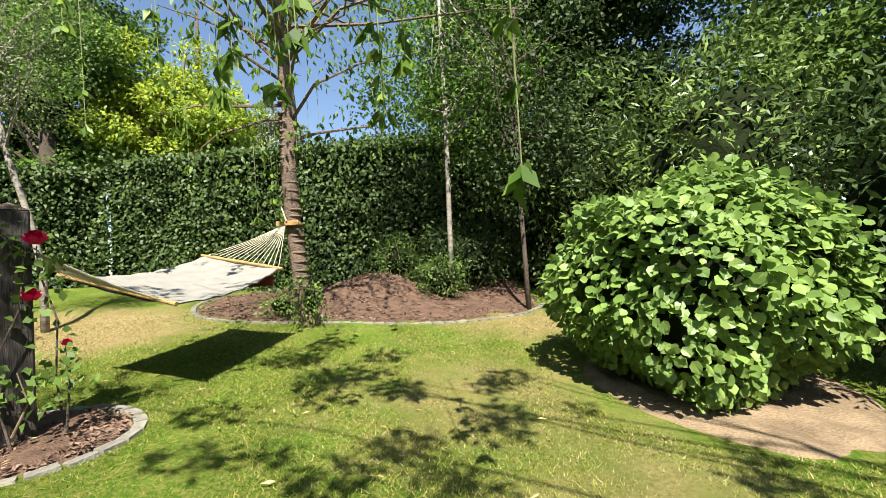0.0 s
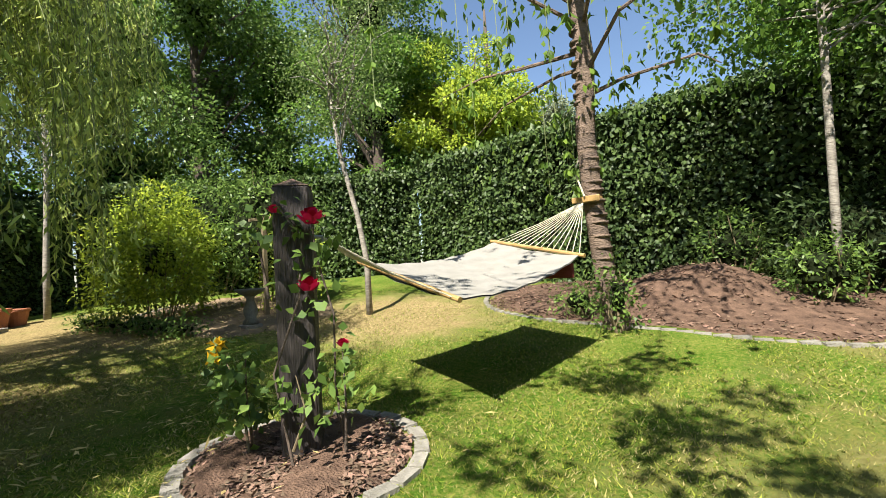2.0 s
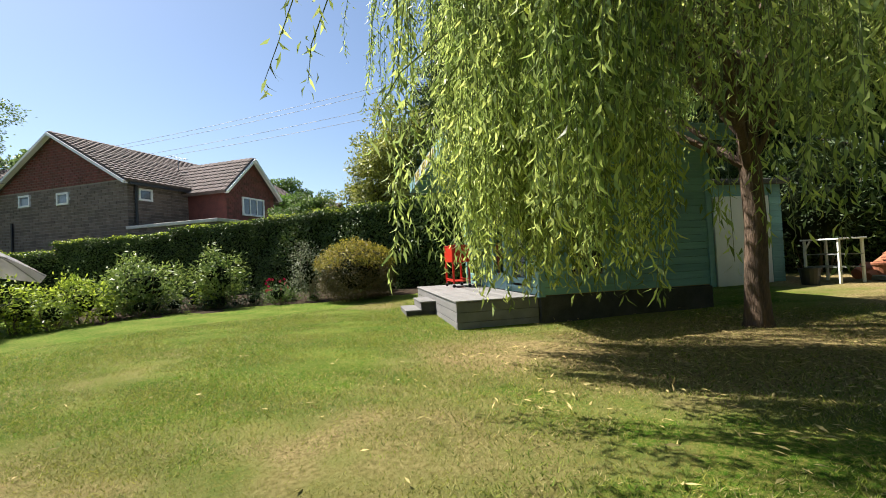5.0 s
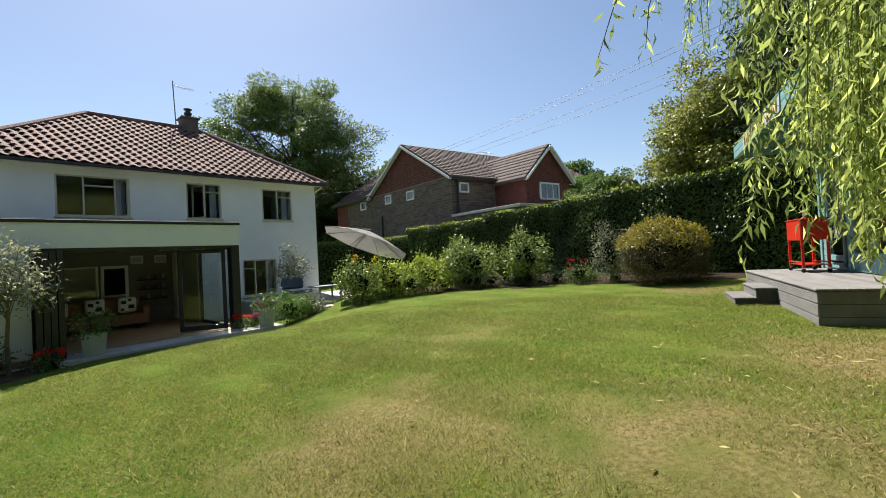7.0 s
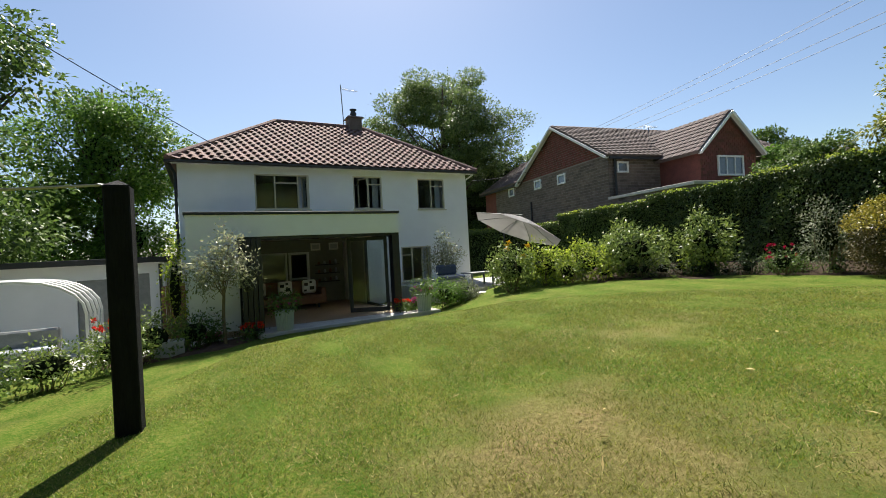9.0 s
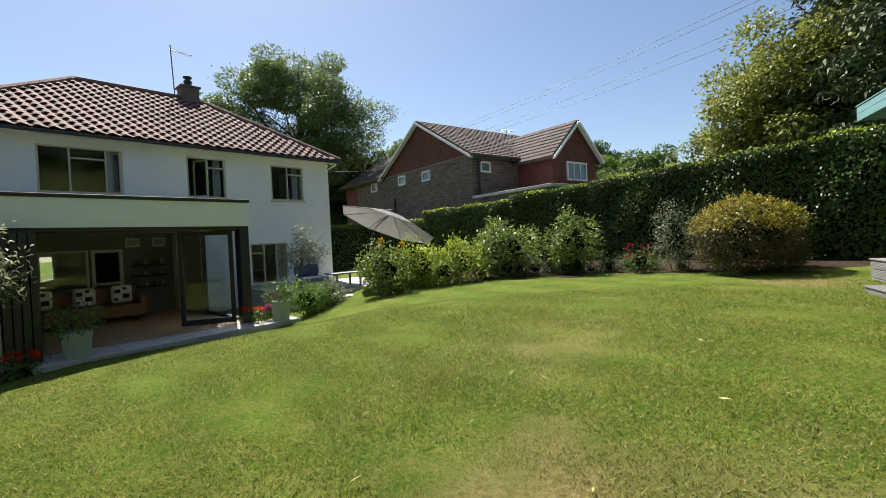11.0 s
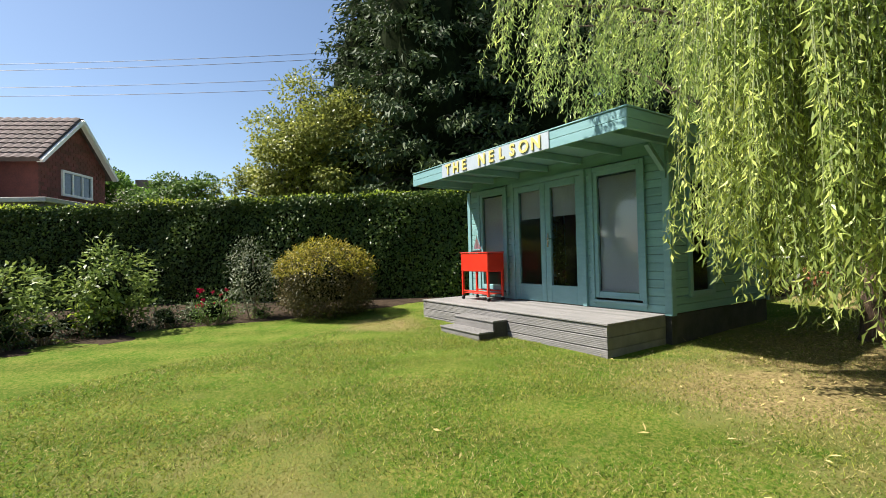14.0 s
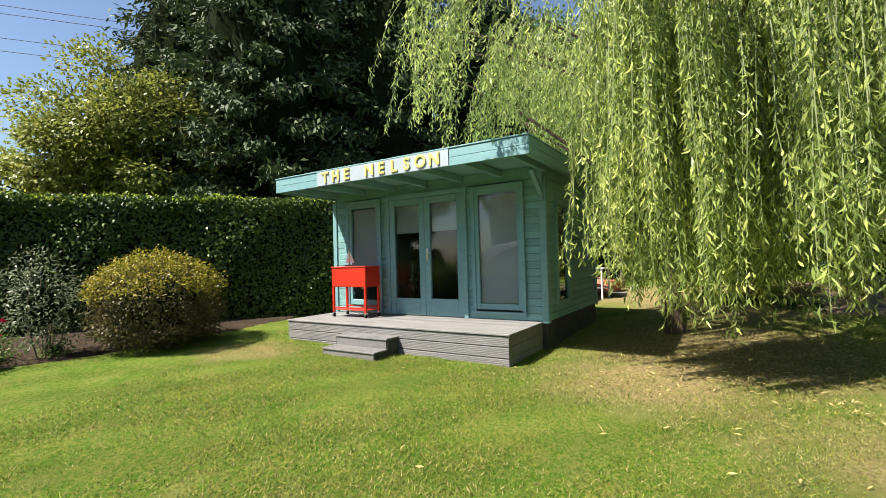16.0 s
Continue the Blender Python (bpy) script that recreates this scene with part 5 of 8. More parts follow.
    part("wall", bx(-0.03, -0.001, 13.12, 15.0, 1.2, E), M["clay"], h, "panel of dark red hung tiles")
    part("gutter", bx(-0.46, -0.36, W + 0.35, 15.4, E - 0.14, E - 0.04), M["black"], h)
    part("downpipe", tube(bm_new(), [(-0.07, 7.7, 3.95), (-0.07, 7.7, 0)], 0.06, 6), M["black"], h)
    bm = bm_new()
    bar(bm, (-0.30, -0.3, E - 0.17), (-0.30, yr, AP + 0.0), 0.12, 0.24, (1, 0, 0))
    bar(bm, (-0.30, yr, AP), (-0.30, W + 0.3, E - 0.17), 0.12, 0.24, (1, 0, 0))
    part("bargeboard", bm, M["white"], h, "white painted bargeboards")
    part("gutter", bx(-0.2, 5.0, -0.42, -0.31, E - 0.25, E - 0.15), M["black"], h)
    part("downpipe", tube(bm_new(), [(0.35, -0.1, E - 0.2), (0.35, -0.1, 0)], 0.06, 6), M["black"], h)
    # wing with its own gable
    X0, X1, GE, GA, Y = 3.27, 6.93, 5.25, 6.95, -2.45
    bm = bm_new()
    pts = [(X0, -0.5), (X1, -0.5), (X1, GE), ((X0 + X1) / 2, GA), (X0, GE)]
    f0 = [bm.verts.new((x, Y, z)) for x, z in pts]
    f1 = [bm.verts.new((x, 5, z)) for x, z in pts]
    bm.faces.new(f0)
    bm.faces.new(f1[::-1])
    for i in range(5):
        bm.faces.new((f0[i], f0[(i + 1) % 5], f1[(i + 1) % 5], f1[i]))
    part("wing", bm, M["clay"], h, "wing hung with dark red tiles")
    V, Fc = [], []
    wg = lambda x, z: z < GE + (GA - GE) * (1 - abs(x - (X0 + X1) / 2) / 1.9)
    brickface(Vector((0, Y, 0)), Vector((1, 0, 0)), Vector((0, -1, 0)), X0, X1, 2.5, 7.0, 0.27, 0.14, lambda x, z: wg(x, z) and not (4.3 < x < 6.1 and 3.9 < z < 4.95))
    tagged(hang("hung_tiles", mesh_from("hung_tiles", V, Fc, M["clay"]), h), kind="stuff")
    xm = (X0 + X1) / 2
    slope("r", (X0 - 0.3, 4.6, GE - 0.3), (X0 - 0.3, Y - 0.3, GE - 0.3), (xm, Y - 0.3, GA + 0.03), (xm, 4.6, GA + 0.03))
    slope("r", (X1 + 0.3, Y - 0.3, GE - 0.3), (X1 + 0.3, 4.6, GE - 0.3), (xm, 4.6, GA + 0.03), (xm, Y - 0.3, GA + 0.03))
    bm = bm_new()
    bar(bm, (X0 - 0.3, Y - 0.28, GE - 0.28), (xm, Y - 0.28, GA + 0.03), 0.12, 0.22, (0, 1, 0))
    bar(bm, (xm, Y - 0.28, GA + 0.03), (X1 + 0.3, Y - 0.28, GE - 0.28), 0.12, 0.22, (0, 1, 0))
    part("bargeboard", bm, M["white"], h)

    def small_window(c, u, n, w, hgt, bars=0):
        wd = new("window")
        wd.parent = h
        c, u, n = Vector(c), Vector(u), Vector(n)
        bm = bm_new()
        for s in (-1, 1):
            bar(bm, c + u * (s * w / 2) - Vector((0, 0, hgt / 2)) + n * 0.03, c + u * (s * w / 2) + Vector((0, 0, hgt / 2)) + n * 0.03, 0.09, 0.09, n)
            bar(bm, c - u * (w / 2 + 0.045) + Vector((0, 0, s * hgt / 2)) + n * 0.035, c + u * (w / 2 + 0.045) + Vector((0, 0, s * hgt / 2)) + n * 0.035, 0.09, 0.09, n)
        for k in range(bars):
            o = c + u * (w * ((k + 1) / (bars + 1) - 0.5)) + n * 0.03
            bar(bm, o - Vector((0, 0, hgt / 2)), o + Vector((0, 0, hgt / 2)), 0.06, 0.07, n)
        part("frame", bm, M["white"], wd)
        bm = bm_new()
        bar(bm, c - u * (w / 2) + n * 0.012, c + u * (w / 2) + n * 0.012, hgt, 0.02, n)
        part("pane", bm, M["panes"], wd)
    for y, z in ((4.09, 4.88), (6.77, 4.98), (10.44, 4.98)):
        small_window((0, y, z), (0, 1, 0), (-1, 0, 0), 0.72, 0.5)
    small_window((0.85, 0, 4.8), (1, 0, 0), (0, -1, 0), 0.62, 0.48)
    small_window((5.2, Y, 4.43), (1, 0, 0), (0, -1, 0), 1.6, 0.9, 2)
    part("garage", bx(-0.25, 9.0, -5.2, -2.46, -0.5, 3.1), M["mortar"], h)
    V, Fc = [], []
    brickface(Vector((-0.25, 0, 0)), Vector((0, 1, 0)), Vector((-1, 0, 0)), -5.2, -0.35, 1.6, 3.05, 0.45, 0.15)
    tagged(hang("bricks", mesh_from("bricks", V, Fc, M["brick"]), h), kind="stuff")
    part("garage", bx(-0.25, 3.26, -2.459, -0.35, -0.5, 3.1), M["mortar"], h)
    part("coping", bx(-0.35, 3.3, -5.3, -0.3, 3.102, 3.24, bevel=0.01), M["paving"], h, "white flat-roof coping")
    bm = tube(bm_new(), [(4.6, 2, 6.8), (4.6, 2, 7.6)], 0.02, 5)
    tube(bm, [(4.0, 2, 7.55), (5.2, 2, 7.55)], 0.012, 5)
    for k in range(7):
        tube(bm, [(4.1 + k * 0.16, 1.75, 7.55), (4.1 + k * 0.16, 2.25, 7.55)], 0.008, 4)
    part("aerial", bm, M["lead"], h)
    o = thing("distant_house", "far brown roof with a chimney beyond the hedge", "house", m @ Matrix.Translation((22, 2, 0)))
    bm = bm_new()
    pts = [(-4, 0), (4, 0), (4, 4.4), (0, 6.6), (-4, 4.4)]
    f0 = [bm.verts.new((x, 0, z)) for x, z in pts]
    f1 = [bm.verts.new((x, 9, z)) for x, z in pts]
    bm.faces.new(f0)
    bm.faces.new(f1[::-1])
    for i in range(5):
        bm.faces.new((f0[i], f0[(i + 1) % 5], f1[(i + 1) % 5], f1[i]))
    part("wall", bm, M["clay"], o)
    slope2 = bm_new()
    for a, b, c_, d_ in (((-4.4, -0.3, 4.3), (-4.4, 9.3, 4.3), (0, 9.3, 6.75), (0, -0.3, 6.75)), ((4.4, 9.3, 4.3), (4.4, -0.3, 4.3), (0, -0.3, 6.75), (0, 9.3, 6.75))):
        t = [slope2.verts.new(p) for p in (a, b, c_, d_)]
        t2 = [slope2.verts.new((p[0], p[1], p[2] + 0.12)) for p in (a, b, c_, d_)]
        slope2.faces.new(t)
        slope2.faces.new(t2[::-1])
        for i in range(4):
            slope2.faces.new((t[i], t2[i], t2[(i + 1) % 4], t[(i + 1) % 4]))
    part("roof", slope2, M["tile2"], o)
    part("chimney", bx(-0.4, 0.4, 1.5, 2.3, 6.2, 7.5), M["brick"], o)


neighbour()


# ---- trees ----
def limbs(bm, rng, start, ends, r0, bend=0.25, sides=6):
    for e in ends:
        s, e = Vector(start), Vector(e)
        m1 = s.lerp(e, 0.35) + Vector((rng.uniform(-bend, bend), rng.uniform(-bend, bend), rng.uniform(0, bend)))
        m2 = s.lerp(e, 0.7) + Vector((rng.uniform(-bend, bend), rng.uniform(-bend, bend), rng.uniform(0, bend)))
        tube(bm, [s, m1, m2, e], [r0, r0 * 0.75, r0 * 0.5, r0 * 0.2], sides)


def bough_crown(name, parent, material, c, r, n, size, width, seed, k=26):
    """A crown of k separate leafy boughs with gaps between them, ragged at the outline."""
    rng = np.random.default_rng(seed)
    c, r = np.array(c, float), np.array(r, float)
    cen = ellipsoid_shell(rng, k, c, r, 0.42, -0.9, 0.25)
    rad = r.min() * rng.uniform(0.22, 0.46, k)
    i = rng.choice(k, n, p=rad ** 2 / (rad ** 2).sum())
    d = rng.normal(size=(n, 3))
    d /= np.linalg.norm(d, axis=1, keepdims=True)
    q = rng.uniform(0.35, 1.0, n) ** 0.6 * np.where(rng.random(n) < 0.10, rng.uniform(1.0, 1.45, n), 1.0)
    p = cen[i] + d * (rad[i] * q)[:, None] * [1.1, 1.1, 0.62]
    p += rng.normal(size=p.shape) * 0.03
    out = (p - c) / r
    ax = d * 0.7 + out * 0.4 + rng.normal(size=p.shape) * 0.6 + [0, 0, -0.2]
    fl = d * 0.6 + out * 0.3 + [0, 0, 0.75] + rng.normal(size=p.shape) * 0.4
    v, f = leaves(p, ax, size, width, rng, flat=fl)
    return hang(name, np_mesh(name, v, f, material), parent)


def tree(name, label, x, y, h, tr, crowns, leaf, n, size, seed, bark="darkbark", width=0.6, nlimb=10, group="", z=None, dense=0.0, boughs=26):
    """crowns: (dx, dy, z, rx, ry, rz) masses of leaf about the trunk's foot."""
    z = g(x, y) if z is None else z
    rng = random.Random(seed)
    ob = thing(name, label, "tree", Matrix.Translation((x, y, z)), group)
    top = Vector((rng.uniform(-0.3, 0.3), rng.uniform(-0.3, 0.3), h * 0.86))
    bm = bm_new()
    pts = [Vector((0, 0, -0.15))] + [top * (k / 5) + Vector((rng.uniform(-0.08, 0.08), rng.uniform(-0.08, 0.08), 0)) for k in range(1, 6)]
    tube(bm, pts, [tr * 1.25, tr, tr * 0.85, tr * 0.65, tr * 0.42, tr * 0.15], 10)
    part("trunk", bm, M[bark], ob, smooth=True)
    bm = bm_new()
    for c in crowns:
        for k in range(nlimb):
            d = Vector((rng.gauss(0, 1), rng.gauss(0, 1), rng.gauss(0, 0.7))).normalized()
            e = (c[0] + d.x * c[3] * 0.85, c[1] + d.y * c[4] * 0.85, c[2] + d.z * c[5] * 0.85)
            f = min(0.95, max(0.15, (e[2] * rng.uniform(0.45, 0.8)) / top.z))
            limbs(bm, rng, top * f, [e], tr * 0.3, 0.2, 5)
    tagged(part("limb_framework", bm, M[bark], ob), kind="stuff")
    tot = sum(c[3] * c[4] * c[5] for c in crowns)
    for i, c in enumerate(crowns):
        if dense:
            core("inner_foliage", ob, c[:3], c[3:], seed + i, k=dense * 0.8)
        bough_crown("crown", ob, M[leaf], c[:3], c[3:], int(1.9 * n * c[3] * c[4] * c[5] / tot), size * 1.2, size * 1.2 * width, seed + i, boughs)
    return ob


def conifer(x, y, h, r, n, seed, label="tall dark conifer with drooping needle boughs"):
    z = g(x, y)
    rng = np.random.default_rng(seed)
    pr = random.Random(seed)
    ob = thing("conifer", label, "tree", Matrix.Translation((x, y, z)), "conifers behind the cabin")
    part("trunk", tube(bm_new(), [(0, 0, -0.2), (0.05, 0, h * 0.4), (0, 0.05, h)], [0.34, 0.24, 0.03], 10), M["darkbark"], ob)
    bm = bm_new()
    P, A, Fl = [], [], []
    k = 150
    for i in range(k):
        t = (i + pr.random()) / k
        zz = h * (0.16 + 0.83 * t)
        a = i * 2.4 + pr.uniform(-0.3, 0.3)
        L = r * (1 - t) ** 0.7 * pr.uniform(0.75, 1.1) + 0.25
        d = np.array([math.cos(a), math.sin(a), 0])
        e = np.array([0, 0, zz]) + d * L + np.array([0, 0, -0.16 * L])
        tube(bm, [(0, 0, zz), tuple((np.array([0, 0, zz]) + d * L * 0.5 + [0, 0, 0.03 * L])), tuple(e)], [0.045, 0.03, 0.01], 4)
        m = int(n / k * (0.4 + L / r))
        s = rng.random(m) ** 0.6
        p = np.array([0, 0, zz]) + d * (s * L)[:, None] + rng.normal(size=(m, 3)) * [0.28, 0.28, 0.12] * (0.35 + 0.65 * s[:, None]) + np.stack([0 * s, 0 * s, -0.16 * L * s * s - 0.05], 1)
        P.append(p)
        A.append(np.tile(d * 0.7 + [0, 0, -0.5], (m, 1)) + rng.normal(size=(m, 3)) * 0.5)
    part("bough_mass", bm, M["darkbark"], ob)["kind"] = "stuff"
    core("inner_foliage", ob, (0, 0, h * 0.5), (r * 0.6, r * 0.6, h * 0.42), seed, k=0.75)
    P, A = np.concatenate(P), np.concatenate(A)
    v, q = leaves(P, A, 0.27, 0.085, rng, droop=0.3)
    hang("needles", np_mesh("needles", v, q, M["l_conifer"]), ob, "dark green needle sprays")
    return ob


def strands(P, A, base, bend, L, rng, spacing, twig, sway=0.25):
    """Leaf places down one hanging shoot; the shoot itself goes into the twig bmesh."""
    n = max(6, int(L / spacing))
    t = (np.arange(n) + rng.random(n) * 0.5) / n
    x = base[0] + bend[0] * t ** 0.5 + 0.07 * t * np.sin(t * 5 + base[0] * 9)
    y = base[1] + bend[1] * t ** 0.5 + 0.07 * t * np.sin(t * 4.4 + base[1] * 8)
    z = base[2] - L * t
    pts = np.stack([x, y, z], 1)
    P.append(pts)
    a = rng.uniform(0, 6.283) + np.arange(n) * 2.4
    A.append(np.stack([np.cos(a) * 0.55, np.sin(a) * 0.55, -0.75 - 0.35 * rng.random(n)], 1))
    k = [0, n // 3, 2 * n // 3, n - 1]
    tube(twig, [tuple(base)] + [tuple(pts[i]) for i in k[1:]], [0.006, 0.005, 0.004, 0.002], 3, cap=False)


def willow():
    X, Y = -6.74, 0.65
    Z = g(X, Y)
    rng = np.random.default_rng(21)
    pr = random.Random(21)
    ob = thing("willow_tree", "weeping willow with curtains of long yellow-green leaves", "tree", Matrix.Translation((X, Y, Z)))
    bm = bm_new()
    tube(bm, [(0, 0, -0.15), (0.02, 0, 0.08), (0.0, 0.0, 0.5), (-0.05, 0.03, 1.3), (-0.06, 0.0, 2.2), (0.05, 0.02, 3.2), (0.1, 0, 4.6)], [0.23, 0.16, 0.135, 0.125, 0.125, 0.10, 0.05], 14)
    part("trunk", bm, M["willowbark"], ob, smooth=True)
    bm = bm_new()
    ends = []
    for k in range(26):
        a = k * 2.4
        r = pr.uniform(1.2, 3.2)
        ends.append((r * math.cos(a), r * math.sin(a), 4.3 + pr.uniform(0, 1.6) - 0.12 * r))
    ends += [(4.3, -0.2, 4.2), (4.6, -0.9, 4.1), (4.9, 0.2, 4.3), (3.9, -1.4, 4.4), (2.8, -2.3, 4.6), (2.2, -1.6, 4.8), (3.2, -1.3, 4.5), (1.5, -4.0, 4.6), (0.2, -3.8, 4.9), (-0.8, -3.6, 4.8)]
    for i, e in enumerate(ends):
        limbs(bm, pr, (0, 0, 2.0 + (i % 7) * 0.35), [e], 0.05, 0.3)
    tagged(part("limb_framework", bm, M["willowbark"], ob), kind="stuff")
    P, A = [], []
    tw = bm_new()

    def bunch(cx, cy, top, low, k, spread, out):
        for _ in range(k):
            x, y = cx + pr.gauss(0, spread), cy + pr.gauss(0, spread)
            t = top + pr.uniform(-0.5, 0.35)
            b = max(0.25, low + abs(pr.gauss(0, 0.75)))
            if t - b > 0.4:
                strands(P, A, np.array([x, y, t]), (out[0] * pr.uniform(0.5, 1.5), out[1] * pr.uniform(0.5, 1.5)), t - b, rng, 0.064, tw)
    for i in range(120):
        a = i * 2.39996 + pr.uniform(-0.3, 0.3)
        r = 3.45 * math.sqrt((i + 4) / 124) * (0.70 if math.sin(a) > 0.35 else 1.0) * (0.62 if math.cos(a) < -0.3 else 1.0)
        top = 5.9 - 0.11 * r * r + pr.uniform(-1.0, 0.4)
        low = pr.uniform(1.9, 3.0) if math.sin(a) > -0.1 else pr.uniform(0.65, 1.7)
        if math.cos(a) > 0.45:
            low = pr.uniform(0.6, 1.5)
        if r < 2.2:
            low = max(low, pr.uniform(1.8, 3.2))
        if (X + 1.08 * r * math.cos(a) + 4.9) * 0.6105 + (Y + 1.08 * r * math.sin(a) + 2.8) * 0.792 < 0.85:
            low = max(low, 3.15)
        bunch(r * math.cos(a), r * math.sin(a), top, low, 10, 0.19, (0.4 * math.cos(a), 0.4 * math.sin(a)))
    for i in range(17):
        bunch(pr.uniform(2.7, 3.9), pr.gauss(-0.5, 0.33), 4.4 + pr.uniform(-0.6, 0.3), pr.uniform(0.6, 1.6), 11, 0.13, (0.25, -0.1))
    for i in range(60):
        bunch(pr.uniform(2.2, 5.0), pr.uniform(-3.0, 0.0), 5.4 + pr.uniform(-0.3, 0.4), 4.35, 10, 0.24, (0.2, 0.0))
    for i in range(16):
        bunch(pr.uniform(-1.2, 2.4), pr.uniform(-4.2, -2.8), 5.2 + pr.uniform(-0.7, 0.4), pr.uniform(3.1, 4.2), 11, 0.2, (0.05, -0.35))
    for x, y, z, bend, L in ((5.0, -1.3, 3.3, (0.5, -0.7), 1.1), (4.9, -1.2, 3.1, (0.45, -0.6), 0.9), (4.7, -1.0, 2.5, (0.3, -0.5), 0.7), (4.6, -0.9, 2.4, (0.2, -0.45), 0.9)):
        strands(P, A, np.array([x, y, z]), bend, L, rng, 0.06, tw)
    for i in range(22):
        u, w = pr.random(), pr.random()
        u, w = (1 - u, 1 - w) if u + w > 1 else (u, w)
        cx, cy = 2.55 + 1.0 * u - 1.45 * w, -2.72 + 1.35 * u + 1.9 * w
        bunch(cx, cy, 4.5 + pr.uniform(-0.7, 0.5), pr.uniform(0.45, 1.2), 11, 0.15, (0.15, -0.05))
    for x, y, z, bend, L in ((4.5, -1.66, 3.4, (0.05, -0.05), 2.5), (4.55, -1.5, 3.4, (0.03, -0.05), 2.1), (4.68, -1.45, 3.3, (0.04, -0.04), 1.7), (4.42, -1.6, 3.4, (0.03, -0.05), 2.3), (4.72, -1.3, 3.3, (0.04, -0.04), 1.4), (4.5, -1.3, 3.3, (0.03, -0.03), 2.2)):
        strands(P, A, np.array([x, y, z]), bend, L, rng, 0.05, tw)
    tagged(part("twig_mass", tw, M["greentwig"], ob), kind="stuff")
    P, A = np.concatenate(P), np.concatenate(A)
    P = P + rng.normal(size=P.shape) * [0.02, 0.02, 0.01]
    P, A = np.repeat(P, 2, 0), np.repeat(A, 2, 0)
    A[1::2] = A[1::2] * [-1, -1, 1] + rng.normal(size=A[1::2].shape) * 0.2
    P[1::2] += rng.normal(size=P[1::2].shape) * [0.03, 0.03, 0.03]
    v, q = leaves(P, A, 0.11, 0.023, rng, droop=0.35)
    hang("leaves", np_mesh("willow_leaves", v, q, M["l_willow"]), ob, "long narrow yellow-green leaves")


willow()


def cherry():
    X, Y = -2.12, 6.95
    Z = g(X, Y)
    rng = np.random.default_rng(31)
    pr = random.Random(31)
    ob = thing("cherry_tree", "cherry tree with ringed brown trunk and hanging leaf sprays", "tree", Matrix.Translation((X, Y, Z)))
    bm = bm_new()
    tube(bm, [(0.03, 0, -0.15), (0.0, 0.0, 0.12), (-0.08, -0.02, 0.7), (-0.14, -0.06, 1.5), (-0.16, -0.10, 2.3), (-0.10, -0.10, 3.2), (-0.2, -0.1, 4.4), (-0.2, -0.1, 6.0)], [0.19, 0.14, 0.122, 0.115, 0.112, 0.108, 0.09, 0.05], 16)
    for k in range(26):
        zz = 0.3 + k * 0.13 + pr.uniform(-0.03, 0.03)
        t = min(1, zz / 2.3)
        cx, cy = -0.02 - 0.14 * t, -0.10 * t
        tube(bm, [(cx, cy, zz), (cx, cy, zz + 0.03)], 0.1215 - 0.009 * t, 14)
    part("trunk", bm, M["bark"], ob, smooth=True)
    bm = bm_new()
    P, A = [], []
    ends = []
    for k in range(26):
        a = k * 2.4 + 0.5
        r = pr.uniform(1.5, 4.2)
        ends.append((r * math.cos(a) + 0.4, r * math.sin(a) - 0.8, 5.2 + pr.uniform(-0.3, 1.6)))
    for i, e in enumerate(ends):
        limbs(bm, pr, (-0.18, -0.1, 3.9 + 0.2 * (i % 9)), [e], 0.034, 0.3)
    low = [((-0.12, -0.1, 3.0), (1.9, -0.5, 3.7)), ((-0.12, -0.1, 2.75), (1.2, 0.4, 2.85)), ((-0.14, -0.1, 3.3), (-1.9, -0.7, 3.1)), ((-0.14, -0.1, 3.1), (-1.6, -0.3, 2.6)), ((-0.1, -0.1, 3.6), (1.4, -1.6, 4.2)), ((-0.1, -0.1, 3.6), (-1.0, -1.6, 4.1))]
    for s, e in low:
        limbs(bm, pr, s, [e], 0.028, 0.22)
    for s, e in [((-0.2, -0.1, 4.2), e) for e in ends] + low:
        n = 60
        t = rng.random(n) ** 0.5
        P.append(np.array(s) + (np.array(e) - np.array(s)) * t[:, None] + rng.normal(size=(n, 3)) * [0.34, 0.34, 0.24])
        A.append(rng.normal(size=(n, 3)) * 0.4 + [0, 0, -0.9])
    tagged(part("limb_framework", bm, M["bark"], ob), kind="stuff")
    tw = bm_new()
    sprays = [(2.98, -4.72, 2.05, 0.85), (2.95, -4.70, 2.9, 0.9), (1.55, -4.3, 2.35, 0.35), (1.75, -4.2, 2.3, 0.45), (1.95, -4.4, 2.4, 0.4), (1.35, -4.1, 2.2, 0.3), (2.3, -4.3, 2.45, 0.4), (2.45, -4.2, 2.2, 0.3), (2.25, -3.9, 2.3, 0.55), (2.9, -4.9, 2.1, 0.2)]
    for k in range(16):
        sprays.append((pr.uniform(-1.5, 1.9), pr.uniform(-3.4, -0.6), pr.uniform(3.0, 3.9), pr.uniform(0.5, 1.0)))
    for k in range(10):
        sprays.append((pr.uniform(-0.6, 0.4), pr.uniform(-0.4, 0.3), pr.uniform(2.0, 3.4), pr.uniform(0.3, 0.6)))
    for x, y, z, L in sprays:
        tube(tw, [(x, y, z + 0.5), (x + 0.01, y, z), (x + 0.02, y + 0.01, z - L)], [0.005, 0.004, 0.003], 4)
        for f in (0.3, 0.62, 1.0) if L > 0.5 else (1.0, 0.5):
            m = 9 if f == 1.0 else 5
            c = np.array([x + 0.02 * f, y, z - L * f])
            a = rng.uniform(0, 6.28, m)
            P.append(np.tile(c, (m, 1)) + rng.normal(size=(m, 3)) * 0.012)
            A.append(np.stack([np.cos(a) * 0.55, np.sin(a) * 0.55, -0.85 * np.ones(m)], 1))
    tagged(part("twig_mass", tw, M["greentwig"], ob), kind="stuff")
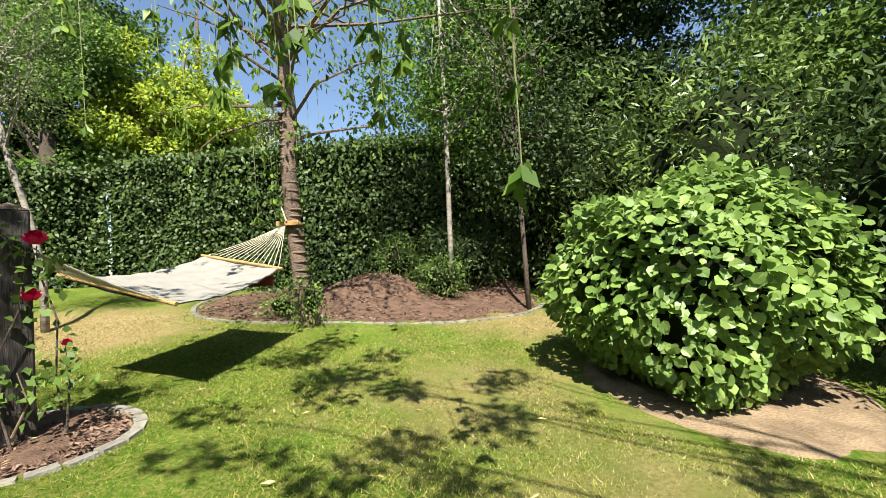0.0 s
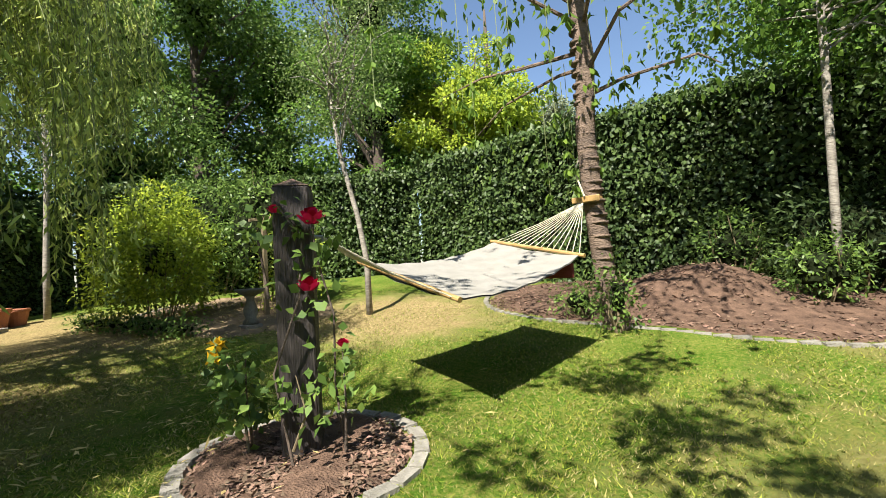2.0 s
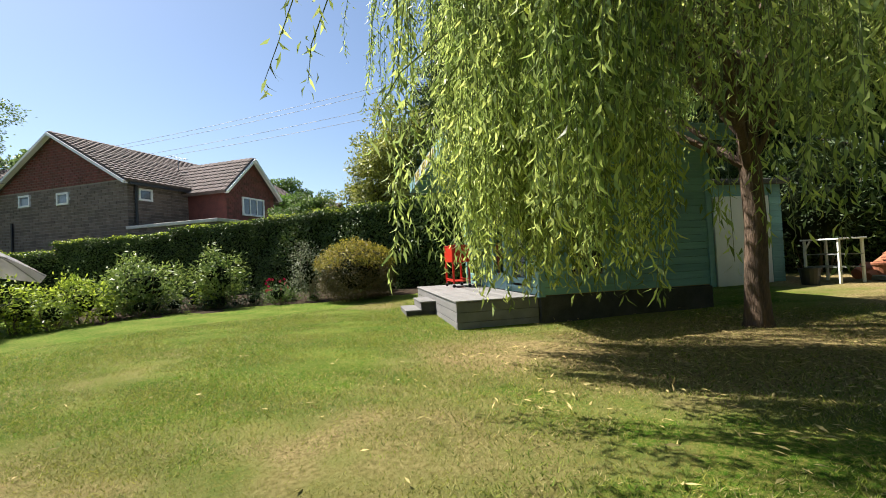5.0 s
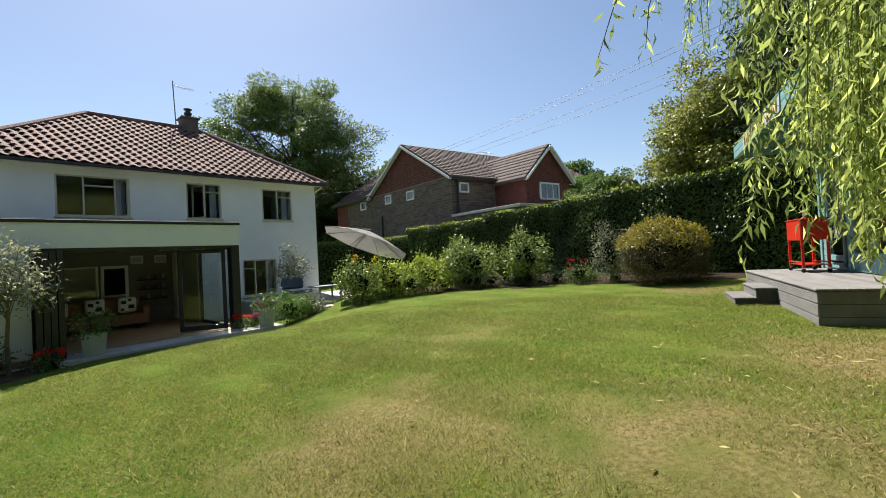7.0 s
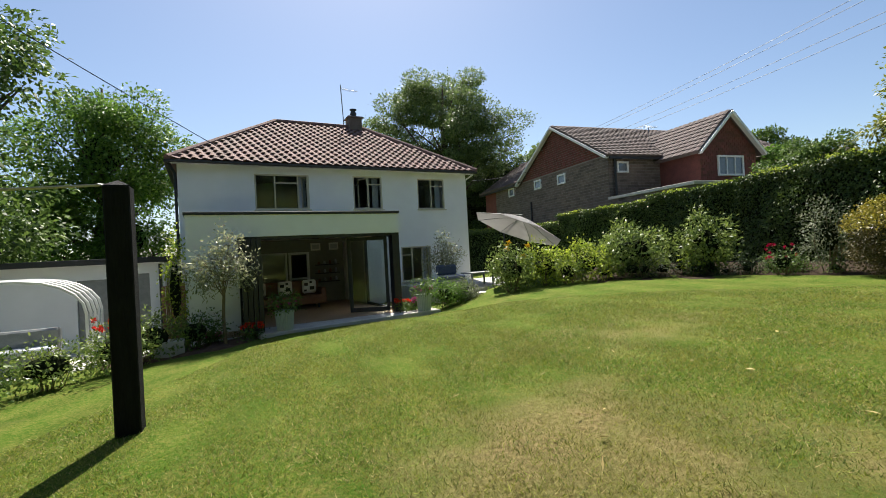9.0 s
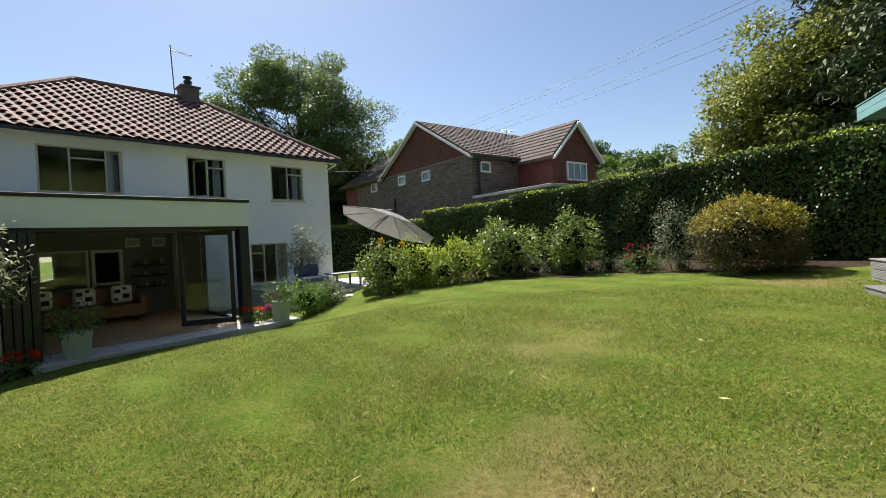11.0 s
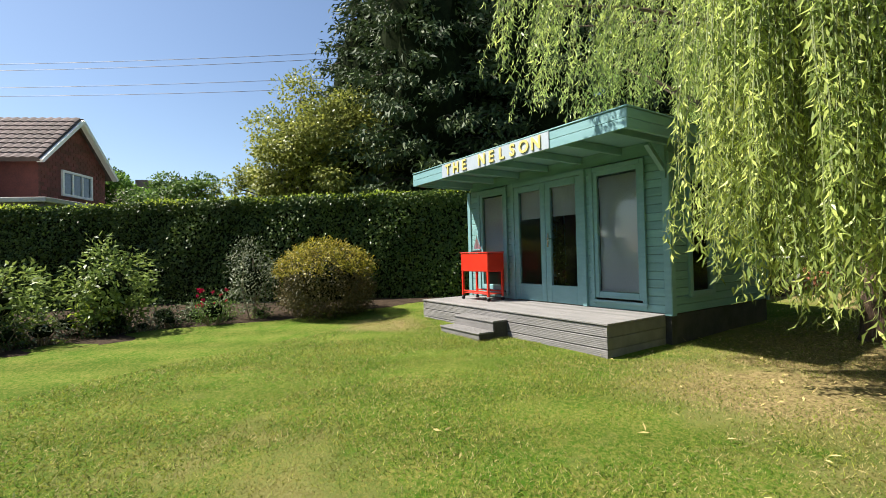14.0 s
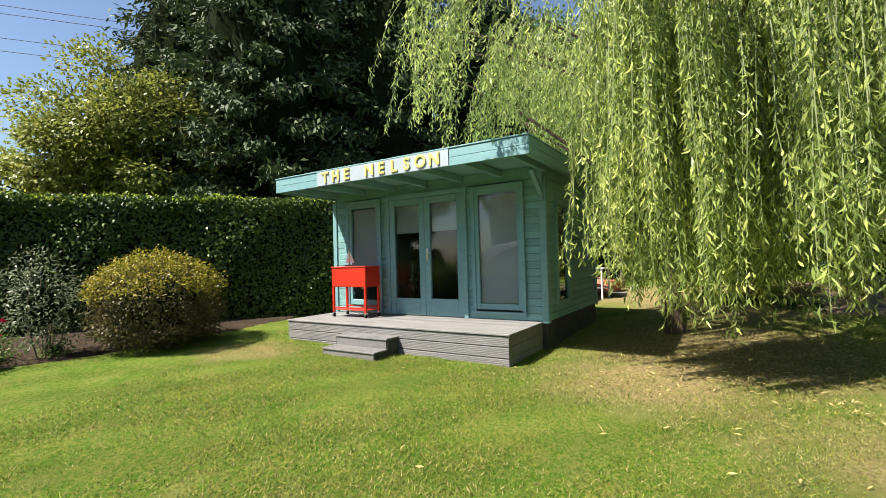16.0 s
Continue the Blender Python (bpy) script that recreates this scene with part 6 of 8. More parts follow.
    P, A = np.concatenate(P), np.concatenate(A)
    v, q = leaves(P, A, 0.125, 0.055, rng, droop=0.2)
    hang("leaves", np_mesh("cherry_leaves", v, q, M["l_cherry"]), ob, "drooping toothed green leaves")


cherry()


tree("cherry_tree", "second cherry tree whose crown hangs over the lawn", 5.6, 0.2, 6.4, 0.075, [(-3.2, -1.0, 5.0, 2.0, 1.9, 0.6), (-4.8, 0.6, 5.2, 1.7, 1.7, 0.5), (-6.7, 1.2, 5.1, 1.7, 1.5, 0.5)], "l_cherry", 2300, 0.10, 37, bark="bark", width=0.45, nlimb=3, boughs=20)


def bare_trunk(name, label, x, y, pts, radii, bark, seed, leaf=None, crowns=(), n=0, size=0.06):
    z = g(x, y)
    ob = thing(name, label, "tree", Matrix.Translation((x, y, z)))
    part("trunk", tube(bm_new(), pts, radii, 10), M[bark], ob, smooth=True)
    pr = random.Random(seed)
    bm = bm_new()
    top = Vector(pts[-1])
    for c in crowns:
        for k in range(12):
            d = Vector((pr.gauss(0, 1), pr.gauss(0, 1), pr.gauss(0, 0.7))).normalized()
            limbs(bm, pr, Vector(pts[-2]).lerp(top, pr.random()), [(c[0] + d.x * c[3] * 0.8, c[1] + d.y * c[4] * 0.8, c[2] + d.z * c[5] * 0.8)], 0.022, 0.15, 5)
    if crowns:
        tagged(part("limb_framework", bm, M[bark], ob), kind="stuff")
    for i, c in enumerate(crowns):
        crown("crown", ob, M[leaf], c[:3], c[3:], n // len(crowns), size, size * 0.6, seed + i, inner=0.2, spread=0.22, per=10)
    return ob


bare_trunk("birch_tree", "slim silver birch trunk before the hedge", -0.15, 9.0, [(0, 0, -0.2), (0.02, 0, 1.2), (0.05, 0.05, 3.0), (0.05, 0.05, 6.5)], [0.055, 0.05, 0.045, 0.025], "birch", 41, "l_ash", [(0.2, 0.3, 4.9, 1.7, 1.4, 1.9), (-0.7, 0.6, 4.2, 1.1, 0.9, 0.9), (0.9, 0.4, 3.6, 1.2, 0.9, 1.3)], 7600, 0.09)
bare_trunk("birch_tree", "mossy slim trunk at the dark hedge corner", 1.25, 8.6, [(0, 0, -0.2), (-0.02, 0, 1.0), (-0.05, 0.05, 2.4), (0.05, 0.1, 5.5)], [0.05, 0.042, 0.036, 0.02], "darkbark", 43, "l_dark", [(0, 0.4, 4.8, 1.7, 1.4, 1.9), (0.2, 0.2, 2.9, 1.0, 0.7, 1.1)], 7000, 0.09)
bare_trunk("birch_tree", "leaning young birch with fine weeping leaves", -6.1, 6.5, [(0, 0, -0.2), (-0.03, 0.02, 0.9), (-0.14, -0.05, 1.7), (-0.34, -0.2, 2.75), (-0.5, -0.3, 4.2)], [0.06, 0.05, 0.045, 0.04, 0.02], "birch", 45, "l_birch", [(-0.3, -0.2, 3.9, 1.1, 1.0, 0.9), (0.1, 0, 5.0, 1.0, 1.0, 1.1)], 9000, 0.05)
bare_trunk("birch_tree", "thin pale birch trunk beyond the flower pots", -13.6, 3.25, [(0, 0, -0.2), (-0.03, 0.0, 1.2), (-0.1, 0.05, 3.0), (0, 0, 5.0)], [0.075, 0.065, 0.055, 0.03], "birch", 47, "l_birch", [(0, 0, 4.8, 1.6, 1.5, 1.5)], 5000, 0.06)

tree("lime_tree", "bright yellow-green tree lit by the sun", -9.2, 13.6, 7.6, 0.2, [(0, 0, 5.5, 1.9, 1.7, 2.1), (1.3, 0.3, 4.6, 1.4, 1.2, 1.4), (-1.4, 0, 4.2, 1.3, 1.3, 1.2)], "l_lime", 13000, 0.12, 51, dense=0.3, boughs=40)
tree("pine_tree", "distant greyish pine beyond the hedge", -13.0, 25.0, 9.5, 0.25, [(0, 0, 6.8, 2.6, 2.4, 2.3)], "l_silver", 5000, 0.16, 53)
tree("ash_tree", "tall leafy ash tree behind the hedge", 0.4, 12.9, 10, 0.2, [(0, 0, 5.2, 2.4, 1.8, 2.0), (0.3, 0, 8.4, 2.4, 2, 2.2), (1.6, -0.6, 6.0, 1.8, 1.6, 2.4)], "l_ash", 19000, 0.12, 55, dense=0.45, boughs=34)
tree("laurel_tree", "tall dark evergreen tree behind the hedge", 3.6, 12.6, 10, 0.22, [(0, 0, 4.4, 2.4, 2.0, 2.6), (0, 0, 8.2, 2.3, 2.2, 2.4)], "l_dark", 18000, 0.13, 57, dense=0.6, boughs=46)
tree("laurel_tree", "tall dark evergreen tree beside the hedge", 7.6, 11.2, 10, 0.25, [(0, 0, 4.2, 2.6, 2.4, 2.9), (0, 0, 8.2, 2.6, 2.5, 2.6)], "l_mid", 18000, 0.13, 59, dense=0.6, boughs=46)
tree("laurel_tree", "leafy evergreen tree at the garden edge", 9.4, 6.6, 9, 0.25, [(0, 0, 3.6, 2.4, 2.4, 2.9), (0, 0, 7.2, 2.3, 2.4, 2.2)], "l_mid", 15000, 0.13, 61, dense=0.6, boughs=46)
tree("dark_tree", "tall dark tree over the corner of the garden", -12.0, 12.0, 12, 0.25, [(0, 0, 5.5, 2.4, 2.2, 2.6), (-0.5, 0, 9.2, 2.6, 2.4, 2.6)], "l_ash", 13000, 0.13, 63, dense=0.3)
tree("dark_tree", "tall dark boundary tree with broken light between its boughs", -15.8, 7.5, 12, 0.28, [(0, 0, 5.2, 2.6, 2.6, 2.4), (0, 0, 9.3, 2.8, 2.6, 2.6)], "l_mid", 13000, 0.13, 65, dense=0.35)
tree("dark_tree", "tall dark boundary tree behind the shed", -18.0, 2.0, 12, 0.28, [(0, 0, 5.0, 2.8, 2.8, 2.6), (0, 0, 9.2, 2.8, 2.8, 2.6)], "l_mid", 13000, 0.13, 67, dense=0.4)
for x, y, s in ((-19.5, 11.8, 571), (-15.0, 14.5, 572), (-21.0, 6.5, 573), (-11.0, 17.5, 574)):
    tree("dark_tree", "dense dark tree beyond the boundary hedge", x, y, 13, 0.28, [(0, 0, 4.6, 2.9, 2.9, 3.0), (0.3, 0.3, 9.0, 3.1, 3.0, 3.4)] if s < 574 else [(0, 0, 4.0, 2.4, 2.4, 2.2)], "l_ash" if s % 2 else "l_mid", 11000, 0.16, s, dense=0.5)
conifer(-14.6, -8.6, 15, 3.9, 36000, 71)
conifer(-16.2, -4.6, 16, 4.0, 36000, 72)
conifer(-17.5, -0.6, 15, 3.9, 28000, 73)
conifer(-19.0, -8.0, 17, 4.2, 18000, 74)
conifer(-17.2, -12.2, 15, 3.6, 24000, 171)
tree("field_tree", "yellow-green leafy tree beside the conifers", -13.2, -13.2, 8.2, 0.22, [(0, 0.4, 5.0, 2.0, 2.0, 2.0), (-0.5, -1.6, 3.8, 1.7, 1.7, 1.4), (-0.6, 1.9, 4.4, 2.0, 1.9, 2.0)], "l_field", 22000, 0.11, 75, dense=0.4, boughs=60)
tree("garden_tree", "small rounded tree beyond the hedge", -11.6, -17.2, 4.8, 0.12, [(0, 0, 3.3, 1.4, 1.4, 1.2)], "l_mid", 4000, 0.1, 76)
tree("garden_tree", "low leafy tree beyond the hedge", -15.5, -27.0, 6.2, 0.14, [(0, 0, 4.3, 1.9, 1.9, 1.4)], "l_ash", 4000, 0.13, 77)
tree("garden_tree", "leafy tree beyond the neighbour's roof", -27, -46, 11, 0.2, [(0, 0, 7.0, 3.2, 3.0, 3.0)], "l_mid", 4500, 0.25, 78)
tree("ash_tree", "large airy tree behind the house", 4.0, -37.0, 18.5, 0.35, [(0, 0, 14.0, 4.3, 4.0, 3.2), (-3.2, 0, 11.0, 3.4, 3.2, 3.0), (3.6, 0, 11.0, 3.2, 3.0, 2.8), (0, 0, 8.5, 4.0, 3.5, 2.5)], "l_birch", 38000, 0.16, 79, boughs=44)
tree("dark_tree", "dark evergreen tree beside the house", 1.2, -40.0, 10.9, 0.3, [(0, 0, 5.3, 3.2, 2.6, 4.2), (-2.8, -1, 7.2, 3.0, 2.6, 2.8)], "l_dark", 10000, 0.2, 80, dense=0.68)
tree("ash_tree", "leafy tree beyond the neighbour's gable", -5.5, -42.0, 11.5, 0.3, [(0, 0, 8.2, 2.8, 2.6, 2.4)], "l_birch", 5000, 0.22, 81)
tree("garden_tree", "tall leafy tree beyond the garage", 18.5, -18.5, 12.5, 0.3, [(0, 0, 7.6, 3.2, 3.0, 3.4), (1.6, 1.6, 4.2, 2.4, 2.4, 2.6), (-1.8, 0.5, 3.6, 2.2, 2.2, 2.8)], "l_ash", 26000, 0.14, 82, dense=0.3, boughs=60)
tree("garden_tree", "tall olive-green tree at the garden's edge", 15.5, -9.5, 12, 0.3, [(0, 0, 7.6, 2.6, 2.6, 3.4), (0, 0, 3.8, 2.6, 2.6, 2.8), (1.0, 3.0, 5.5, 2.4, 2.4, 3.2)], "l_mid", 26000, 0.14, 83, dense=0.3, boughs=60)
tree("garden_tree", "leafy boundary tree on the house side", 13.5, 0.5, 9, 0.3, [(0, 0, 4.6, 2.8, 2.8, 3.2)], "l_mid", 9000, 0.17, 84, dense=0.3, boughs=50)


# ---- shrubs ----
def hazel():
    x, y, rx, ry, h = 2.72, 5.3, 1.32, 1.3, 2.15
    z = g(x, y)
    ob = thing("hazel_bush", "large rounded bush of broad pale green leaves", "bush", Matrix.Translation((x, y, z)))
    c, r = (0, 0, 1.0), (rx, ry, 1.12)
    core("inner_foliage", ob, c, r, 4, k=0.82)
    stems("stem_growth", ob, c, r, 14, 5, M["twig"], base=-0.05)
    rng = np.random.default_rng(91)
    n = 8800
    cen = ellipsoid_shell(rng, n, c, r, 0.86, -0.93, 0.10)
    out = (cen - np.array(c)) / np.array(r)
    ax = out * 0.5 + rng.normal(size=(n, 3)) * 0.5 + [0, 0, -0.35]
    fl = out * 1.0 + [0, 0, 0.45] + rng.normal(size=(n, 3)) * 0.35
    d, _, _ = frames_of(ax, rng)
    f = fl - d * (fl * d).sum(1, keepdims=True)
    f /= np.linalg.norm(f, axis=1, keepdims=True)
    s = np.cross(d, f)
    L = 0.086 * rng.uniform(0.65, 1.3, n)
    shape = [(0, 0, 0), (0.22, 0.40, 0.03), (0.6, 0.46, 0.05), (0.88, 0.22, 0.02), (1.05, 0, -0.08), (0.88, -0.22, 0.02), (0.6, -0.46, 0.05), (0.22, -0.40, 0.03), (0.5, 0, -0.02)]
    tris = [(8, k, (k + 1) % 8) for k in range(8)]
    single = mesh_from("leaf", shape, tris, M["l_hazel1"])
    near = np.argsort(np.hypot(cen[:, 0] + 1.2, cen[:, 1] + 2.5))[:300]
    for i in near:
        o = hang("leaf", single, ob)
        m = Matrix((d[i], s[i], f[i])).transposed().to_4x4()
        o.matrix_local = Matrix.Translation(cen[i]) @ m @ Matrix.Scale(float(L[i]), 4)
    keep = np.ones(n, bool)
    keep[near] = False
    sh = np.array(shape)
    v = cen[keep][:, None] + (sh[None, :, 0, None] * d[keep][:, None] + sh[None, :, 1, None] * s[keep][:, None] + sh[None, :, 2, None] * f[keep][:, None]) * L[keep][:, None, None]
    t = (np.arange(keep.sum()) * 9)[:, None, None] + np.array(tris)[None]
    tagged(hang("leaves", np_mesh("hazel_leaves", v.reshape(-1, 3), t.reshape(-1, 3), M["l_hazel"]), ob, "broad pale green leaves"), kind="stuff")


M["l_hazel1"] = mat("hazel_leaf_single", (0.20, 0.305, 0.075), (0.145, 0.235, 0.052), rough=0.45, scale=1.2, fine=9, bump=0, obj=0.3, trans=0.35)
hazel()
shrub("rhododendron", "tall rhododendron with long glossy leaves", "bush", 4.6, 8.2, 2.1, 1.7, 4.6, "l_rhodo", 7500, 0.15, 0.045, 101, per=9, spread=0.12)
shrub("laurel_bush", "dark laurel bush with glossy leaves", "bush", 5.3, 5.3, 1.5, 1.8, 3.4, "l_dark", 6000, 0.14, 0.05, 102, per=8, spread=0.12)
shrub("laurel_bush", "shaded laurel in the hedge corner", "bush", 2.4, 10.2, 1.5, 1.1, 4.2, "l_dark", 6500, 0.13, 0.05, 103, per=8, spread=0.12)
shrub("laurel_bush", "low dark evergreen under the birch", "bush", 0.0, 9.9, 1.0, 0.7, 1.5, "l_dark", 2500, 0.10, 0.035, 104)
shrub("garden_shrub", "small leafy green shrub at the mulch bed", "bush", -0.3, 8.75, 0.45, 0.4, 0.75, "l_mid", 1200, 0.07, 0.03, 105)
shrub("garden_shrub", "low green plant beneath the hammock", "plant", -2.75, 7.35, 0.3, 0.28, 0.42, "l_hazel", 450, 0.07, 0.03, 106, k=0.5)
shrub("garden_shrub", "ivy-like growth at the foot of the cherry trunk", "plant", -2.0, 6.75, 0.2, 0.18, 0.8, "l_mid", 420, 0.06, 0.035, 107, k=0.4)
shrub("garden_shrub", "spindly leafy shrub before the hedge", "bush", -1.4, 10.0, 0.5, 0.4, 1.2, "l_mid", 900, 0.08, 0.035, 108, k=0.5)
shrub("golden_bush", "bright yellow-green privet bush in the far bed", "bush", -9.15, 4.25, 0.95, 0.9, 2.2, "l_lime", 9500, 0.085, 0.04, 109, k=0.3)
shrub("golden_bush", "yellow-green privet shoots beside the bird bath", "bush", -7.6, 5.9, 0.5, 0.5, 1.7, "l_lime", 1800, 0.07, 0.032, 110, k=0.5)
shrub("laurel_bush", "dark shrub behind the bird bath", "bush", -8.6, 6.0, 1.2, 0.9, 3.0, "l_mid", 4500, 0.09, 0.045, 111)
shrub("laurel_bush", "dark overgrown shrub behind the pots", "bush", -14.6, 1.0, 1.0, 1.6, 3.4, "l_dark", 4500, 0.11, 0.045, 112)
shrub("laurel_bush", "dark overgrown shrub in the far corner", "bush", -12.6, 6.6, 1.6, 1.4, 3.6, "l_mid", 5500, 0.11, 0.05, 113)
for i in range(7):
    shrub("ground_cover", "low green ground cover in the shaded bed", "plant", -9.9 + i * 0.42, 3.35 + 0.12 * i, 0.28, 0.22, 0.25, "l_mid", 260, 0.06, 0.035, 120 + i, k=0.5, group="ground cover of the far bed")
BED2 = lambda a: 1.9 + 0.5 * math.cos(2 * a)
patch("bed_far", "leaf-strewn soil bed round the privet bush", -8.7, 5.4, BED2, M["soil"])
kerb("edging_far", "stone edging of the far bed", [(-8.7 + BED2(a) * math.cos(a), 5.4 + BED2(a) * math.sin(a), a + math.pi / 2) for a in (math.pi * 1.0 + k * 0.082 for k in range(26))])

# bed along the side hedge
def bed_side():
    n = 40
    v, f = [], []
    for i in range(n + 1):
        t = i / n
        x0, y0 = -9.3 + 8.4 * t, -6.6 - 4.9 * t - 0.9 * math.sin(t * 3.14)
        for k in range(5):
            s = k / 4
            x, y = x0 + (-9.95 + 3.9 * t - x0) * s, y0 + (-6.6 - 17.0 * t - y0) * s
            v.append((x, y, g(x, y) + (0.03 if k else -0.012) + 0.012 * math.sin(x * 8 + y * 5)))
    for i in range(n):
        for k in range(4):
            f.append((i * 5 + k, i * 5 + k + 1, i * 5 + k + 6, i * 5 + k + 5))
    tagged(new("bed_side", mesh_from("bed_side", v, f, M["dark_soil"])), "narrow soil border along the hedge", "flower bed", kind="structure")


bed_side()
# gold over dark bronze: leaf colour, plus sun and shade painted in
gb = shrub("azalea_bush", "rounded clipped bush, golden on top and bronze beneath, light and shade painted in", "bush", -7.35, -8.35, 1.02, 0.98, 1.45, "l_bronze", 8500, 0.055, 0.027, 131, per=6, spread=0.06, lump=0.08)
crown("low_growth", gb, M["l_bronze"], (0, 0, 0.42), (1.0, 0.96, 0.46), 7000, 0.05, 0.024, 531, inner=0.85, low=-0.95, spread=0.06, per=6, lump=0.08, label="bronze lower leaves, darkened for shade")
crown("new_growth", gb, M["l_gold"], (0, 0, 0.80), (1.06, 1.02, 0.76), 6200, 0.055, 0.027, 132, inner=0.88, low=0.12, spread=0.05, per=6, lump=0.05, label="golden leaves on top, sunlit tone in the colour")
shrub("garden_shrub", "upright grey-leaved shrub before the hedge", "bush", -6.75, -9.75, 0.44, 0.42, 1.6, "l_silver", 1300, 0.07, 0.026, 133, k=0.4)
shrub("garden_shrub", "rounded leafy shrub with pale tips", "bush", -4.95, -11.35, 0.6, 0.55, 1.42, "l_border", 1900, 0.11, 0.045, 134, lift=0.08, k=0.5)
shrub("rhododendron", "broad leafy rhododendron in the border", "bush", -3.4, -12.25, 0.95, 0.8, 1.35, "l_border", 2900, 0.13, 0.048, 135, k=0.5)
shrub("garden_shrub", "tall shoot of pale leaves above the border", "bush", -3.5, -13.3, 0.32, 0.3, 1.75, "l_border", 420, 0.10, 0.045, 136, k=0.3)
shrub("garden_shrub", "yellow-green leafy border shrub", "bush", -2.05, -11.95, 0.62, 0.6, 0.98, "l_lime", 1700, 0.10, 0.04, 137, k=0.45)
shrub("garden_shrub", "mixed green border shrub by the terrace", "bush", -0.95, -11.95, 0.66, 0.6, 1.08, "l_lime", 1500, 0.10, 0.04, 138, k=0.45)
shrub("garden_shrub", "leafy shrub with yellow blooms by the terrace", "bush", 0.0, -11.75, 0.66, 0.6, 1.2, "l_border", 2000, 0.10, 0.042, 139, k=0.45)
shrub("garden_shrub", "low green plant at the lawn's edge", "plant", -1.5, -11.6, 0.45, 0.35, 0.7, "l_border", 800, 0.07, 0.03, 140, k=0.45)
shrub("border_plant", "small yellow-green plant with broad leaves", "plant", -4.5, -11.3, 0.2, 0.18, 0.5, "l_lime", 90, 0.13, 0.06, 141, k=0.2)
for i, (px, py, pr_, ph, lf) in enumerate(((-6.3, -10.4, 0.25, 0.3, "l_mid"), (-5.0, -11.2, 0.22, 0.28, "l_mid"), (-4.9, -11.9, 0.3, 0.5, "l_dark"), (-5.2, -10.9, 0.2, 0.22, "l_silver"), (-3.2, -11.7, 0.35, 0.5, "l_mid"), (-6.8, -9.6, 0.2, 0.25, "l_mid"))):
    shrub("border_plant", "small leafy plant in the border", "plant", px, py, pr_, pr_, ph, lf, 320, 0.055, 0.026, 150 + i, k=0.45, group="small border plants")


pr = random.Random(15)
for i in range(22):
    t = pr.uniform(0.06, 0.95)
    px, py = -8.9 + 8.4 * t - pr.uniform(0, 0.9), -7.4 - 4.6 * t - 0.9 * math.sin(t * 3.14) - pr.uniform(0.1, 1.3)
    rr = pr.uniform(0.2, 0.38)
    shrub("border_plant", "low dark leafy plant in the border before the hedge", "plant", px, py, rr, rr, pr.uniform(0.25, 0.5), pr.choice(("l_dark", "l_mid", "l_dark", "l_silver")), 300, 0.065, 0.028, 170 + i, k=0.45, group="small border plants")


def blooms(name, parent, pts, material, r, seed, per=14, label=""):
    """Flower heads of many small petals."""
    rng = np.random.default_rng(seed)
    c = np.repeat(np.array(pts, float), per, 0)
    d = rng.normal(size=c.shape) + [0, 0, 0.5]
    d /= np.linalg.norm(d, axis=1, keepdims=True)
    v, q = leaves(c + d * r * 0.15, d, r, r * 0.8, rng, droop=0.3)
    return hang(name, np_mesh(name, v, q, material), parent, label)


rb = shrub("rose_bush", "small bush with bright red blooms in the border", "bush", -5.95, -10.0, 0.38, 0.32, 0.6, "l_mid", 600, 0.05, 0.025, 161, k=0.45)
pr = random.Random(5)
for k in range(14):
    a = pr.uniform(0, 6.28)
    blooms("bloom", rb, [(0.28 * math.cos(a), 0.28 * math.sin(a), pr.uniform(0.35, 0.72))], M["petal_red"], 0.04, 300 + k)
yb = thing("yellow_roses", "yellow rose blooms above the border shrubs", "flower", Matrix.Translation((0.05, -11.7, g(0.05, -11.7))))
part("stem", tube(tube(bm_new(), [(0, 0, 0), (0.05, 0, 0.8), (0.0, 0, 1.32)], 0.008, 5), [(0, 0, 0.2), (-0.35, 0.1, 0.8), (-0.5, 0.1, 1.2)], 0.007, 5), M["greentwig"], yb)
for p in ((0.0, 0.0, 1.34), (0.06, 0.05, 1.25), (-0.5, 0.1, 1.22), (-0.38, 0.12, 0.95), (0.05, -0.02, 1.15)):
    blooms("bloom", yb, [p], M["petal_yellow"], 0.075, 330, per=16)


# ---- posts, hammock, rose bed ----
def post(name, label, x, y, top, w, turn, material=None):
    z = g(x, y)
    ob = thing(name, label, "post", pose(x, y, z, 0, 0, turn))
    H = top - z
    bm = bx(-w / 2, w / 2, -w / 2, w / 2, -0.25, H - 0.05, bevel=0.012)
    part("shaft", bm, material or M["post"], ob)
    bm = bm_new()
    b = [bm.verts.new((sx * w * 0.49, sy * w * 0.49, H - 0.049)) for sx, sy in ((-1, -1), (1, -1), (1, 1), (-1, 1))]
    t = bm.verts.new((0, 0, H + 0.01))
    bm.faces.new(b[::-1])
    for i in range(4):
        bm.faces.new((b[i], b[(i + 1) % 4], t))
    part("cap", bm, material or M["willowbark"], ob, "weathered pyramid top")
    return ob


p1 = post("rose_post", "thick black-stained timber post in the round bed", -2.47, 3.10, 1.58, 0.21, 52)
part("hook", tube(bm_new(), [(0, 0.10, 1.25), (0.02, 0.16, 1.24), (0.02, 0.18, 1.28)], 0.008, 6), M["lead"], p1, "iron hammock hook")
p2 = post("rope_post", "thick black timber post with a rope tied to its top", 4.04, -3.05, 1.84, 0.21, 30, M["blackpost"])
part("rope", tube(bm_new(), [(0.13, 0.05, 2.32), (1.2, 0.1, 2.24), (2.6, 0.2, 2.22), (4.2, 0.3, 2.25)], 0.014, 6), M["rope"], p2, "pale rope stretched from the top")
part("hook", tube(bm_new(), [(0.09, 0, 2.32), (0.15, 0.04, 2.33)], 0.012, 6), M["lead"], p2)
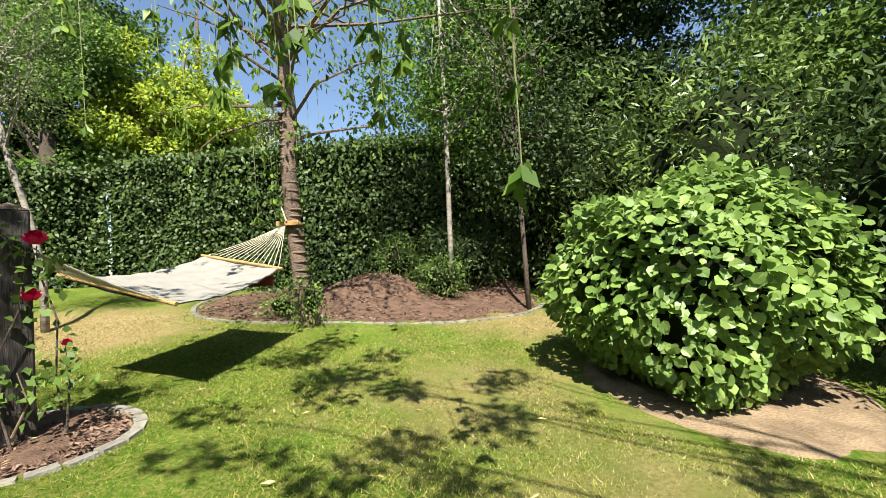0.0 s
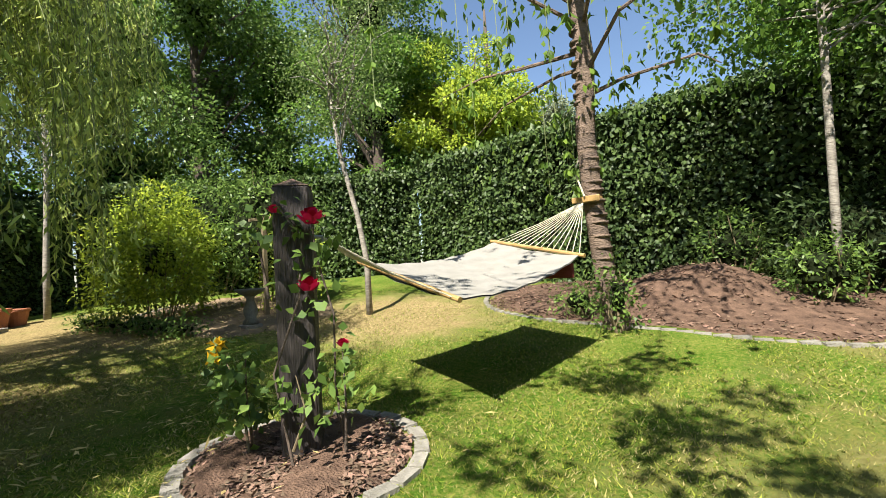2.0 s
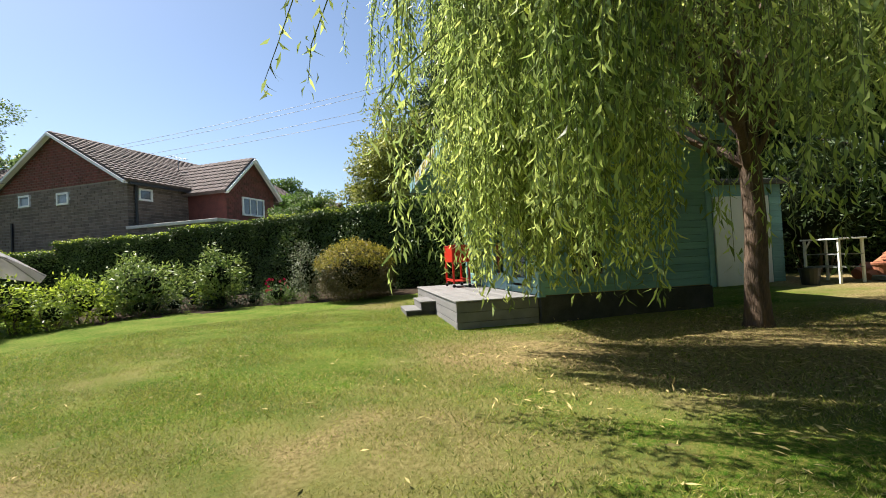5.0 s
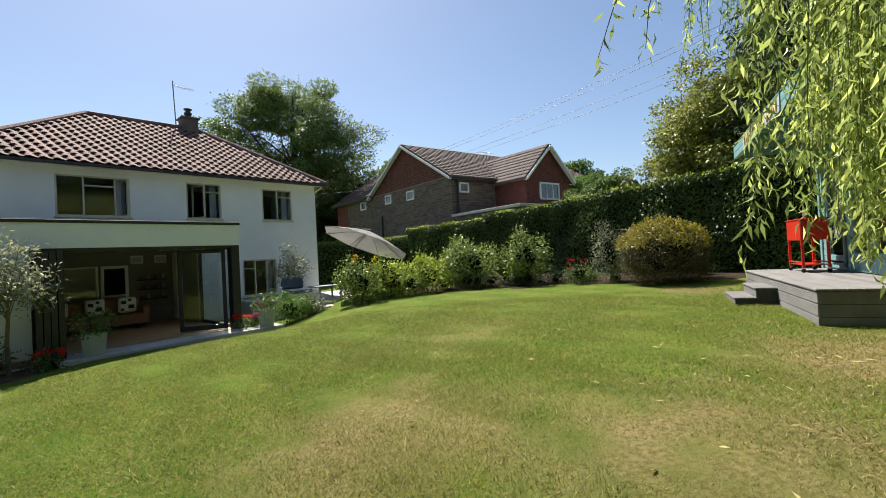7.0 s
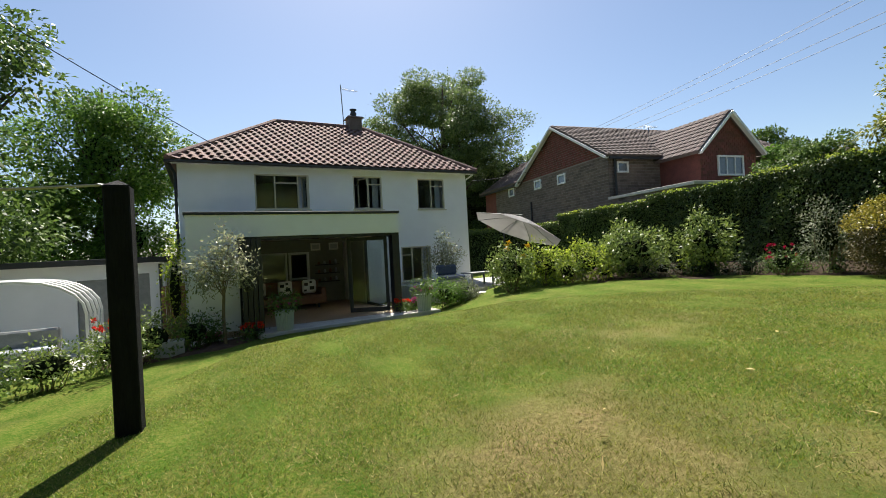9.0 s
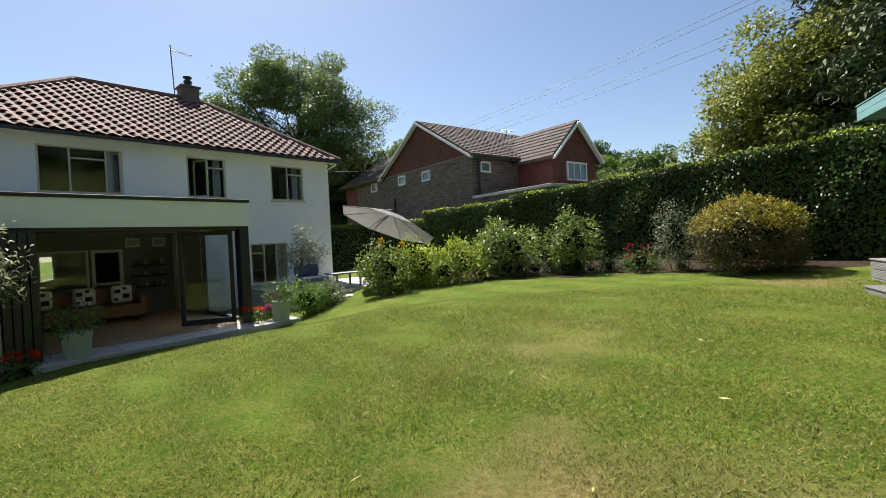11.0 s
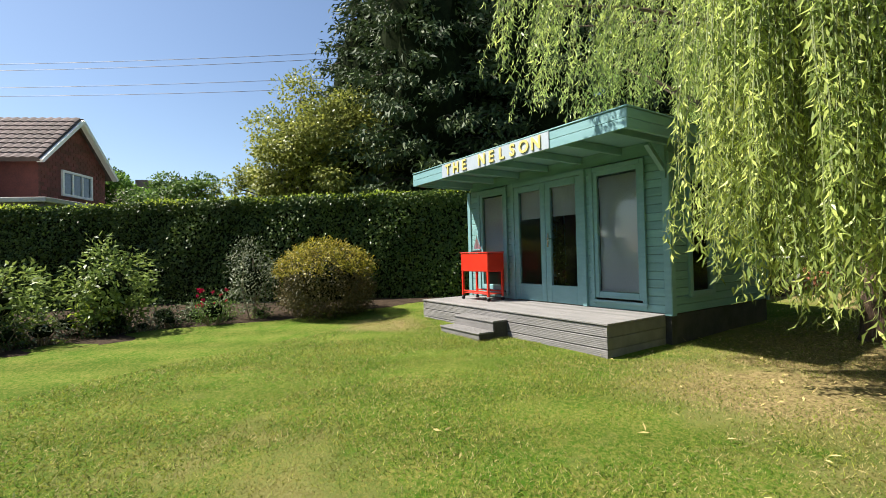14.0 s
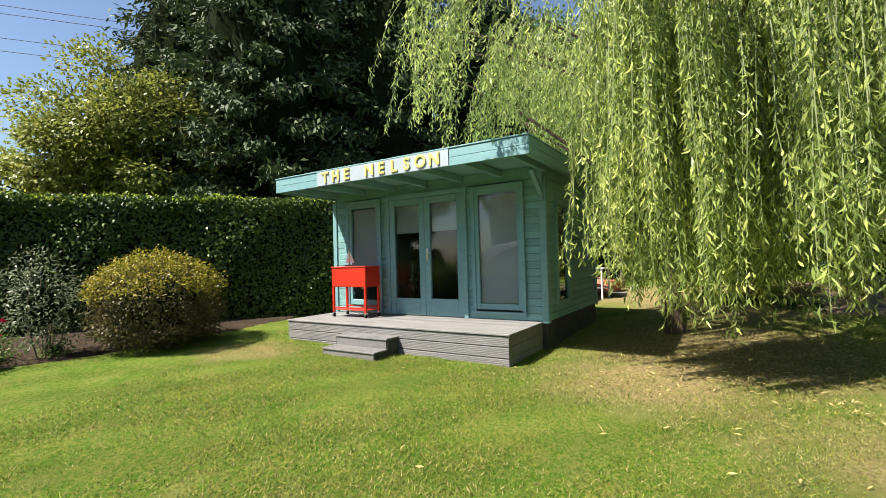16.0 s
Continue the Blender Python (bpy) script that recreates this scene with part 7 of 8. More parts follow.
p3 = post("rope_post", "black timber post at the other end of the rope", 8.2, -4.8, 1.75, 0.22, 30)


def rose_climber():
    ob = thing("climbing_rose", "climbing rose with red blooms on the black post", "rose", Matrix.Translation((-2.42, 3.10, g(-2.42, 3.1))))
    pr = random.Random(8)
    rng = np.random.default_rng(8)
    paths = [[(0.12, -0.16, 0), (0.02, -0.2, 0.5), (0.14, -0.1, 0.9), (0.13, -0.06, 1.25), (0.05, -0.16, 1.42)],
             [(-0.25, -0.2, 0), (-0.2, -0.25, 0.3), (-0.35, -0.3, 0.55)], [(-0.25, -0.2, 0), (-0.1, -0.3, 0.35), (-0.05, -0.32, 0.6)],
             [(-0.2, -0.25, 0), (-0.4, -0.2, 0.4), (-0.5, -0.3, 0.62)], [(0.2, 0.12, 0), (0.18, 0.08, 0.4), (0.24, 0.05, 0.8), (0.16, 0.0, 1.15), (0.18, -0.02, 1.3)],
             [(0.22, 0.1, 0), (0.3, 0.06, 0.35), (0.26, 0.08, 0.62)], [(0.12, -0.16, 0.1), (0.2, -0.12, 0.3), (0.16, -0.15, 0.5)], [(-0.2, -0.1, 0.9), (-0.28, -0.12, 1.3), (-0.1, -0.16, 1.38)]]
    for pth in paths:
        part("stem", tube(bm_new(), pth, [0.009] + [0.006] * (len(pth) - 2) + [0.003], 6), M["darkbark"] if pr.random() < 0.5 else M["twig"], ob)
    P = []
    for i, pth in enumerate(paths):
        lo = 0.25 if i in (1, 2, 3) else 0.45
        for k in range(80 if i in (1, 2, 3) else 40):
            t = pr.uniform(lo, 1) * (len(pth) - 1)
            j = min(int(t), len(pth) - 2)
            a, b = Vector(pth[j]), Vector(pth[j + 1])
            P.append(tuple(a.lerp(b, t - j) + Vector((pr.gauss(0, 0.07), pr.gauss(0, 0.07), pr.gauss(0, 0.05)))))
    P = np.array(P)
    v, q = leaves(P, rng.normal(size=P.shape) + [0, -0.2, -0.2], 0.07, 0.05, rng, flat=np.tile([0.2, -0.5, 0.8], (len(P), 1)) + rng.normal(size=P.shape) * 0.4)
    hang("leaves", np_mesh("rose_leaves", v, q, M["l_mid"]), ob, "rounded green rose leaves")
    for i, (p, r) in enumerate((((0.19, -0.03, 1.34), 0.062), ((0.16, -0.05, 0.97), 0.055), ((0.27, 0.08, 0.64), 0.03), ((0.02, -0.16, 1.40), 0.03))):
        bm = bm_new()
        for ring, (m, rad, zz, tilt) in enumerate(((7, 1.0, -0.1, 1.0), (6, 0.75, 0.1, 0.6), (5, 0.45, 0.25, 0.3), (3, 0.2, 0.32, 0.1))):
            for k in range(m):
                a = 6.283 * (k / m) + ring * 0.5
                c_, s_ = math.cos(a), math.sin(a)
                t_ = Vector((-s_, c_, 0))
                o = Vector(p) + Vector((c_ * rad * r * 0.45, s_ * rad * r * 0.45, (zz - 0.4) * r))
                u = Vector((c_ * tilt, s_ * tilt, 1.1)).normalized()
                vs = [bm.verts.new(o + t_ * (x * r * 0.55) + u * (y * r) + Vector((c_, s_, 0)) * (0.12 * r * (abs(x) < 0.5))) for x, y in ((-0.5, 0), (0.5, 0), (0.95, 0.6), (0.45, 1.05), (-0.45, 1.05), (-0.95, 0.6))]
                bm.faces.new(vs)
        b = part("bloom", bm, M["petal_red"], ob, "deep red double rose")
    blooms("bud", ob, [(-0.48, -0.3, 0.64), (-0.42, -0.34, 0.56)], M["petal_yellow"], 0.05, 81)


rose_climber()


def hammock():
    ob = thing("hammock", "cream canvas hammock slung between post and cherry tree", "hammock")
    NL, NR, FR, FL = Vector((-3.27, 4.20, 1.09)), Vector((-1.95, 3.91, 0.81)), Vector((-1.93, 5.72, 1.05)), Vector((-3.03, 5.92, 1.26))
    NE, FE = Vector((-2.43, 3.26, 1.24)), Vector((-2.32, 6.74, 1.68))
    n = 18
    bm = bm_new()
    grid = []
    for i in range(n + 1):
        u = i / n
        row = []
        for j in range(n + 1):
            w = j / n
            p = NL.lerp(NR, w).lerp(FL.lerp(FR, w), u)
            p.z -= 0.09 * 4 * u * (1 - u) + 0.03 * 4 * w * (1 - w) + 0.006 * math.sin(i * 2.1 + j)
            row.append(p)
        grid.append(row)
    for off in (0, -0.012):
        vs = [[bm.verts.new(p + Vector((0, 0, off))) for p in row] for row in grid]
        for i in range(n):
            for j in range(n):
                q = (vs[i][j], vs[i][j + 1], vs[i + 1][j + 1], vs[i + 1][j])
                bm.faces.new(q if off == 0 else q[::-1])
    part("bed", bm, M["canvas"], ob, "quilted cream canvas bed", smooth=True)
    part("underside_panel", bx(-0.30, 0.30, -0.02, 0.02, -0.14, 0.0, bevel=0.01), M["maroon"], ob, "maroon pillow flap").matrix_local = Matrix.Translation((-2.25, 5.62, 0.98))
    for a, b, nm in ((NL, NR, "spreader_bar"), (FL, FR, "spreader_bar")):
        d = (b - a).normalized() * 0.06
        part(nm, tube(bm_new(), [a - d, b + d], 0.02, 10), M["pine"], ob, "varnished wooden spreader bar")
    for a, b, e in ((NL, NR, NE), (FL, FR, FE)):
        for k in range(15):
            s = a.lerp(b, k / 14)
            part("cord", tube(bm_new(), [s, s.lerp(e, 0.5) + Vector((0, 0, -0.025)), e], 0.0045, 4), M["rope"], ob)
        part("ring", tube(bm_new(), [e + Vector((0, 0, -0.03)), e, e + (Vector((0, 0.08, 0.04)) if e is FE else Vector((-0.02, -0.06, 0.0)))], 0.012, 6), M["lead"], ob)
    bd = thing("trunk_board", "short timber board strapped round the cherry trunk", "board", Matrix.Translation((-2.27, 6.86, 1.70)))
    bm = bm_new()
    lathe(bm, [(0.132, -0.03), (0.136, 0), (0.132, 0.03)], 16)
    box(bm, -0.17, 0.17, -0.165, -0.134, -0.035, 0.035, bevel=0.006)
    part("plank", bm, M["pine"], bd)
    part("rope", tube(bm_new(), [(0.0, -0.18, 0.03), (-0.12, -0.14, 0.35), (-0.10, 0.0, 0.55)], 0.012, 6), M["rope"], bd)


hammock()


# ---- far corner: bird bath, shed, rack, pots ----
def bird_bath():
    x, y = -6.92, 4.85
    ob = thing("bird_bath", "weathered stone baluster bird bath", "bird bath", Matrix.Translation((x, y, g(x, y))))
    part("base", bx(-0.13, 0.13, -0.13, 0.13, -0.02, 0.07, bevel=0.01), M["stone"], ob)
    part("pedestal", lathe(bm_new(), [(0.11, 0.07), (0.12, 0.12), (0.085, 0.16), (0.10, 0.24), (0.105, 0.3), (0.06, 0.42), (0.055, 0.46), (0.08, 0.5)], 18), M["stone"], ob, smooth=True)
    part("bowl", lathe(bm_new(), [(0.08, 0.5), (0.15, 0.54), (0.215, 0.585), (0.22, 0.615), (0.19, 0.615), (0.12, 0.575), (0.02, 0.565)], 22), M["stone"], ob, smooth=True)
    fx, fy = -7.5, 5.4
    f = thing("bird_table", "weathered timber bird table post with a cross arm", "bird table", Matrix.Translation((fx, fy, g(fx, fy))))
    part("pole", bx(-0.035, 0.035, -0.035, 0.035, -0.1, 1.72, bevel=0.006), M["twig"], f)
    part("arm", bar(bm_new(), (-0.32, -0.1, 1.70), (0.32, 0.1, 1.70), 0.05), M["twig"], f)


bird_bath()


def shed():
    ob = thing("shed", "green timber shed with a white door", "shed", CM)
    x0, x1, y0, y1 = -4.2, -1.75, 4.42, 7.75
    part("wall", bx(x0, x1 - 0.02, y0, y1, 0.0, 2.35), M["tealside"], ob)
    for k in range(15):
        z = 0.15 + k * 0.147
        part("board", bx(x1 - 0.018, x1 + 0.012, y0, 6.0, z, z + 0.14, bevel=0.004), M["tealside"], ob)
        part("board", bx(x1 - 0.018, x1 + 0.012, 7.45, y1, z, z + 0.14, bevel=0.004), M["tealside"], ob)
    part("door", bx(x1 - 0.018, x1 + 0.03, 6.03, 6.75, 0.16, 2.1, bevel=0.006), M["white"], ob, "plain white door")
    part("door", bx(x1 - 0.018, x1 + 0.028, 6.78, 7.42, 0.16, 2.1, bevel=0.006), M["white"], ob)
    part("plinth", bx(x0 - 0.02, x1 + 0.05, y0, y1, -0.1, 0.15), M["plinth"], ob)
    part("roof", bx(x0 - 0.1, x1 + 0.18, y0 + 0.02, y1 + 0.1, 2.355, 2.45, bevel=0.01), M["roofing"], ob)


shed()


def rack():
    x, y = -11.75, 1.35
    ob = thing("potting_rack", "pale metal staging rack with three open shelves", "rack", pose(x, y, g(x, y), 0, 0, 40))
    for sx in (-0.42, 0.42):
        for sy in (-0.22, 0.22):
            part("leg", bx(sx - 0.02, sx + 0.02, sy - 0.02, sy + 0.02, 0, 0.84), M["white"], ob)
    for z in (0.30, 0.55):
        for k in range(5):
            part("slat", bx(-0.44, 0.44, -0.21 + k * 0.095, -0.15 + k * 0.095, z, z + 0.018), M["lead"], ob)
    part("top", bx(-0.48, 0.48, -0.27, 0.27, 0.842, 0.875, bevel=0.005), M["white"], ob)
    part("brace", bar(bm_new(), (-0.42, -0.24, 0.6), (-0.25, -0.24, 0.83), 0.025), M["white"], ob)
    tub = thing("black_bucket", "black plastic bucket beside the rack", "bucket", Matrix.Translation((-11.2, 1.0, g(-11.2, 1.0))))
    part("shell", lathe(bm_new(), [(0.14, 0), (0.18, 0.3), (0.19, 0.3), (0.19, 0.33), (0.165, 0.32), (0.13, 0.05)], 16), M["black"], tub)

    def pot(px, py, r, h, lean=0.0):
        o = thing("flower_pot", "empty terracotta flower pot", "pot", pose(px, py, g(px, py) + (r * 0.55 if lean else 0), lean, 0, px * 40), "stack of terracotta pots")
        part("body", lathe(bm_new(), [(r * 0.66, 0), (r * 0.92, h * 0.82), (r, h * 0.83), (r, h), (r * 0.88, h), (r * 0.6, h * 0.1)], 18), M["terracotta"], o)
        for k in range(2):
            part("rim", lathe(bm_new(), [(r * 1.01, h * (0.86 + 0.07 * k)), (r * 1.03, h * (0.885 + 0.07 * k)), (r * 1.01, h * (0.91 + 0.07 * k))], 18), M["terracotta"], o)
    pot(-12.2, 2.1, 0.2, 0.34)
    pot(-12.6, 2.35, 0.26, 0.42)
    pot(-12.9, 2.0, 0.24, 0.4, 62)
    pot(-12.3, 1.7, 0.18, 0.3, 75)
    pot(-12.0, 1.85, 0.12, 0.2, 80)
    pot(-13.0, 2.7, 0.22, 0.36)
    cr = thing("paving_slab", "loose concrete slab under the pots", "slab", pose(-12.0, 2.15, g(-12, 2.15), 0, 0, 35))
    part("slab", bx(-0.3, 0.3, -0.22, 0.22, 0, 0.09, bevel=0.01), M["stone"], cr)


rack()


# ---- terrace, planters and things by the house ----
def planter(x, y, r, h, seed, flower):
    """x, y in the house's own axes."""
    ob = thing("planter", "fluted pale green planter with trailing plants", "planter", HM @ Matrix.Translation((x, y, FZ + 0.035)), "planters by the garden room")
    bm = bm_new()
    n = 48
    rings = [[bm.verts.new(((r * k + 0.012 * (i % 2)) * math.cos(6.283 * i / n), (r * k + 0.012 * (i % 2)) * math.sin(6.283 * i / n), z)) for i in range(n)] for k, z in ((0.82, 0), (1.0, h), (0.86, h), (0.8, h - 0.08))]
    for a, b in zip(rings, rings[1:]):
        for i in range(n):
            bm.faces.new((a[i], a[(i + 1) % n], b[(i + 1) % n], b[i]))
    bm.faces.new(rings[0][::-1])
    bm.faces.new(rings[-1])
    part("pot", bm, M["green_wood"], ob)
    crown("foliage", ob, M["l_mid"], (0, 0, h + 0.18), (0.38, 0.38, 0.26), 500, 0.07, 0.035, seed, inner=0.2, per=6, spread=0.06)
    stems("stem_growth", ob, (0, 0, h + 0.18), (0.38, 0.38, 0.26), 8, seed, M["greentwig"], 0.006, h - 0.06)
    blooms("flowers", ob, [(0.25 * math.cos(k), 0.25 * math.sin(k), h + 0.12 + 0.03 * (k % 4)) for k in range(9)], M[flower], 0.03, seed)


planter(-3.2, -0.74, 0.20, 0.44, 201, "petal_pink")
planter(0.50, -0.32, 0.20, 0.44, 202, "petal_pink")


def flower_clump(x, y, r, h, petal, seed, label, z=None):
    wx = HM @ Vector((x, y, 0))
    z = g(wx.x, wx.y) if z is None else z
    ob = thing("flower_clump", label, "flowers", Matrix.Translation((wx.x, wx.y, z)))
    crown("foliage", ob, M["l_mid"], (0, 0, h * 0.45), (r, r, h * 0.5), 260, 0.06, 0.035, seed, inner=0.2, per=5, spread=0.06)
    rng = random.Random(seed)
    for k in range(12):
        a, q = rng.uniform(0, 6.28), r * math.sqrt(rng.random())
        blooms("bloom", ob, [(q * math.cos(a), q * math.sin(a), h * rng.uniform(0.85, 1.05))], M[petal], 0.05, seed + k, per=12)


flower_clump(-3.95, -0.95, 0.28, 0.34, "petal_orange", 211, "scarlet geraniums beside the paving")
flower_clump(-0.05, -0.15, 0.22, 0.32, "petal_orange", 212, "scarlet geraniums by the black post", FZ + 0.035)
flower_clump(0.28, -0.05, 0.14, 0.30, "petal_pink", 213, "pink trailing flowers by the planter", FZ + 0.035)
flower_clump(-4.65, -0.1, 0.16, 0.22, "petal_pink", 214, "pink flowers at the foot of the olive tree")
flower_clump(-6.1, -2.3, 0.3, 0.95, "petal_orange", 215, "scarlet blooms above the corner bed")


def olive(x, y, h, seed, label, tr=0.042):
    wx = HM @ Vector((x, y, 0))
    z = g(wx.x, wx.y)
    ob = thing("olive_tree", label, "tree", Matrix.Translation((wx.x, wx.y, z)))
    pr = random.Random(seed)
    part("trunk", tube(bm_new(), [(0, 0, -0.1), (0.02, 0.0, h * 0.25), (-0.03, 0.02, h * 0.45), (0.03, 0, h * 0.75)], [tr, tr * 0.8, tr * 0.7, tr * 0.3], 8), M["twig"], ob)
    bm = bm_new()
    for k in range(16):
        a = k * 2.4
        r = pr.uniform(0.25, 0.72)
        limbs(bm, pr, (0, 0, h * pr.uniform(0.4, 0.6)), [(r * math.cos(a), r * math.sin(a), h * pr.uniform(0.5, 0.98))], 0.011, 0.06, 5)
    tagged(part("limb_framework", bm, M["twig"], ob), kind="stuff")
    crown("crown", ob, M["l_olive"], (0.25, 0.1, h * 0.62), (0.55, 0.5, h * 0.17), 800, 0.10, 0.03, seed, inner=0.1, per=12, spread=0.10)
    crown("crown", ob, M["l_olive"], (-0.3, 0.0, h * 0.66), (0.42, 0.42, h * 0.16), 600, 0.10, 0.03, seed + 1, inner=0.1, per=12, spread=0.10)
    crown("crown", ob, M["l_olive"], (0.0, -0.1, h * 0.86), (0.32, 0.32, h * 0.17), 420, 0.10, 0.03, seed + 2, inner=0.1, per=12, spread=0.09)


olive(-4.42, -0.78, 2.45, 221, "young olive tree with silvery leaves before the white wall")
olive(2.75, 2.7, 2.3, 222, "young olive tree on the terrace")
for i, (x, y, r, h, lf) in enumerate(((-5.0, -0.5, 0.4, 0.6, "l_mid"), (-5.7, -1.0, 0.45, 0.7, "l_border"), (-6.2, -1.6, 0.45, 0.65, "l_border"), (-7.0, -2.2, 0.5, 0.6, "l_border"), (-7.8, -2.9, 0.6, 0.8, "l_mid"), (-8.7, -3.6, 0.6, 0.8, "l_ash"), (1.3, 0.0, 0.35, 0.65, "l_ash"), (1.8, 0.25, 0.32, 0.5, "l_mid"), (2.3, 0.5, 0.3, 0.5, "l_silver"))):
    w = HM @ Vector((x, y, 0))
    shrub("border_plant", "leafy plant in the border by the house", "plant", w.x, w.y, r * 1.15, r * 1.15, h * 1.2, lf, 1100, 0.075, 0.035, 230 + i, k=0.5, group="border plants by the house")
w = HM @ Vector((-5.35, 0.4, 0))
shrub("climber", "yellow-green climber on the corner of the house", "climber", w.x, w.y, 0.2, 0.2, 2.6, "l_lime", 900, 0.08, 0.04, 245, k=0.5)
HB = lambda a: 1.0 + 0.5 * abs(math.cos(a - 0.6))
w = HM @ Vector((-5.2, -0.35, 0))
patch("bed_house", "bark-mulched bed beside the paving", w.x, w.y, HB, M["mulch"])
st = thing("stone_block", "pale stone step at the bed", "step", HM @ Matrix.Translation((-5.45, -0.95, FZ)))
part("block", bx(-0.28, 0.28, -0.2, 0.2, -0.2, 0.14, bevel=0.01), M["paving"], st)


def terrace():
    t = thing("terrace", "raised pale stone terrace with steps beside the house", "terrace", HM, kind="structure")
    part("platform", bx(1.9, 6.4, 1.1, 4.9, FZ - 0.4, -0.22), M["paving"], t)
    part("step", bx(2.2, 3.3, 0.55, 1.098, FZ - 0.4, -0.36, bevel=0.01), M["paving"], t)
    tb = thing("garden_table", "low slate-topped garden table on the terrace", "table", HM @ Matrix.Translation((3.6, 1.75, -0.22)))
    part("tabletop", bx(-0.5, 0.5, -0.35, 0.35, 0.42, 0.46, bevel=0.008), M["lead"], tb)
    for x in (-0.42, 0.42):
        for y in (-0.28, 0.28):
            part("leg", bx(x - 0.025, x + 0.025, y - 0.025, y + 0.025, 0, 0.42), M["lead"], tb)
    ch = thing("garden_sofa", "low garden seat with slate blue cushions", "sofa", HM @ Matrix.Translation((2.6, 1.9, -0.22)))
    part("base", bx(-0.4, 0.4, -0.38, 0.38, 0.05, 0.28, bevel=0.02), M["lead"], ch)
    part("seat_cushion", bx(-0.38, 0.38, -0.36, 0.30, 0.282, 0.42, bevel=0.04), M["blue"], ch)
    part("back_cushion", bx(-0.38, 0.38, 0.22, 0.40, 0.422, 0.76, bevel=0.05), M["blue"], ch)
    u = thing("parasol", "large grey cantilever parasol tilted over the terrace", "parasol", pose(-0.2, -14.5, -0.42))
    A = Vector((-0.25, 0.0, 2.18))
    tilt = Euler((radians(0), radians(24), radians(200))).to_matrix()
    bm = bm_new()
    top = bm.verts.new(A + tilt @ Vector((0, 0, 0.30)))
    rim, mid = [], []
    for k in range(8):
        a = 6.283 * k / 8
        rim.append(bm.verts.new(A + tilt @ Vector((1.55 * math.cos(a), 1.55 * math.sin(a), -0.16))))
        mid.append(bm.verts.new(A + tilt @ Vector((0.8 * math.cos(a), 0.8 * math.sin(a), 0.10))))
    for k in range(8):
        j = (k + 1) % 8
        bm.faces.new((top, mid[k], mid[j]))
        bm.faces.new((mid[k], rim[k], rim[j], mid[j]))
    bmesh.ops.solidify(bm, geom=bm.faces[:], thickness=0.01)
    part("canopy", bm, M["fabric"], u, "pale grey cloth canopy")
    for k in range(8):
        a = 6.283 * k / 8
        part("rib", tube(bm_new(), [A + tilt @ Vector((0, 0, 0.26)), A + tilt @ Vector((0.8 * math.cos(a), 0.8 * math.sin(a), 0.075)), A + tilt @ Vector((1.53 * math.cos(a), 1.53 * math.sin(a), -0.18))], 0.012, 5), M["lead"], u)
    part("pole", tube(bm_new(), [(0.2, -1.7, -0.1), (0.2, -1.7, 2.7)], 0.03, 8), M["black"], u)
    part("arm", tube(bm_new(), [(0.2, -1.7, 2.65), A + tilt @ Vector((0, 0, 0.36))], 0.025, 8), M["black"], u)
    part("base", bx(-0.2, 0.6, -2.1, -1.3, 0.05, 0.2), M["stone"], u)


terrace()


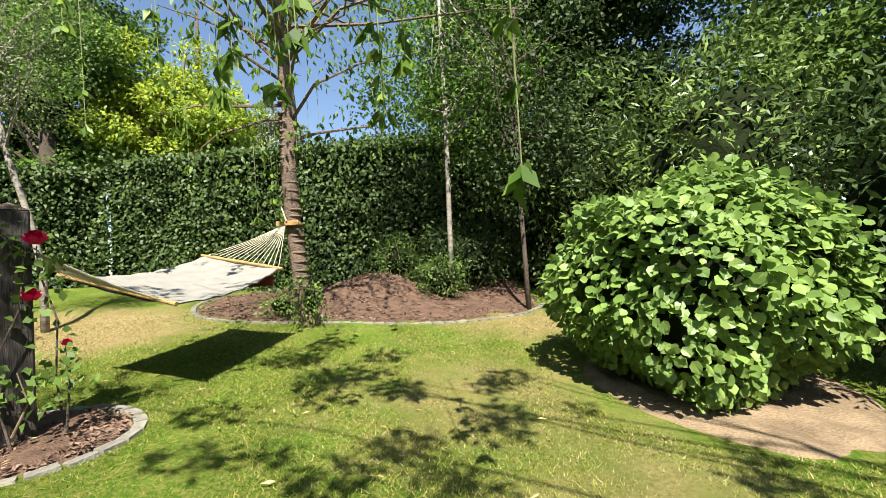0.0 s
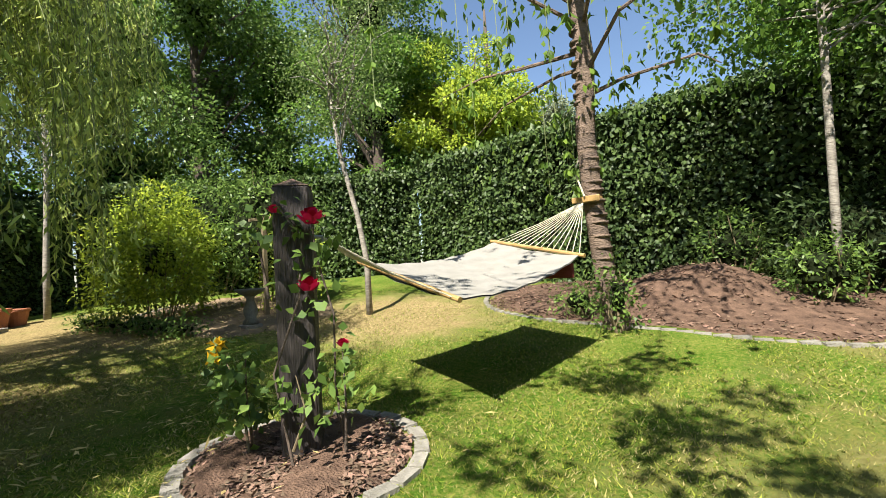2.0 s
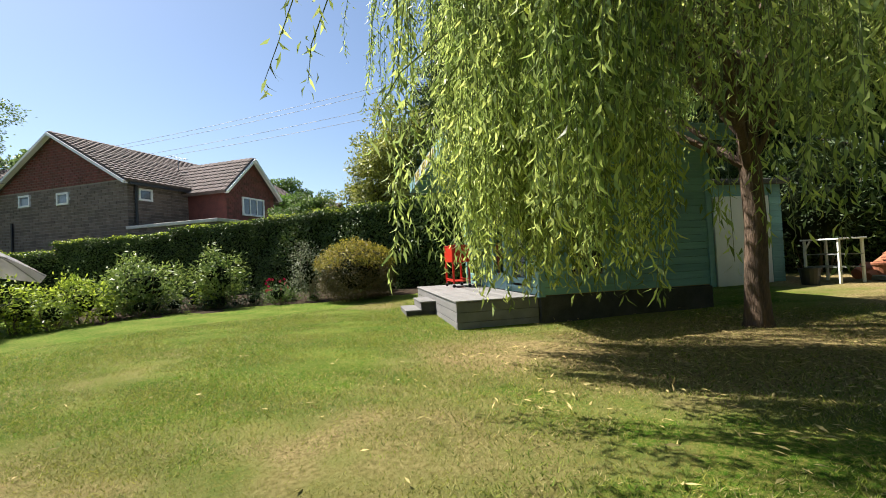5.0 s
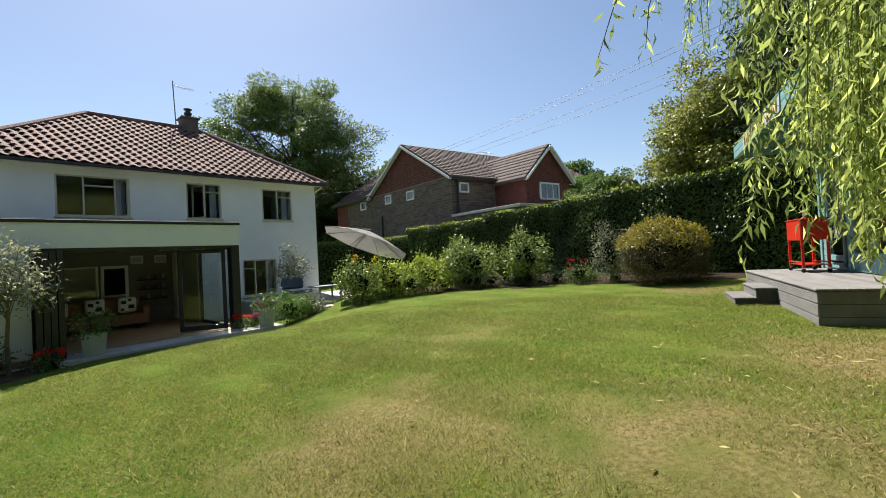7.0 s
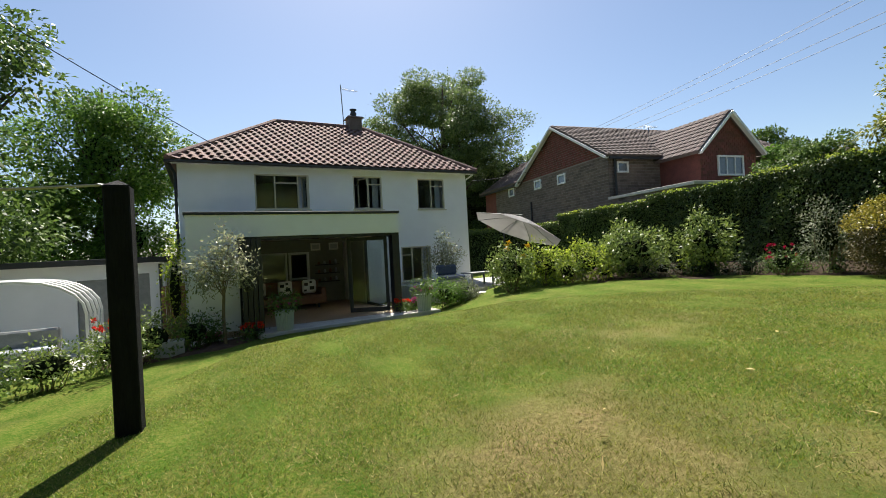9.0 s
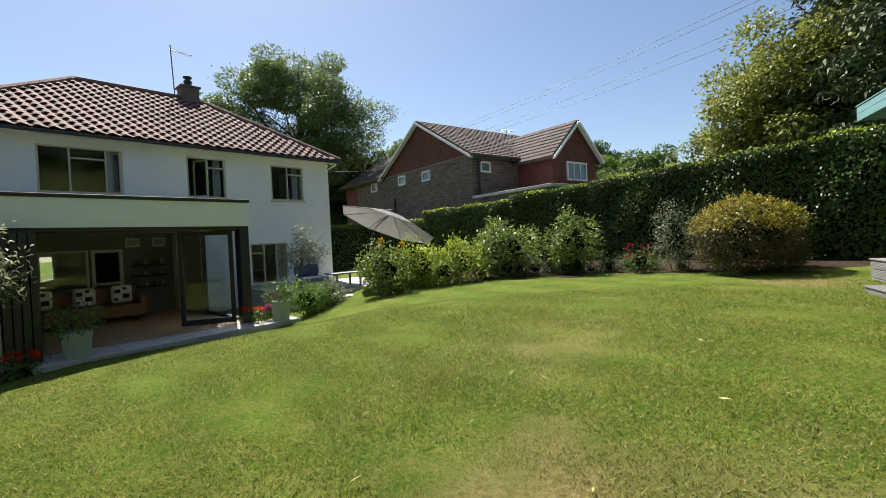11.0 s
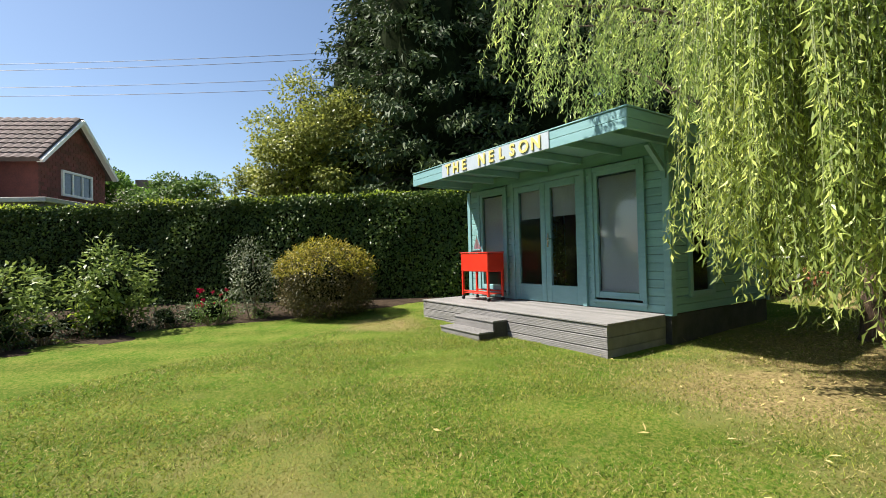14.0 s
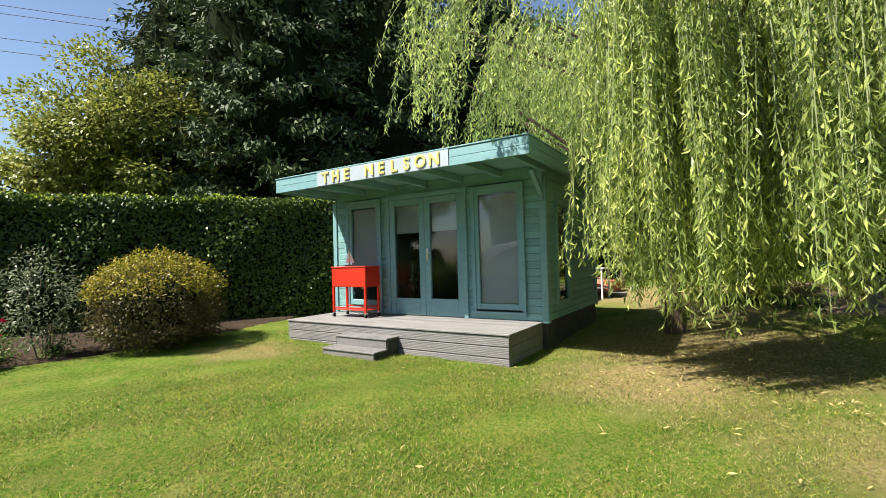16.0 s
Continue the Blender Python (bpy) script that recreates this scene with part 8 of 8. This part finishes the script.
def garage():
    ob = thing("garage", "low white flat-roofed garage with grey doors", "garage", HM)
    x0, x1, y0, y1 = -13.5, -5.75, 3.6, 8.5
    zf = -1.15
    part("wall", wall_with_holes(bm_new(), x0, x1, y0, y0 + 0.25, zf - 0.2, 1.15, [(-6.72, -6.12, zf + 0.05, 0.85), (-7.75, -7.05, zf + 0.05, 0.75)]), M["render"], ob)
    part("wall", bx(x1 - 0.25, x1, y0 + 0.251, y1, zf - 0.2, 1.15), M["render"], ob)
    part("wall", bx(x0, x0 + 0.25, y0 + 0.251, y1, zf - 0.2, 1.15), M["render"], ob)
    part("wall", bx(x0 + 0.251, x1 - 0.251, y1 - 0.25, y1, zf - 0.2, 1.15), M["render"], ob)
    part("door", bx(-6.72, -6.12, y0 + 0.08, y0 + 0.14, zf + 0.05, 0.85), M["lead"], ob, "grey door")
    part("door", bx(-7.75, -7.05, y0 + 0.08, y0 + 0.14, zf + 0.05, 0.75), M["lead"], ob)
    part("roof", bx(x0 - 0.2, x1 + 0.2, y0 - 0.25, y1 + 0.2, 1.152, 1.30, bevel=0.01), M["black"], ob)
    part("downpipe", tube(bm_new(), [(x1 - 0.1, y0 - 0.06, 1.1), (x1 - 0.1, y0 - 0.06, zf)], 0.04, 6), M["black"], ob)
    fe = thing("fence_panel", "brown timber fence panel beside the house corner", "fence", HM @ Matrix.Translation((-5.75, 2.2, -0.95)))
    for k in range(6):
        part("board", bx(0.09 * k, 0.09 * k + 0.082, -0.012, 0.012, 0, 1.45 + 0.012 * k, bevel=0.003), M["leather"], fe)
    yd = thing("yard", "pale paved yard before the garage", "paving", HM, kind="structure")
    for i in range(10):
        for j in range(6):
            x, y = -12 + i * 0.64, -0.3 + j * 0.64
            q = HM @ Vector((x + 0.3, y + 0.3, 0))
            z = g(q.x, q.y)
            part("slab", bx(x, x + 0.63, y, y + 0.63, z - 0.1, z + 0.05, bevel=0.006), M["paving"], yd)
    gh = thing("glazed_shelter", "curved glass and white metal garden shelter", "greenhouse", HM @ Matrix.Translation((-8.1, 1.4, -1.0)))
    for k in range(5):
        y = -0.8 + k * 0.4
        pts = [(1.1, y, 0), (1.1, y, 1.1)] + [(1.1 * math.cos(a), y, 1.1 + 0.75 * math.sin(a)) for a in (0.3, 0.6, 0.9, 1.2, 1.57)] + [(-0.6, y, 1.87)]
        part("rib", tube(bm_new(), pts, 0.03, 6), M["white"], gh)
    p = part("pane", bx(1.085, 1.095, -0.8, 0.8, 0.02, 1.1), M["glass"], gh)
    p.visible_shadow = False
    so = thing("garden_sofa", "grey rattan garden seat in the yard", "sofa", HM @ Matrix.Translation((-8.2, 0.6, -0.95)))
    part("base", bx(-0.7, 0.7, -0.35, 0.35, 0.0, 0.35, bevel=0.03), M["lead"], so)
    part("backrest", bx(-0.7, 0.7, 0.2, 0.38, 0.352, 0.8, bevel=0.04), M["lead"], so)
    part("seat_cushion", bx(-0.66, 0.66, -0.34, 0.18, 0.352, 0.46, bevel=0.03), M["blind"], so)
    pa = thing("parasol", "white parasol over the yard", "parasol", HM @ Matrix.Translation((-10.6, -1.2, -1.1)))
    bm = bm_new()
    t = bm.verts.new((0, 0, 2.65))
    rim = [bm.verts.new((1.5 * math.cos(6.283 * k / 8), 1.5 * math.sin(6.283 * k / 8), 2.2)) for k in range(8)]
    for k in range(8):
        bm.faces.new((t, rim[k], rim[(k + 1) % 8]))
    bmesh.ops.solidify(bm, geom=bm.faces[:], thickness=0.01)
    part("canopy", bm, M["white"], pa)
    part("pole", tube(bm_new(), [(0, 0, 0), (0, 0, 2.6)], 0.03, 8), M["white"], pa)


garage()


# ---- overhead cables ----
def cable(a, b, sag, r=0.012):
    a, b = Vector(a), Vector(b)
    ob = thing("cable", "thin dark overhead cable", "cable", group="overhead cables")
    pts = [a.lerp(b, t) - Vector((0, 0, sag * 4 * t * (1 - t))) for t in (k / 16 for k in range(17))]
    part("wire", tube(bm_new(), pts, r, 5), M["cable"], ob)


cable((-6.0, -40, 9.9), (-24, -2.5, 12.7), 0.5)
cable((-6.0, -40, 9.7), (-24, -2.5, 12.5), 0.6)
cable((-6.0, -40, 9.0), (-24, -2.5, 11.3), 0.5)
cable((-6.0, -40, 8.8), (-24, -2.5, 10.8), 0.6)
cable((9.0, -14.5, 4.5), (12.5, 3.0, 9.5), 0.2)
cable((1.2, -20.0, 4.2), (-6.0, -40, 8.8), 0.4)

# ---- fallen leaves ----
pr = random.Random(77)
chips("fallen_leaves", "scattered dry willow leaves on the lawn", [(pr.gauss(-5.0, 1.6), pr.gauss(1.0, 1.6)) for _ in range(1500)] + [(pr.uniform(-5, 1), pr.uniform(-4.5, 4)) for _ in range(120)], 7, M["l_fallen"], 0.08, 0.2, 0.035)
chips("fallen_leaves", "leaf litter in the far bed", [(pr.gauss(-8.7, 1.2), pr.gauss(4.6, 0.8)) for _ in range(700)], 8, M["l_fallen"], 0.06, 0.3, 0.06)
